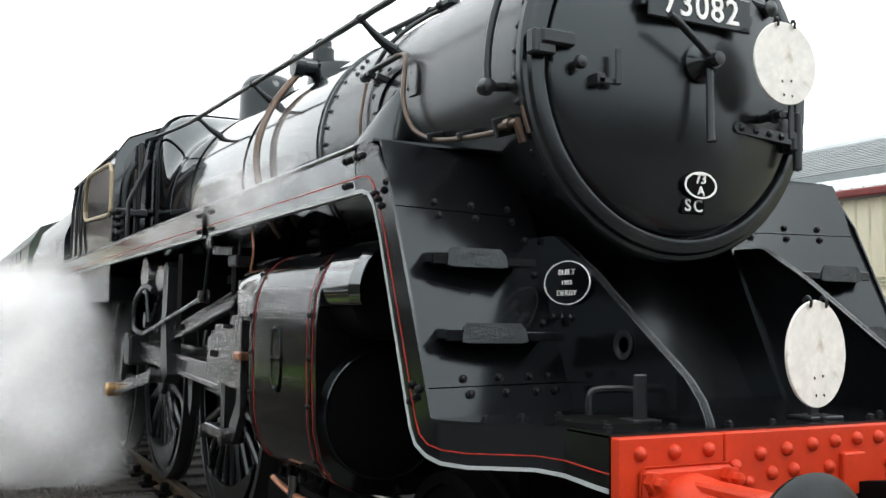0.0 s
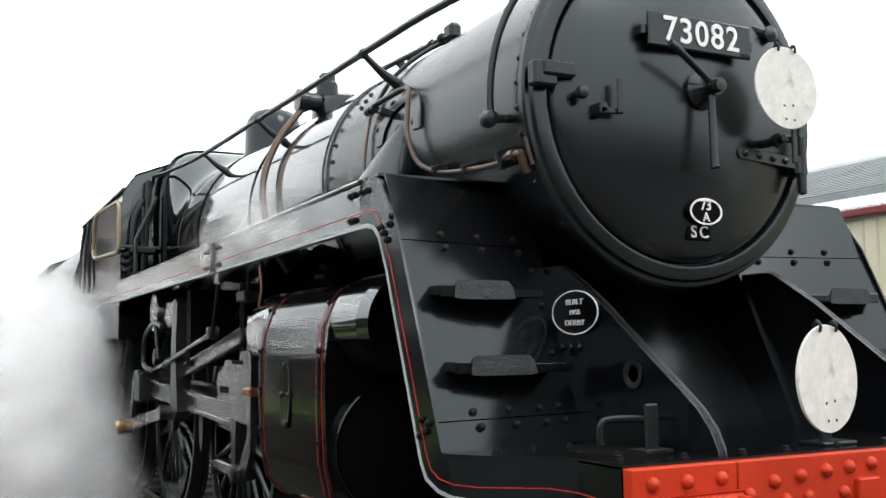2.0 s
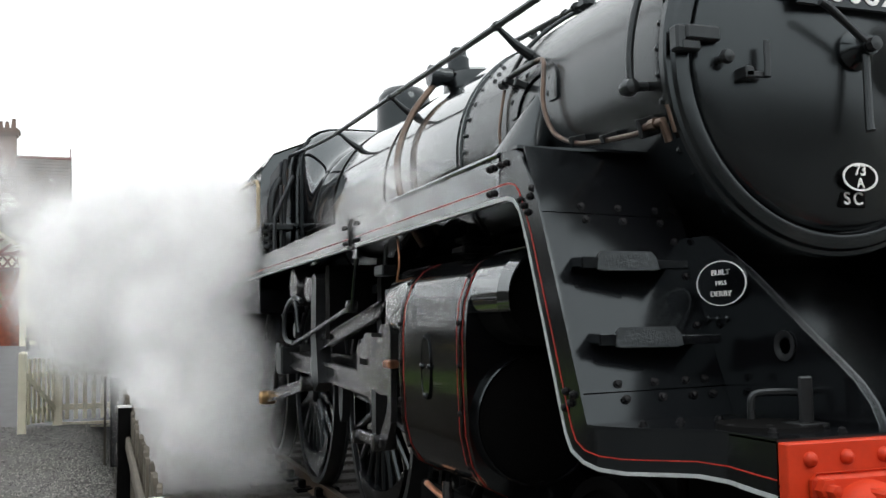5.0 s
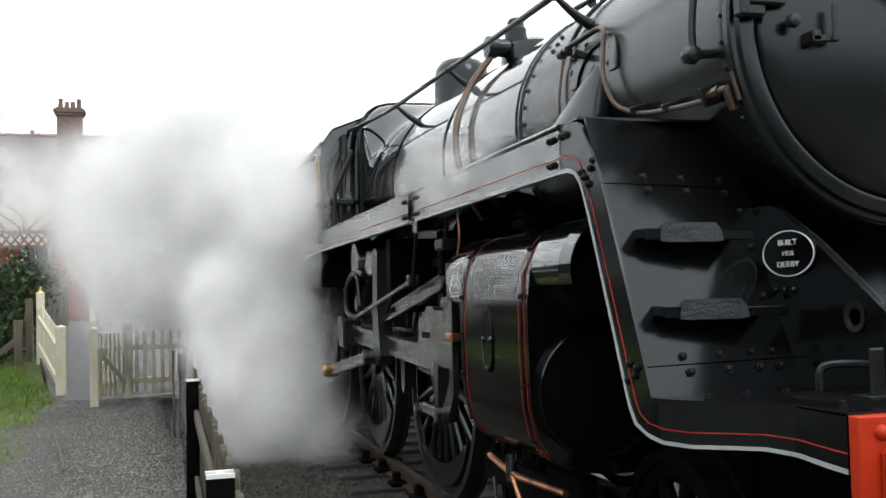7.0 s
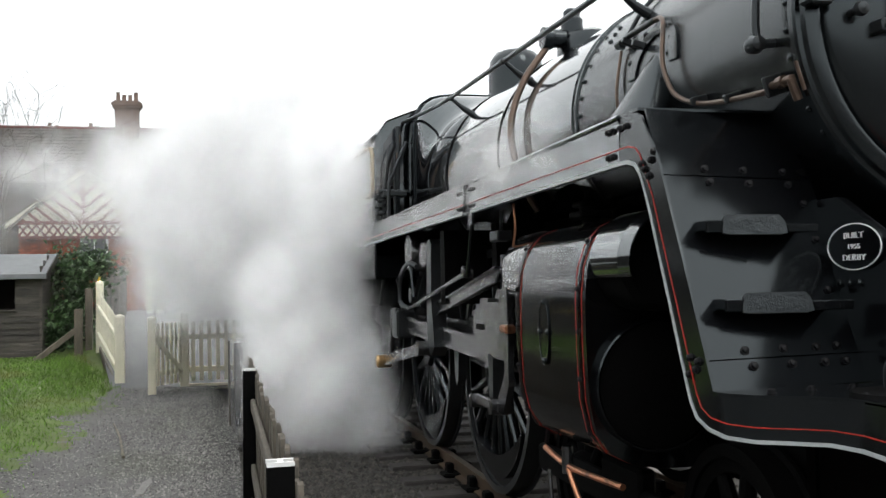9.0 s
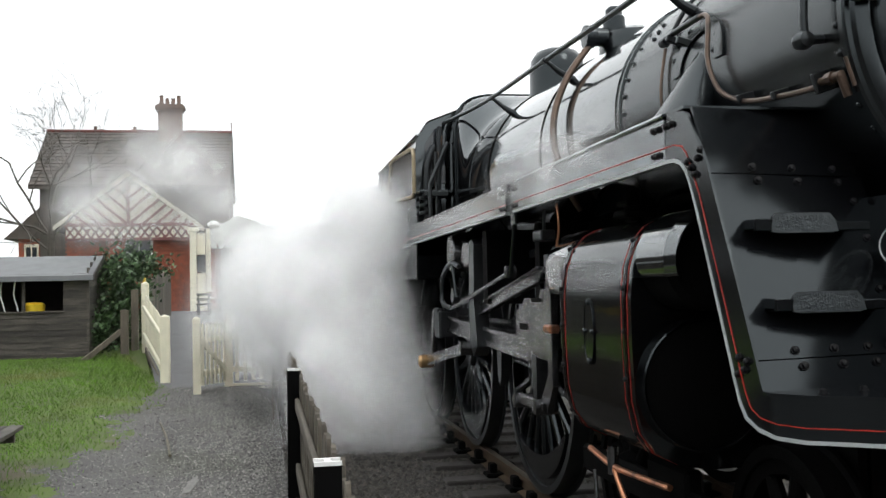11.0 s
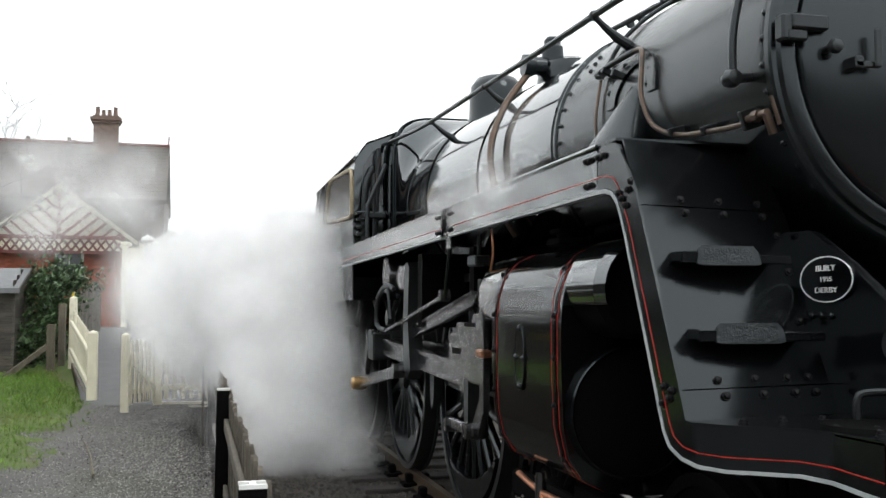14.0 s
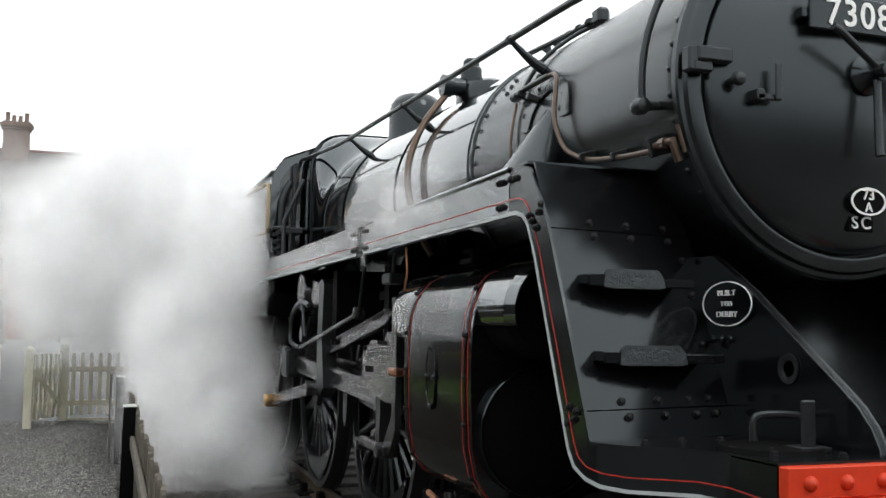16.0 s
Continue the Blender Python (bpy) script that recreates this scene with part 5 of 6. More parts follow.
solid("flat_stone", Shape().prism([(-3.73, 6.0), (-3.66, 6.02), (-3.61, 6.62), (-3.65, 6.80), (-3.70, 6.6)], "z", -0.215, -0.185), STONE, "long pale stone lying in the path", "stone")
solid("fallen_stick", Shape().tube([(-4.30, 9.9, -0.03), (-4.12, 8.8, -0.05), (-3.98, 7.7, -0.11)], 0.012, 6, 0.018), FENCEWOOD, "thin fallen stick on the path", "stick")

# dirty bed under the rails
bed = Shape().add([(x, y, -0.199 + 0.004 * (i % 2)) for y in (-30, 0, 10, 20, 80) for i, x in enumerate((-2.62, -1.0, 1.0, 3.2))], [(4 * j + i, 4 * j + i + 1, 4 * j + 5 + i, 4 * j + 4 + i) for j in range(4) for i in range(3)])
solid("track_bed", bed, DIRT, "dark oily track bed under the sleepers", "track bed", kind="structure", smooth=0)

# rails and sleepers
track = thing("railway_track", "rusty flat-bottomed rails on dark timber sleepers", "track", kind="structure")
head = [(-0.035, 0.0), (-0.035, -0.035), (-0.010, -0.05), (-0.010, -0.125), (-0.068, -0.138), (-0.068, -0.150), (0.068, -0.150), (0.068, -0.138), (0.010, -0.125), (0.010, -0.05), (0.035, -0.035), (0.035, 0.0)]
for sx in (-0.7525, 0.7525):
    r_ = part("rail", Shape().prism([(sx + x, z) for x, z in head], "y", -12, 80), RAILRUST, track)
    part("rail_top", Shape().box(sx - 0.030, sx + 0.030, -12, 80, 0.0, 0.003), RAILTOP, r_)
sl = mesh_of("sleeper", Shape().box(-1.3, 1.3, -0.125, 0.125, -0.27, -0.15, 0.012), SLEEPER)
ch = mesh_of("rail_chair", Shape().box(-0.16, 0.16, -0.10, 0.10, -0.15, -0.11, 0.012).box(0.05, 0.12, -0.06, 0.06, -0.11, -0.02, 0.012).box(-0.12, -0.05, -0.06, 0.06, -0.11, -0.02, 0.012), BLACK_OR_SHADE)
for i in range(60):
    y = -4 + 0.70 * i
    s_ = part("sleeper", sl, None, track, at=pose(rng.uniform(-0.03, 0.03), y, rng.uniform(-0.008, 0.004), 0, 0, rng.uniform(-0.8, 0.8)))
    if 1 < y < 25:
        for sx in (-0.7525, 0.7525):
            part("chair", ch, None, s_, at=pose(sx, 0, 0))

# ---- lineside fence: old rail posts, timber rails and pointed pales ----
FX = -2.72
fence = thing("lineside_fence", "weathered timber pale fence on old steel posts", "fence")
hsec = [(-0.055, -0.05), (0.055, -0.05), (0.055, -0.035), (0.012, -0.03), (0.012, 0.03), (0.055, 0.035), (0.055, 0.05), (-0.055, 0.05), (-0.055, 0.035), (-0.012, 0.03), (-0.012, -0.03), (-0.055, -0.035)]
post_me = mesh_of("post", Shape().prism(hsec, "z", -0.5, 1.16), BLACK_OR_SHADE)
cap_me = mesh_of("post_cap", Shape().prism([(x * 1.02, y * 1.02) for x, y in hsec], "z", 1.155, 1.172), LETTER)
POSTS = [0.72, 5.55, 10.35]
for y in POSTS:
    p = part("post", post_me, None, fence, "black steel post with white painted top", at=pose(FX, y, -0.22, 0, rng.uniform(-0.6, 0.6), 0))
    part("post_cap", cap_me, None, p)
for a, b in zip(POSTS, POSTS[1:]):
    for z in (0.82, 0.26):
        part("fence_rail", Shape().bar((FX + 0.036 + rng.uniform(-0.006, 0.006), a - 0.1, z - 0.2), (FX + 0.036, b + 0.05, z - 0.2 + rng.uniform(-0.02, 0.02)), 0.038, 0.10, 0.008), FENCEWOOD, fence)
pale = mesh_of("pale", Shape().prism([(-0.035, -0.1), (0.035, -0.1), (0.035, 1.05), (0.02, 1.09), (0, 1.10), (-0.02, 1.09), (-0.035, 1.05)], "x", -0.011, 0.011), FENCEWOOD)
y = 0.30
while y < 12.0:
    part("pale", pale, None, fence, at=pose(FX + 0.075, y, -0.22 + rng.uniform(-0.025, 0.025), rng.uniform(-1.2, 1.2), rng.uniform(-1, 1), rng.uniform(-4, 4)))
    y += 0.128
part("end_plank", Shape().box(FX - 0.14, FX - 0.11, 10.2, 10.45, -0.3, 0.98, 0.006), FENCEWOOD, fence)

# ---- cream gate and picket fences at the foot of the platform ramp ----
def picket_mesh(h):
    return mesh_of("picket", Shape().prism([(-0.032, 0.09), (0.032, 0.09), (0.032, h - 0.04), (0.022, h - 0.01), (0, h), (-0.022, h - 0.01), (-0.032, h - 0.04)], "y", -0.011, 0.011), CREAM)


def gate_post(parent, x, y, z, h, w=0.12):
    s = Shape().box(x - w / 2, x + w / 2, y - w / 2, y + w / 2, z - 0.1, z + h, 0.008)
    s.prism([(x - w / 2, y - w / 2), (x + w / 2, y - w / 2), (x + w / 2, y + w / 2), (x - w / 2, y + w / 2)], "z", z + h, z + h + 0.015)
    s.add([(x - w / 2, y - w / 2, z + h + 0.015), (x + w / 2, y - w / 2, z + h + 0.015), (x + w / 2, y + w / 2, z + h + 0.015), (x - w / 2, y + w / 2, z + h + 0.015), (x, y, z + h + 0.055)], [(0, 1, 4), (1, 2, 4), (2, 3, 4), (3, 0, 4)])
    return part("post", s, CREAM, parent)


PICK = picket_mesh(1.08)


def picket_run(parent, p0, p1, n, zrail=(0.28, 0.82)):
    p0, p1 = Vector(p0), Vector(p1)
    ang = math.degrees(math.atan2(p1.y - p0.y, p1.x - p0.x))
    side = Vector((math.sin(radians(ang)), -math.cos(radians(ang)), 0))
    for z in zrail:
        part("rail", Shape().bar(p0 + Vector((0, 0, z)) - side * 0.045, p1 + Vector((0, 0, z)) - side * 0.045, 0.05, 0.09, 0.008), CREAM, parent)
    for i in range(n):
        q = p0.lerp(p1, (i + 0.5) / n)
        part("picket", PICK, None, parent, at=Matrix.Translation(q) @ pose(0, 0, rng.uniform(-0.008, 0.008), 0, rng.uniform(-0.5, 0.5), ang))


gate = thing("wicket_gate", "cream painted open wicket gate with diagonal brace", "gate")
gate_post(gate, -4.00, 12.56, 0.07, 1.16)
picket_run(gate, (-3.95, 12.63, 0.08), (-3.58, 13.4, 0.08), 6)
part("brace", Shape().bar((-3.97, 12.62, 0.92), (-3.56, 13.44, 0.32), 0.05, 0.08, 0.008), CREAM, gate)
pf = thing("picket_fence", "cream painted picket fence across the path", "fence", group="cream picket fences")
gate_post(pf, -3.54, 13.45, 0.07, 1.2, 0.14)
picket_run(pf, (-3.47, 13.45, 0.08), (-2.0, 13.5, 0.08), 11)
gate_post(pf, -1.95, 13.5, 0.07, 1.1)
part("base_board", Shape().box(-3.5, -1.9, 13.49, 13.52, 0.02, 0.12, 0.005), CREAM, pf)
pl = thing("picket_fence", "cream painted picket fence up the ramp side", "fence", group="cream picket fences")
gate_post(pl, -4.62, 14.05, 0.05, 1.19, 0.16)
gate_post(pl, -5.30, 17.2, 0.50, 1.35, 0.14)
picket_run(pl, (-4.66, 14.15, 0.12), (-5.28, 17.1, 0.56), 20)
part("gravel_board", Shape().bar((-4.68, 14.1, 0.02), (-5.30, 17.2, 0.50), 0.04, 0.2, 0.006), FENCEWOOD, pl)

# ramp and platform
ramp = Shape().add([(-4.7, 13.4, 0.06), (-2.0, 13.4, 0.06), (-5.4, 18.2, 0.62), (-2.0, 18.2, 0.62), (-5.7, 22.5, 0.98), (-2.0, 22.5, 0.98), (-12, 75, 1.0), (-2.0, 75, 1.0), (-2.0, 75, -0.3), (-2.0, 13.4, -0.3), (-2.0, 22.5, -0.3), (-2.0, 18.2, -0.3)],
                   [(0, 1, 3, 2), (2, 3, 5, 4), (4, 5, 7, 6), (1, 9, 11, 3), (3, 11, 10, 5), (5, 10, 8, 7)])
solid("platform", ramp, TARMAC, "grey tarmac ramp leading up to the platform", "platform", kind="structure")
bank = Shape().add([(-4.75, 13.4, 0.02), (-5.45, 18.2, 0.60), (-5.75, 22.5, 0.97), (-12.1, 75, 0.98), (-40, 75, 0.5), (-14, 22.5, 0.3), (-12, 18.2, 0.25), (-12, 13.4, 0.1)], [(0, 1, 6, 7), (1, 2, 5, 6), (2, 3, 4, 5)])
solid("bank", bank, EARTH, "grassy bank beside the platform ramp", "bank", kind="structure")

# ---- weatherboarded hut ----
hut = thing("garden_hut", "weathered timber hut with a felt roof and open hatch", "hut")
HX0, HX1, HY0, HY1, HZ = -10.4, -6.42, 17.2, 19.6, 0.32
E_Z, R_Z = 2.08, 2.46
part("floor_frame", Shape().box(HX0, HX1, HY0, HY1, HZ, HZ + 0.08), INSIDE, hut)
nb = 14
for i in range(nb):
    z = HZ + 0.05 + i * (E_Z - HZ - 0.05) / nb
    hb = (E_Z - HZ - 0.05) / nb
    def board(x0, x1, y):
        return Shape().prism([(y, z), (y - 0.028, z), (y - 0.010, z + hb + 0.012), (y, z + hb + 0.012)], "x", x0, x1)
    if 8 <= i <= 12:
        part("weatherboard", board(-6.87, HX1, HY0), SHEDWOOD, hut)
        part("weatherboard", board(HX0, -9.9, HY0), SHEDWOOD, hut)
    else:
        part("weatherboard", board(HX0, HX1, HY0), SHEDWOOD, hut)
    part("weatherboard", Shape().prism([(HX1, z), (HX1 + 0.028, z), (HX1 + 0.010, z + hb + 0.012), (HX1, z + hb + 0.012)], "y", HY0, HY1), SHEDWOOD, hut)
gable_n = 3
for i in range(gable_n):
    z = E_Z + i * 0.12
    k = 1 - (i + 0.0) / gable_n
    part("weatherboard", Shape().prism([(HX1, z), (HX1 + 0.028, z), (HX1 + 0.01, z + 0.13), (HX1, z + 0.13)], "y", 18.4 - 1.2 * k, 18.4 + 1.2 * k), SHEDWOOD, hut)
part("back_wall", Shape().box(HX0, HX1, HY1 - 0.04, HY1, HZ, E_Z).box(HX0, HX0 + 0.04, HY0, HY1, HZ, E_Z), INSIDE, hut)
part("roof", Shape().prism([(HY0 - 0.16, E_Z - 0.04), (18.4, R_Z + 0.03), (HY1 + 0.16, E_Z - 0.04), (HY1 + 0.16, E_Z - 0.10), (18.4, R_Z - 0.03), (HY0 - 0.16, E_Z - 0.10)], "x", HX0 - 0.1, HX1 + 0.14), FELT, hut, "grey felt roof")
part("fascia", Shape().box(HX0 - 0.1, HX1 + 0.15, HY0 - 0.19, HY0 - 0.165, E_Z - 0.13, E_Z - 0.03), FELT, hut)
part("bargeboard", Shape().prism([(HY0 - 0.18, E_Z - 0.14), (HY0 - 0.18, E_Z - 0.02), (18.4, R_Z + 0.04), (18.4, R_Z - 0.08)], "x", HX1 + 0.14, HX1 + 0.165), SHEDWOOD, hut)
part("hatch_sill", Shape().box(-9.95, -6.85, HY0 - 0.06, HY0 + 0.02, 1.315, 1.345, 0.005), SHEDWOOD, hut)
part("corner_post", Shape().box(HX1 + 0.0, HX1 + 0.045, HY0 - 0.04, HY0 + 0.03, HZ, E_Z), SHEDWOOD, hut)
for x in (-8.5, -7.62):
    part("hatch_post", Shape().box(x - 0.03, x + 0.03, HY0 - 0.01, HY0 + 0.04, 1.34, E_Z), SHEDWOOD, hut)
part("counter", Shape().box(-9.9, -6.87, HY0 + 0.05, HY0 + 0.5, 1.30, 1.33), INSIDE, hut)
solid("yellow_tub", Shape().lathe([(0.19, 1.33), (0.21, 1.48), (0.19, 1.50), (0.15, 1.53), (0.001, 1.54)], (-7.47, HY0 + 0.25, 0), "z", 20), YELLOW, "yellow plastic tub on the hut counter", "tub")
for x in (-8.42, -8.22):
    solid("wooden_block", Shape().box(x - 0.07, x + 0.07, HY0 + 0.1, HY0 + 0.25, 1.33, 1.60, 0.01), FENCEWOOD, "pale wooden block on the hut counter", "block", group="blocks on the counter")
for x in (-8.05, -7.80):
    solid("wire_hook", Shape().tube(smooth_line([(x, HY0 + 0.12, 1.95), (x - 0.03, HY0 + 0.12, 1.7), (x + 0.02, HY0 + 0.12, 1.5), (x + 0.06, HY0 + 0.12, 1.34)], 4), 0.016, 6), PALE, "pale bent rod leaning in the hut hatch", "rod")

# ---- station building ----
house = thing("station_house", "red brick station house with a steep tiled roof", "house")
HYF, HYB = 42.0, 49.0
X0, X1 = -12.95, -4.30
EV, RG = 6.75, 9.50
part("wall", Shape().box(X0 + 0.4, X1 - 0.1, HYF, HYB, 0.9, EV), TILE, house, "brown tile-hung wall")
roof = part("roof", Shape().prism([(HYF - 0.4, EV - 0.25), (45.5, RG), (HYB + 0.4, EV - 0.25), (HYB + 0.4, EV - 0.4), (45.5, RG - 0.15), (HYF - 0.4, EV - 0.4)], "x", X0, X1), TILE, house, "brown tiled roof")
tile_rows = Shape()
for i in range(16):
    k0, k1 = i / 16, (i + 1) / 16
    y0, z0 = HYF - 0.42 + (45.5 - HYF + 0.42) * k0, EV - 0.25 + (RG - EV + 0.25) * k0
    y1, z1 = HYF - 0.42 + (45.5 - HYF + 0.42) * k1, EV - 0.25 + (RG - EV + 0.25) * k1
    for j in range(46):
        xa = X0 + (X1 - X0) * (j + 0.5 * (i % 2)) / 46.5
        tile_rows.prism([(y0 - 0.01, z0 + 0.05), (y1, z1 + 0.015), (y1, z1 + 0.002), (y0 - 0.01, z0 + 0.03)], "x", xa, xa + (X1 - X0) / 46.5 - 0.008)
tagged(part("roof_tiles", tile_rows, TILE, roof, smooth=0), kind="stuff")
part("ridge", Shape().tube([(X0, 45.5, RG + 0.03), (X1, 45.5, RG + 0.03)], 0.09, 8), MAROON, roof)
part("finial", Shape().tube([(X1 - 0.05, 45.5, RG), (X1 - 0.05, 45.5, RG + 0.5)], 0.03, 6), MAROON, roof)
def chimney(x, y, z0, z1, w, pots):
    steps = [(0, z0), (0, z1 - 0.35), (0.08, z1 - 0.35), (0.08, z1 - 0.22), (0.14, z1 - 0.22), (0.14, z1 - 0.08), (0.05, z1 - 0.08), (0.05, z1)]
    c = Shape().add([(x + i * (w / 2 + e), y + j * (0.3 + e), z) for e, z in steps for i, j in ((-1, -1), (1, -1), (1, 1), (-1, 1))], [(4 * k + q, 4 * k + (q + 1) % 4, 4 * k + 4 + (q + 1) % 4, 4 * k + 4 + q) for k in range(len(steps) - 1) for q in range(4)] + [(0, 1, 2, 3), tuple(4 * len(steps) - 4 + q for q in range(4))])
    st = part("chimney_stack", c, CHIMNEY, house, "sooty brick chimney stack", smooth=0)
    for i in range(pots):
        px_ = x + w * (i - (pots - 1) / 2) / max(1, pots) * 0.98
        part("chimney_pot", Shape().lathe([(0.11, z1), (0.085, z1 + 0.28 + 0.14 * (i in (0, 3))), (0.11, z1 + 0.31 + 0.14 * (i in (0, 3))), (0.07, z1 + 0.33)], (px_, y, 0), "z", 12), CHIMNEY, st)
chimney(-7.2, 45.0, 8.6, 10.75, 1.1, 4)
for x, k in ((-10.9, 2), (-9.0, 2)):
    chimney(x, 47.5, 8.3, 9.65, 0.6, k)
wing = part("wing", Shape().box(-13.5, X0 + 0.5, 42.3, 47, 0.9, 4.3), BRICK, house, "lower brick wing")
part("wing_roof", Shape().prism([(-14.1, 4.2), (-12.6, 5.6), (-12.6, 4.2)], "y", 42.2, 47.2), TILE, wing, "brown tiled lean-to roof")
for x, z, w, h in ((-12.95, 3.5, 0.30, 0.75), (-10.75, 3.45, 0.25, 0.55)):
    wn = part("window", Shape().box(x - w, x + w, HYF - 0.06 + 0.3 * (x < -12), HYF + 0.02 + 0.3 * (x < -12), z - h / 2, z + h / 2 + 0.1, 0.01), CREAM, house)
    part("pane", Shape().box(x - w * 0.75, x - 0.03, HYF - 0.07 + 0.3 * (x < -12), HYF - 0.055 + 0.3 * (x < -12), z - h * 0.4, z + h * 0.45), GLASS, wn)
    part("pane", Shape().box(x + 0.03, x + w * 0.75, HYF - 0.07 + 0.3 * (x < -12), HYF - 0.055 + 0.3 * (x < -12), z - h * 0.4, z + h * 0.45), GLASS, wn)

# gabled front block with timbered gable
GY = 35.0
GX, GW, GZ0, GZ1 = -7.92, 2.55, 4.25, 6.15
block = thing("gabled_block", "brick station block with a half-timbered cream gable", "building")
part("wall", Shape().box(GX - 2.25, GX + 2.25, GY + 0.3, HYF - 0.05, 0.9, 4.2), BRICK, block, "bright red brick wall")
brick_me = mesh_of("brick", Shape().box(-0.105, 0.105, -0.012, 0.004, -0.032, 0.032, 0.004), BRICK)
course = 0
for i in range(32):
    z = 3.15 + 0.075 * (i % 14)
    for j in range(20):
        x = GX - 2.2 + 0.225 * j + 0.11 * (i % 2)
        if i < 14 and not (-8.1 < x < -7.0 and z < 4.05) and x < GX + 2.2 and course < 280:
            part("brick", brick_me, None, block, at=pose(x, GY + 0.296, z))
            course += 1
part("gable_panel", Shape().prism([(GX - GW + 0.1, GZ0), (GX + GW - 0.1, GZ0), (GX, GZ1 - 0.08)], "y", GY + 0.12, GY + 0.2), OLDCREAM, block, "cream rendered gable panel")
for s in (-1, 1):
    part("bargeboard", Shape().prism([(GX + s * (GW + 0.25), GZ0 - 0.24), (GX + s * (GW + 0.25), GZ0 - 0.06), (GX, GZ1 + 0.14), (GX, GZ1 - 0.04)], "y", GY - 0.02, GY + 0.05), OLDCREAM, block)
    part("roof_slope", Shape().prism([(GX + s * (GW + 0.3), GZ0 - 0.10), (GX, GZ1 + 0.14), (GX, GZ1 + 0.24), (GX + s * (GW + 0.3), GZ0 + 0.02)], "y", GY, HYF + 1.5), TILE, block, "brown tiled roof slope")
    for a0, h0 in ((0.0, 0.0), (0.5, 0.0), (1.0, 0.0), (1.5, 0.0), (2.0, 0.0), (0.0, 0.5), (0.0, 1.0)):
        u = (1.9 - h0 - 0.745 * a0) / 1.595 - 0.04
        part("timber", Shape().bar((GX + s * a0, GY + 0.095, GZ0 + 0.05 + h0), (GX + s * (a0 + u), GY + 0.095, GZ0 + 0.05 + h0 + 0.85 * u), 0.05, 0.10), MAROON, block)
part("king_post", Shape().box(GX - 0.06, GX + 0.06, GY + 0.07, GY + 0.13, GZ0, GZ1 - 0.2), MAROON, block)
part("tie_beam", Shape().box(GX - GW, GX + GW, GY + 0.04, GY + 0.14, GZ0 - 0.02, GZ0 + 0.12), MAROON, block)
part("lower_beam", Shape().box(GX - GW + 0.3, GX + GW - 0.3, GY + 0.04, GY + 0.14, GZ0 - 0.55, GZ0 - 0.44), MAROON, block)
part("frieze_panel", Shape().box(GX - GW + 0.3, GX + GW - 0.3, GY + 0.13, GY + 0.16, GZ0 - 0.45, GZ0 - 0.02), CREAM, block)
for i in range(15):
    x = GX - GW + 0.45 + i * (2 * GW - 0.9) / 14
    part("lattice", Shape().bar((x - 0.16, GY + 0.10, GZ0 - 0.45), (x + 0.16, GY + 0.10, GZ0 - 0.02), 0.04, 0.07).bar((x + 0.16, GY + 0.10, GZ0 - 0.45), (x - 0.16, GY + 0.10, GZ0 - 0.02), 0.04, 0.07), MAROON, block)
wn = part("window", Shape().box(-8.05, -7.05, GY + 0.24, GY + 0.32, 2.9, 4.0, 0.01), PALE, block)
part("pane", Shape().box(-7.97, -7.57, GY + 0.225, GY + 0.245, 2.95, 3.92), GLASS, wn)
part("pane", Shape().box(-7.53, -7.13, GY + 0.225, GY + 0.245, 2.95, 3.92), GLASS, wn)
porch = thing("cream_porch", "cream painted timber porch beside the platform", "porch")
part("post", Shape().box(-5.60, -5.36, 34.0, 34.25, 0.95, 4.05, 0.02).box(-5.68, -5.28, 33.95, 34.3, 3.95, 4.1, 0.02), CREAM, porch)
part("post", Shape().box(-5.05, -4.88, 34.6, 34.8, 0.95, 4.1, 0.02), CREAM, porch)
part("screen", Shape().box(-5.36, -5.05, 34.35, 34.42, 1.0, 2.4, 0.01).box(-5.36, -5.05, 34.35, 34.42, 3.1, 3.9, 0.01), CREAM, porch)
part("lamp_cap", Shape().lathe([(0.12, 4.1), (0.25, 4.2), (0.22, 4.3), (0.001, 4.42)], (-4.75, 34.6, 0), "z", 14), PALE, porch)
solid("poster_board", Shape().box(-5.36, -5.06, 34.3, 34.35, 2.45, 3.05, 0.008), GLASS, "dark framed poster board on the porch", "board")
canopy = thing("platform_canopy", "pale sheeted canopy over the platform", "canopy")
part("roof", Shape().prism([(-5.0, 4.15), (-3.9, 4.75), (-1.75, 3.95), (-1.75, 3.75), (-5.0, 3.85)], "y", 36.5, 60), PALE, canopy, "pale canopy roof with a shallow gable")
part("fascia", Shape().box(-5.0, -1.7, 36.4, 36.5, 3.62, 3.88, 0.01), PALE, canopy)
for i in range(12):
    part("valance_board", Shape().prism([(-4.95 + 0.27 * i, 3.62), (-4.72 + 0.27 * i, 3.62), (-4.72 + 0.27 * i, 3.45), (-4.835 + 0.27 * i, 3.38), (-4.95 + 0.27 * i, 3.45)], "y", 36.42, 36.46), PALE, canopy)
for y in (37, 44, 51):
    part("column", Shape().lathe([(0.09, 1.0), (0.07, 1.2), (0.07, 3.7)], (-2.2, y, 0), "z", 12), MAROON, canopy)
part("back_wall", Shape().box(-5.0, -4.8, 36.6, 60, 1.0, 3.9), BRICK, canopy)
part("stall", Shape().box(-4.7, -3.4, 40, 41.5, 1.0, 2.6, 0.03), BLACK_OR_SHADE, canopy)
solid("luggage_barrow", Shape().box(-4.5, -3.2, 30.0, 30.9, 1.25, 1.45, 0.02).box(-4.4, -4.3, 30.0, 30.9, 1.0, 2.0, 0.01).lathe([(0.25, -3.4), (0.25, -3.3)], (0, 30.2, 1.24), "x", 16), BLACK_OR_SHADE, "dark luggage barrow on the platform", "barrow")
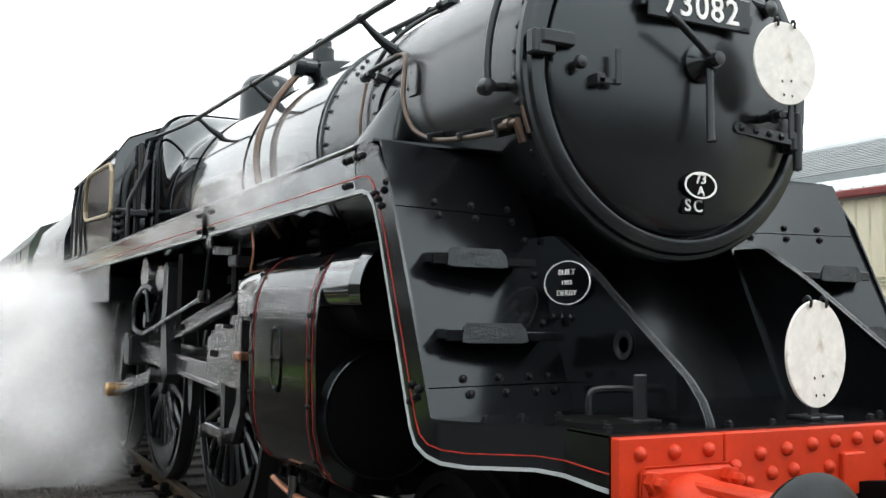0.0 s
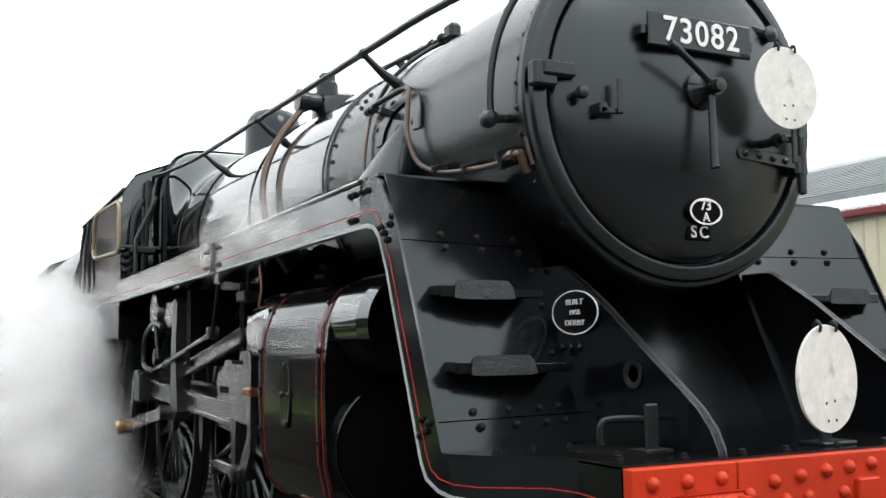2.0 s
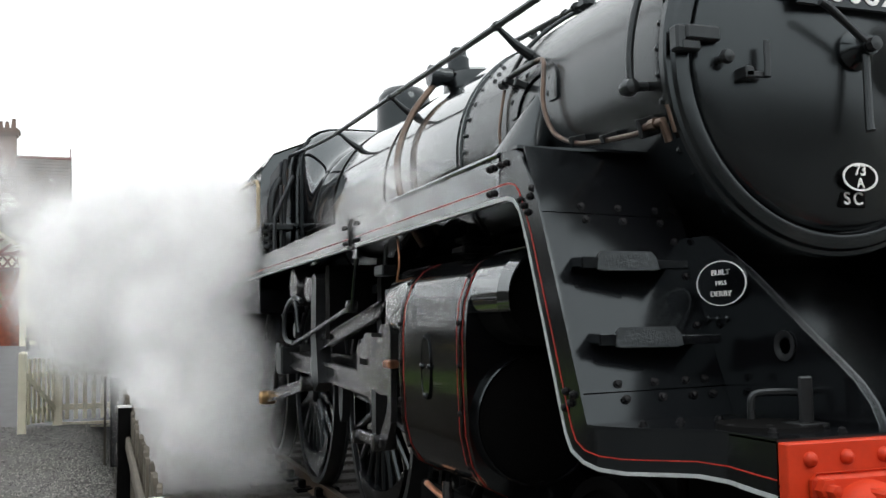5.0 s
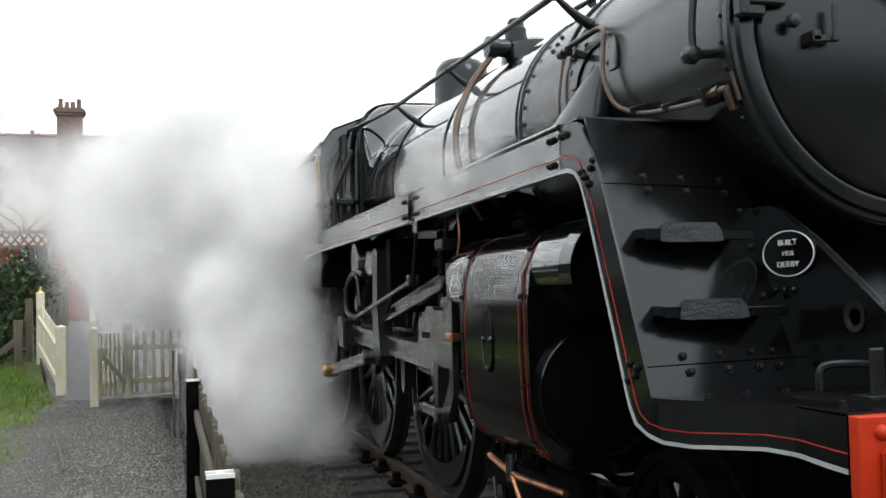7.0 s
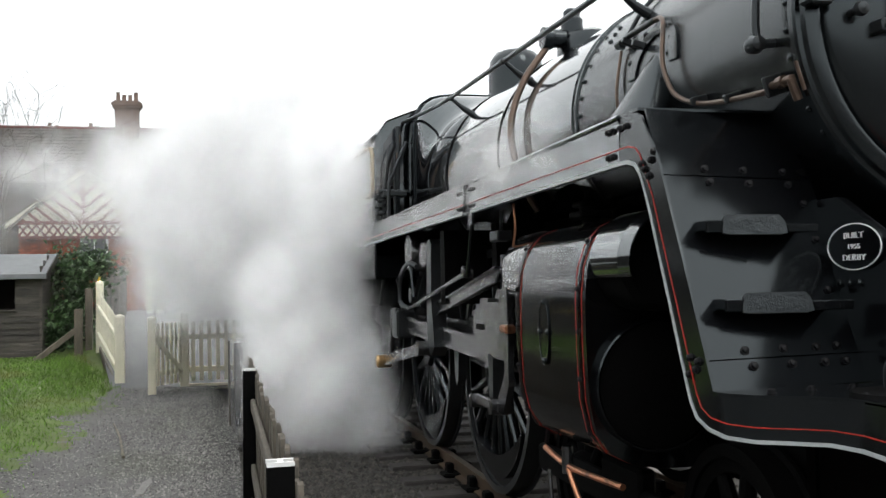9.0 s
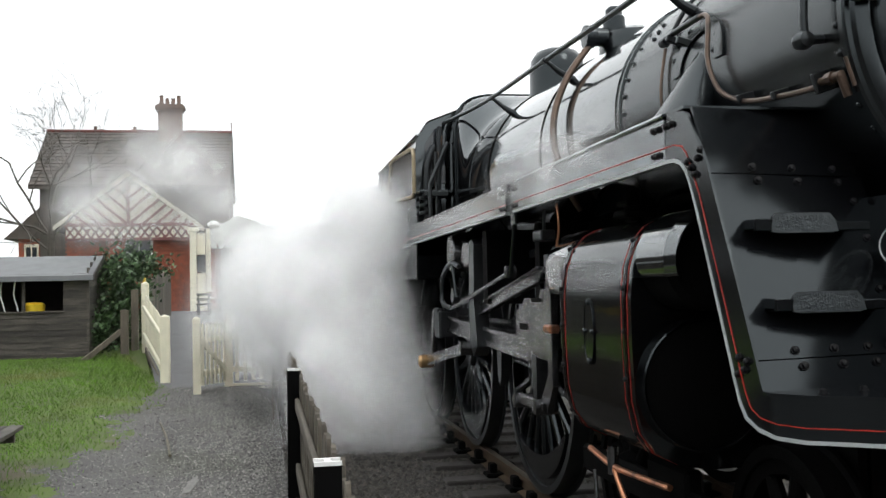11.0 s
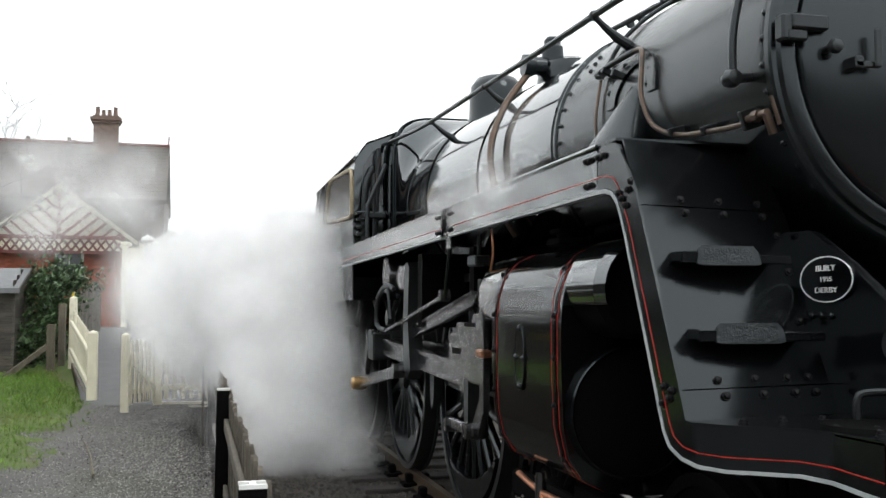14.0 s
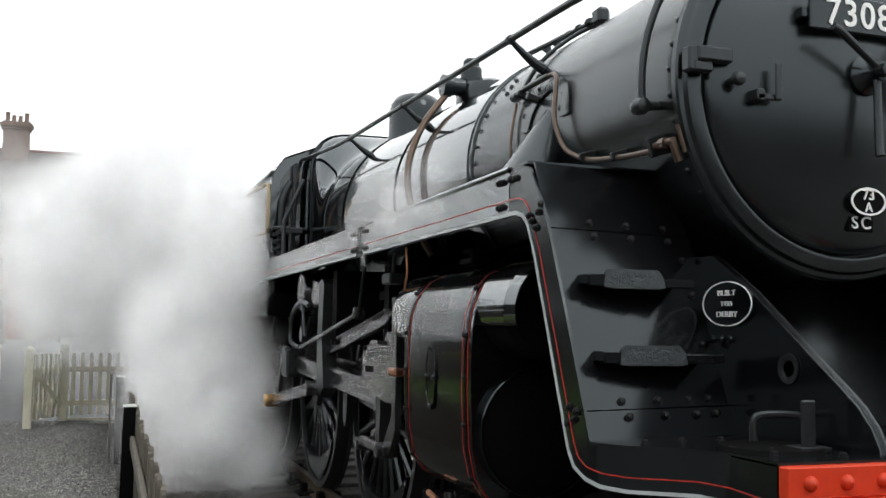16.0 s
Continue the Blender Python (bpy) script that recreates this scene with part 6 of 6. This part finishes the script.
solid("platform_bench", Shape().box(-4.95, -4.5, 27.0, 27.4, 1.28, 1.34, 0.01).box(-4.95, -4.5, 27.38, 27.42, 1.42, 1.50, 0.01).box(-4.95, -4.5, 27.38, 27.42, 1.56, 1.64, 0.01).box(-4.90, -4.85, 27.36, 27.40, 1.34, 1.64, 0.01).box(-4.60, -4.55, 27.36, 27.40, 1.34, 1.64, 0.01).box(-4.92, -4.84, 27.0, 27.4, 0.95, 1.28, 0.01).box(-4.60, -4.53, 27.0, 27.4, 0.95, 1.28, 0.01), BLACK_OR_SHADE, "dark bench on the platform", "bench")

# close-boarded fence along the ramp top
cb_f = thing("board_fence", "weathered vertical board fence beside the ramp", "fence")
for i in range(16):
    k = i / 15
    x, y = -5.45 - 0.02 * i + 0.0, 18.0 + 0.62 * i
    z = 0.6 + 0.38 * min(1, k * 2)
    part("board", Shape().prism([(y, z - 0.1), (y + 0.56, z - 0.1), (y + 0.56, z + 1.18), (y + 0.40, z + 1.28 + rng.uniform(-0.03, 0.05)), (y, z + 1.2)], "x", x - 0.02, x + 0.015), FENCEWOOD, cb_f)
part("post", Shape().box(-5.62, -5.48, 17.5, 17.64, 0.3, 1.75, 0.01), FENCEWOOD, cb_f)
part("post", Shape().box(-5.75, -5.60, 16.9, 17.05, 0.2, 1.35, 0.01), FENCEWOOD, cb_f)
part("prop", Shape().bar((-6.5, 16.6, 0.3), (-5.65, 17.0, 1.0), 0.10, 0.10, 0.008), FENCEWOOD, cb_f)
solid("yellow_sign", Shape().box(-5.47, -5.45, 18.3, 18.75, 1.45, 1.95, 0.004).box(-5.45, -5.43, 18.28, 18.77, 1.4, 2.0), YELLOW, "small yellow notice on the board fence", "sign")

# ---- bench in the corner of the lawn ----
bench = thing("picnic_bench", "grey weathered timber picnic bench on the lawn", "bench")
for i in range(2):
    part("seat_plank", Shape().bar((-5.52 - 0.155 * i, 7.60, 0.285), (-5.49 - 0.155 * i, 5.85, 0.285), 0.14, 0.045, 0.006), SHEDWOOD, bench)
for i in range(4):
    part("top_plank", Shape().bar((-6.02 - 0.16 * i, 7.60, 0.57), (-5.99 - 0.16 * i, 5.85, 0.57), 0.15, 0.04, 0.006), SHEDWOOD, bench)
for by in (7.30, 6.15):
    part("leg", Shape().bar((-5.66, by, -0.22), (-6.08, by, 0.55), 0.05, 0.10, 0.005), SHEDWOOD, bench)
    part("leg", Shape().bar((-6.90, by, -0.22), (-6.44, by, 0.55), 0.05, 0.10, 0.005), SHEDWOOD, bench)
    part("crossbar", Shape().bar((-5.45, by - 0.06, 0.22), (-7.10, by - 0.06, 0.22), 0.05, 0.09, 0.005), SHEDWOOD, bench)

# ---- far side: cream clad works shed ----
works = thing("works_shed", "cream clad works shed with grey sheet roofs and red gutter", "shed")
WXX = 9.0
part("wall", Shape().box(WXX, WXX + 0.15, -6, 60, -0.35, 3.42), CLADDING, works, "cream profiled wall cladding")
rib_me = mesh_of("rib", Shape().prism([(-0.03, 0), (-0.015, 0.03), (0.015, 0.03), (0.03, 0)], "z", 2.32, 3.42), CLADDING)
rib_lo = mesh_of("rib", Shape().prism([(-0.03, 0), (-0.015, 0.03), (0.015, 0.03), (0.03, 0)], "z", -0.3, 2.12), CLADDING)
for i in range(44):
    for me in (rib_me, rib_lo):
        part("rib", me, None, works, at=pose(WXX, 1.5 + 0.24 * i, 0, 0, 0, 90))
for z in (2.14, 2.20, 2.26):
    part("seam_rail", Shape().box(WXX - 0.04, WXX + 0.01, -6, 60, z, z + 0.03, 0.005), CLADDING, works)
part("gutter", Shape().box(WXX - 0.16, WXX - 0.02, -6, 60, 3.44, 3.56, 0.02), material("red_gutter", (0.17, 0.022, 0.022), 0.4, spread=0.2, bump=0.05), works, "dark red gutter")
lower = part("lower_roof", Shape().prism([(WXX - 0.12, 3.56), (WXX + 2.4, 4.16), (WXX + 2.4, 4.08), (WXX - 0.12, 3.50)], "y", -6, 60), SHEETPALE, works, "pale sheet roof")
rs = mesh_of("roof_rib", Shape().bar((WXX - 0.12, 0, 3.57), (WXX + 2.4, 0, 4.17), 0.05, 0.035, 0.01), SHEETPALE)
for i in range(60):
    part("roof_rib", rs, None, lower, at=pose(0, 1.5 + 0.2 * i, 0))
upper = part("upper_roof", Shape().prism([(WXX + 2.4, 4.1), (WXX + 2.4, 4.3), (WXX + 5.5, 5.42), (WXX + 8.5, 4.3), (WXX + 8.5, 4.0)], "y", -6, 60), SHEETGREY, works, "dark grey corrugated upper roof")
for i in range(16):
    k = i / 16
    part("corrugation", Shape().tube([(WXX + 2.45 + 3.05 * k, -6, 4.33 + 1.12 * k), (WXX + 2.45 + 3.05 * k, 60, 4.33 + 1.12 * k)], 0.035, 6), SHEETGREY, upper)
part("ridge_flashing", Shape().tube([(WXX + 5.5, -6, 5.45), (WXX + 5.5, 60, 5.45)], 0.10, 8), SHEETPALE, upper)

# unseen dark screens added behind and beside the viewer, to darken the paint's reflections
screen_mat = material("dark_unseen_screen", (0.035, 0.034, 0.030), 0.9, spread=0.3, scale=0.6, fine=6, bump=0.1)
# uneven crest, so the reflected dark edge looks like treetops
hd = Shape()
crest = [(-22 + 0.35 * i, 6.6 + 1.6 * noise.noise((i * 0.10, 2.0, 0)) + 0.9 * noise.noise((i * 0.55, 7.0, 0))) for i in range(207)]
hd.ribbon([(-19.0, y, -0.4) for y, z in crest], [(-19.0, y, z) for y, z in crest], (-0.4, 0, 0))
solid("unseen_screen_west", hd, screen_mat, "tall dark unseen screen beside the lawn, standing in for trees", "wall", kind="structure", smooth=0)
solid("unseen_screen_south", Shape().box(-19, 26, -22.4, -22, -0.4, 5.0), screen_mat, "tall dark unseen screen across the track end", "wall", kind="structure")

# ---- white headcode discs hung on the lamp irons ----
def disc(px_, py_, pz_, r, label, turn=0):
    d = thing("headcode_disc", label, "disc", m=pose(px_, py_, pz_, 0, 0, turn), group="white discs")
    cx = cy = cz = 0
    part("plate", Shape().lathe([(0.001, -0.006), (r, -0.006), (r + 0.003, 0), (r, 0.006), (0.001, 0.006)], (cx, cy, cz), "y", 64), WHITE, d)
    for s in (-1, 1):
        part("wire_loop", Shape().tube(smooth_line([(cx + s * r * 0.27, cy - 0.012, cz + r * 0.88), (cx + s * r * 0.27 - 0.008, cy - 0.02, cz + r * 1.0), (cx + s * r * 0.27, cy, cz + r * 1.08), (cx + s * r * 0.27 + 0.008, cy + 0.02, cz + r * 0.98)], 4), 0.006, 6), DARKSTEEL, d)
    hole = mesh_of("rivet_hole", Shape().lathe([(0.006, -0.0075), (0.005, -0.009), (0.001, -0.009)], (0, 0, 0), "y", 8), BLACK_OR_SHADE)
    for hx, hz in ((-0.05, -0.78), (0.12, -0.78), (-0.08, -0.45), (0.10, -0.42)):
        part("rivet", hole, None, d, at=pose(cx + hx * r * 1.6, cy, cz + hz * r))


disc(0.385, -0.262, 2.745, 0.182, "scuffed white round disc on the smokebox door")
disc(0.02, -0.735, 1.50, 0.195, "scuffed white round disc on the front platform", 11)


# ---- tree, ivy and shrubs ----
def branches(s, p, d, length, r, depth, rnd):
    pts = [Vector(p)]
    d = Vector(d).normalized()
    for k in range(4):
        d = (d + Vector((rnd.gauss(0, 0.16), rnd.gauss(0, 0.16), rnd.gauss(0.03, 0.12)))).normalized()
        pts.append(pts[-1] + d * length / 4)
    s.tube(pts, r, 6 if depth > 1 else 4, r * 0.55)
    if depth:
        for k in range(3 if depth > 2 else 4):
            a = pts[rnd.choice((2, 3, 4, 4))]
            nd = (d + Vector((rnd.gauss(0, 0.7), rnd.gauss(0, 0.5), rnd.gauss(0.1, 0.45)))).normalized()
            branches(s, a, nd, length * rnd.uniform(0.55, 0.8), r * 0.52, depth - 1, rnd)


tree = thing("bare_tree", "bare leafless tree beside the hut", "tree")
rnd = random.Random(21)
trunk = Shape().tube([(-8.5, 24, 0.5), (-8.5, 24, 1.5), (-8.47, 24, 2.6), (-8.45, 24, 3.4)], 0.11, 10, 0.085)
part("trunk", trunk, BARK, tree)
limbs = Shape()
for dx, dz, ln in ((-0.8, 0.7, 2.2), (-0.2, 1.0, 2.0), (0.45, 0.8, 1.6), (-1.0, 0.35, 2.0), (0.1, 1.0, 1.7), (-0.6, 0.9, 2.4)):
    branches(limbs, (-8.45, 24, rnd.uniform(2.7, 3.4)), (dx, rnd.uniform(-0.4, 0.4), dz), ln, 0.042, 4, rnd)
tagged(part("crown", limbs, BARK, tree, smooth=0), kind="stuff")


def leaf_clump(name, centre, size, n, seed, label):
    r = random.Random(seed)
    s = Shape()
    for _ in range(n):
        u = Vector((r.gauss(0, 0.5) * size[0], r.gauss(0, 0.5) * size[1], r.gauss(0, 0.5) * size[2]))
        p = Vector(centre) + u
        a = Vector((r.gauss(0, 1), r.gauss(0, 1), r.gauss(0, 1))).normalized()
        b = a.orthogonal().normalized()
        c = a.cross(b)
        k = r.uniform(0.035, 0.075)
        s.add([p - b * k, p + c * k * 0.6, p + b * k, p - c * k * 0.6 + a * k * 0.3], [(0, 1, 2), (0, 2, 3)])
    ob = thing(name, label, "shrub")
    stem = Shape()
    for i in range(5):
        q = Vector(centre) + Vector((r.gauss(0, 0.3) * size[0], r.gauss(0, 0.3) * size[1], 0))
        stem.tube([(q.x, q.y, centre[2] - size[2] * 1.1), (q.x + r.gauss(0, 0.1), q.y, centre[2]), (q.x + r.gauss(0, 0.2), q.y, centre[2] + size[2] * 0.7)], 0.025, 6, 0.008)
    part("stem", stem, BARK, ob)
    tagged(part("leaves", s, LEAF, ob, smooth=0), kind="stuff")


leaf_clump("ivy_shrub", (-5.95, 18.6, 1.55), (0.55, 0.6, 0.95), 2600, 31, "dark green ivy shrub climbing the board fence")
leaf_clump("ivy_shrub", (-5.85, 19.3, 2.25), (0.75, 0.5, 0.35), 1500, 32, "dark green ivy spilling over the fence top")
leaf_clump("evergreen_bush", (-6.2, 18.0, 0.85), (0.45, 0.5, 0.5), 1200, 33, "dark evergreen bush beside the hut")

# ---- tender and coach behind the engine ----
tender = thing("tender", "black tender coupled behind the locomotive", "tender")
part("tank", Shape().prism([(-1.25, 1.4), (-1.30, 1.5), (-1.30, 2.7), (-1.15, 3.15), (1.15, 3.15), (1.30, 2.7), (1.30, 1.5), (1.25, 1.4)], "y", 11.6, 16.9), BLACK, tender)
part("frame", Shape().box(-1.1, 1.1, 11.3, 17.0, 0.7, 1.4, 0.02), BLACK_OR_SHADE, tender)
for y in (12.2, 14.2, 16.2):
    part("wheel", Shape().lathe([(0.5, -0.82), (0.5, -0.70), (0.53, -0.69), (0.2, -0.68)], (0, y, 0.5), "x", 28), DARKSTEEL, tender)
coach = thing("passenger_coach", "dark green passenger coach behind the tender", "coach")
cs2 = [(-1.30, 1.0), (-1.36, 1.4), (-1.36, 2.2), (-1.30, 3.0), (-1.1, 3.35), (-0.6, 3.55), (0.6, 3.55), (1.1, 3.35), (1.30, 3.0), (1.36, 2.2), (1.36, 1.4), (1.30, 1.0)]
part("body", Shape().prism(cs2, "y", 17.8, 37.0), COACH, coach)
part("roof", Shape().ribbon([(x * 1.01, 17.75, z + 0.015) for x, z in cs2[3:9]], [(x * 1.01, 37.05, z + 0.015) for x, z in cs2[3:9]], (0, 0, -0.02)), SHEETGREY, coach)
for i in range(14):
    y = 18.3 + 1.32 * i
    wn = part("window", Shape().box(-1.37, -1.33, y, y + 0.75, 2.0, 2.72, 0.01), CREAM, coach)
    part("pane", Shape().box(-1.374, -1.366, y + 0.05, y + 0.70, 2.05, 2.67), GLASS, wn)
    part("door_seam", Shape().box(-1.368, -1.35, y + 1.0, y + 1.02, 1.1, 2.95), BLACK_OR_SHADE, coach)

# ---- steam ----
steam = thing("steam_cloud", "white steam billowing from beside the wheels", "steam")
PUFFS = []


def puff_mesh(seed, level=3):
    bm = bmesh.new()
    bmesh.ops.create_icosphere(bm, subdivisions=level, radius=1.0)
    for v in bm.verts:
        v.co *= 0.90 + 0.14 * noise.noise(v.co * 1.1 + Vector((seed * 3.7, 0, 0)))
    me = bpy.data.meshes.new("steam_puff")
    bm.to_mesh(me)
    bm.free()
    me.shade_smooth()
    return me


MESHES = []
for k in range(5):
    for mat in (STEAM, STEAM_THIN):
        me = puff_mesh(k + 1)
        me.materials.append(mat)
        MESHES.append(me)
srnd = random.Random(77)


# how high the steam stands: 0 low and spread out, 1 a tall column
TALL = [(0, 0.0), (1.5, 0.05), (2.5, 0.25), (4, 0.45), (6.4, 0.95), (8.6, 1.0), (11.2, 0.15), (12.8, 0.0), (14.6, 0.45), (16, 0.85)]
# how far it climbs about the cab: 0 below the running board, 1 over the cab roof
CABIN = [(0, 0.0), (1.5, 0.05), (2.5, 0.35), (3.4, 0.9), (6.4, 1.0), (8.6, 1.0), (11.2, 0.6), (12.8, 0.42), (14.6, 0.6), (16, 0.9)]
# how far it drifts over the path and the gate
DRIFT = [(0, 0.0), (2.0, 0.1), (3.2, 0.35), (4.5, 0.5), (6.4, 0.6), (8.6, 0.7), (11.2, 0.4), (12.8, 0.25), (14.2, 0.85), (16, 1.0)]


def rise(env, t):
    """The envelope's value at t seconds, eased from stop to stop."""
    for (a, p), (b, q) in zip(env, env[1:]):
        if t <= b:
            k = (t - a) / (b - a)
            return p + (q - p) * k * k * (3 - 2 * k)
    return env[-1][1]


def along(env, low, high, r, thin, drift):
    ob = new("steam_puff", MESHES[2 * srnd.randrange(5) + thin])
    ob.parent = steam
    r *= 1.28
    ob.scale = (r, 0.42 * r, r * srnd.uniform(0.85, 1.15))
    PUFFS.append((ob, env, Vector(low), Vector(high), drift, [srnd.uniform(0, 6.28) for _ in range(6)], [srnd.uniform(-6, 6), srnd.uniform(0, 360), 10 + srnd.uniform(-6, 6)]))


G = srnd.gauss
for i in range(300):
    # dense foot of the cloud beside the rear wheels
    h, w, d = srnd.random(), srnd.random(), srnd.random()
    p = Vector((-1.38 - 0.90 * w - 0.12 * h, 8.1 + 2.0 * d - 0.5 * (1 - h), -0.05 + 1.8 * h))
    along(TALL, p, p + Vector((0.05, 0, 0.15 * h)), srnd.uniform(0.40, 0.72), 0, 0.12)
for i in range(130):
    # upper cloud: low and wide, or a tall plume
    h, w = srnd.random(), srnd.random()
    low = (-1.85 - 1.1 * h + G(0, 0.15), 9.6 + 2.2 * w, 0.7 + 0.85 * h + G(0, 0.15))
    high = (-1.75 - 1.4 * h * w + G(0, 0.2), 9.8 + 1.8 * w, 1.9 + 2.5 * h + G(0, 0.15))
    along(TALL, low, high, srnd.uniform(0.55, 1.0), int(h > 0.75), 0.22)
for i in range(34):
    # drift over the gate
    h, w = srnd.random(), srnd.random()
    low = (-2.0 - 0.8 * h, 11.0 + 2.5 * w, 0.6 + 0.7 * h)
    high = (-2.8 - 1.7 * h + G(0, 0.2), 12.2 + 3 * w, 1.3 + 1.0 * srnd.random() + 0.5 * h)
    along(DRIFT, low, high, srnd.uniform(0.6, 1.15), 1, 0.35)
for i in range(36):
    # thin veil before the house roof
    h = srnd.random()
    high = Vector((-4.3 - 2.9 * h, 17 + 3 * srnd.random(), 3.5 + 1.2 * srnd.random()))
    low = high + Vector((0.7, 0, 0.1 - 0.5 * srnd.random()))
    along(DRIFT, low, high, srnd.uniform(0.5, 1.3), 1, 0.5)
for i in range(140):
    # crown of the tall plume, sunk into the foot while the steam lies low
    h, w = srnd.random(), srnd.random()
    low = (-1.7 - 0.9 * w, 9.6 + 0.9 * srnd.random(), 0.5 + 0.9 * h)
    high = (-1.7 - 2.2 * w + G(0, 0.15), 10.4 + 2.4 * srnd.random(), 2.0 + 3.0 * h * (1 - 0.35 * w) + G(0, 0.12))
    along(TALL, low, high, srnd.uniform(0.6, 1.05), 0, 0.2)
for i in range(100):
    # wisps that climb past the cab
    p = Vector((-1.62 + G(0, 0.12), 7.3 + 3.6 * srnd.random(), 2.1 + 1.3 * srnd.random()))
    along(CABIN, (p.x - 0.15, 8.8 + 0.4 * p.y / 10, 0.3 + 0.4 * p.z), p, srnd.uniform(0.35, 0.75), int(i % 3 > 0), 0.15)
for i in range(10):
    # faint leaks along the running plate above the cylinder
    p = Vector((-1.47, 0.9 + 1.7 * srnd.random(), 2.18 + 0.28 * srnd.random()))
    along(TALL, p, p + Vector((0, 0.1, 0.04)), srnd.uniform(0.10, 0.22), 1, 0.05)


def motions():
    """Each puff rolls and sways as the steam boils up, stands tall, and drifts low again."""
    for ob, env, low, high, drift, ph, spin in PUFFS:
        rows = []
        for k in range(17):
            t = 1.0 * k
            c = low.lerp(high, rise(env, t))
            sx = drift * math.sin(0.8 * t + ph[0]) + 0.3 * drift * math.sin(1.9 * t + ph[1])
            sy = drift * math.sin(0.6 * t + ph[2])
            sz = drift * math.sin(0.9 * t + ph[3]) + 0.3 * drift * math.sin(1.7 * t + ph[4])
            rows.append((t, pose(c.x + sx, c.y + sy, max(c.z + sz, 0.05), spin[0] + 4 * math.sin(0.5 * t + ph[5]), spin[1] + 40 * math.sin(0.35 * t + ph[1]), spin[2])))
        walk(ob, rows)


motions()
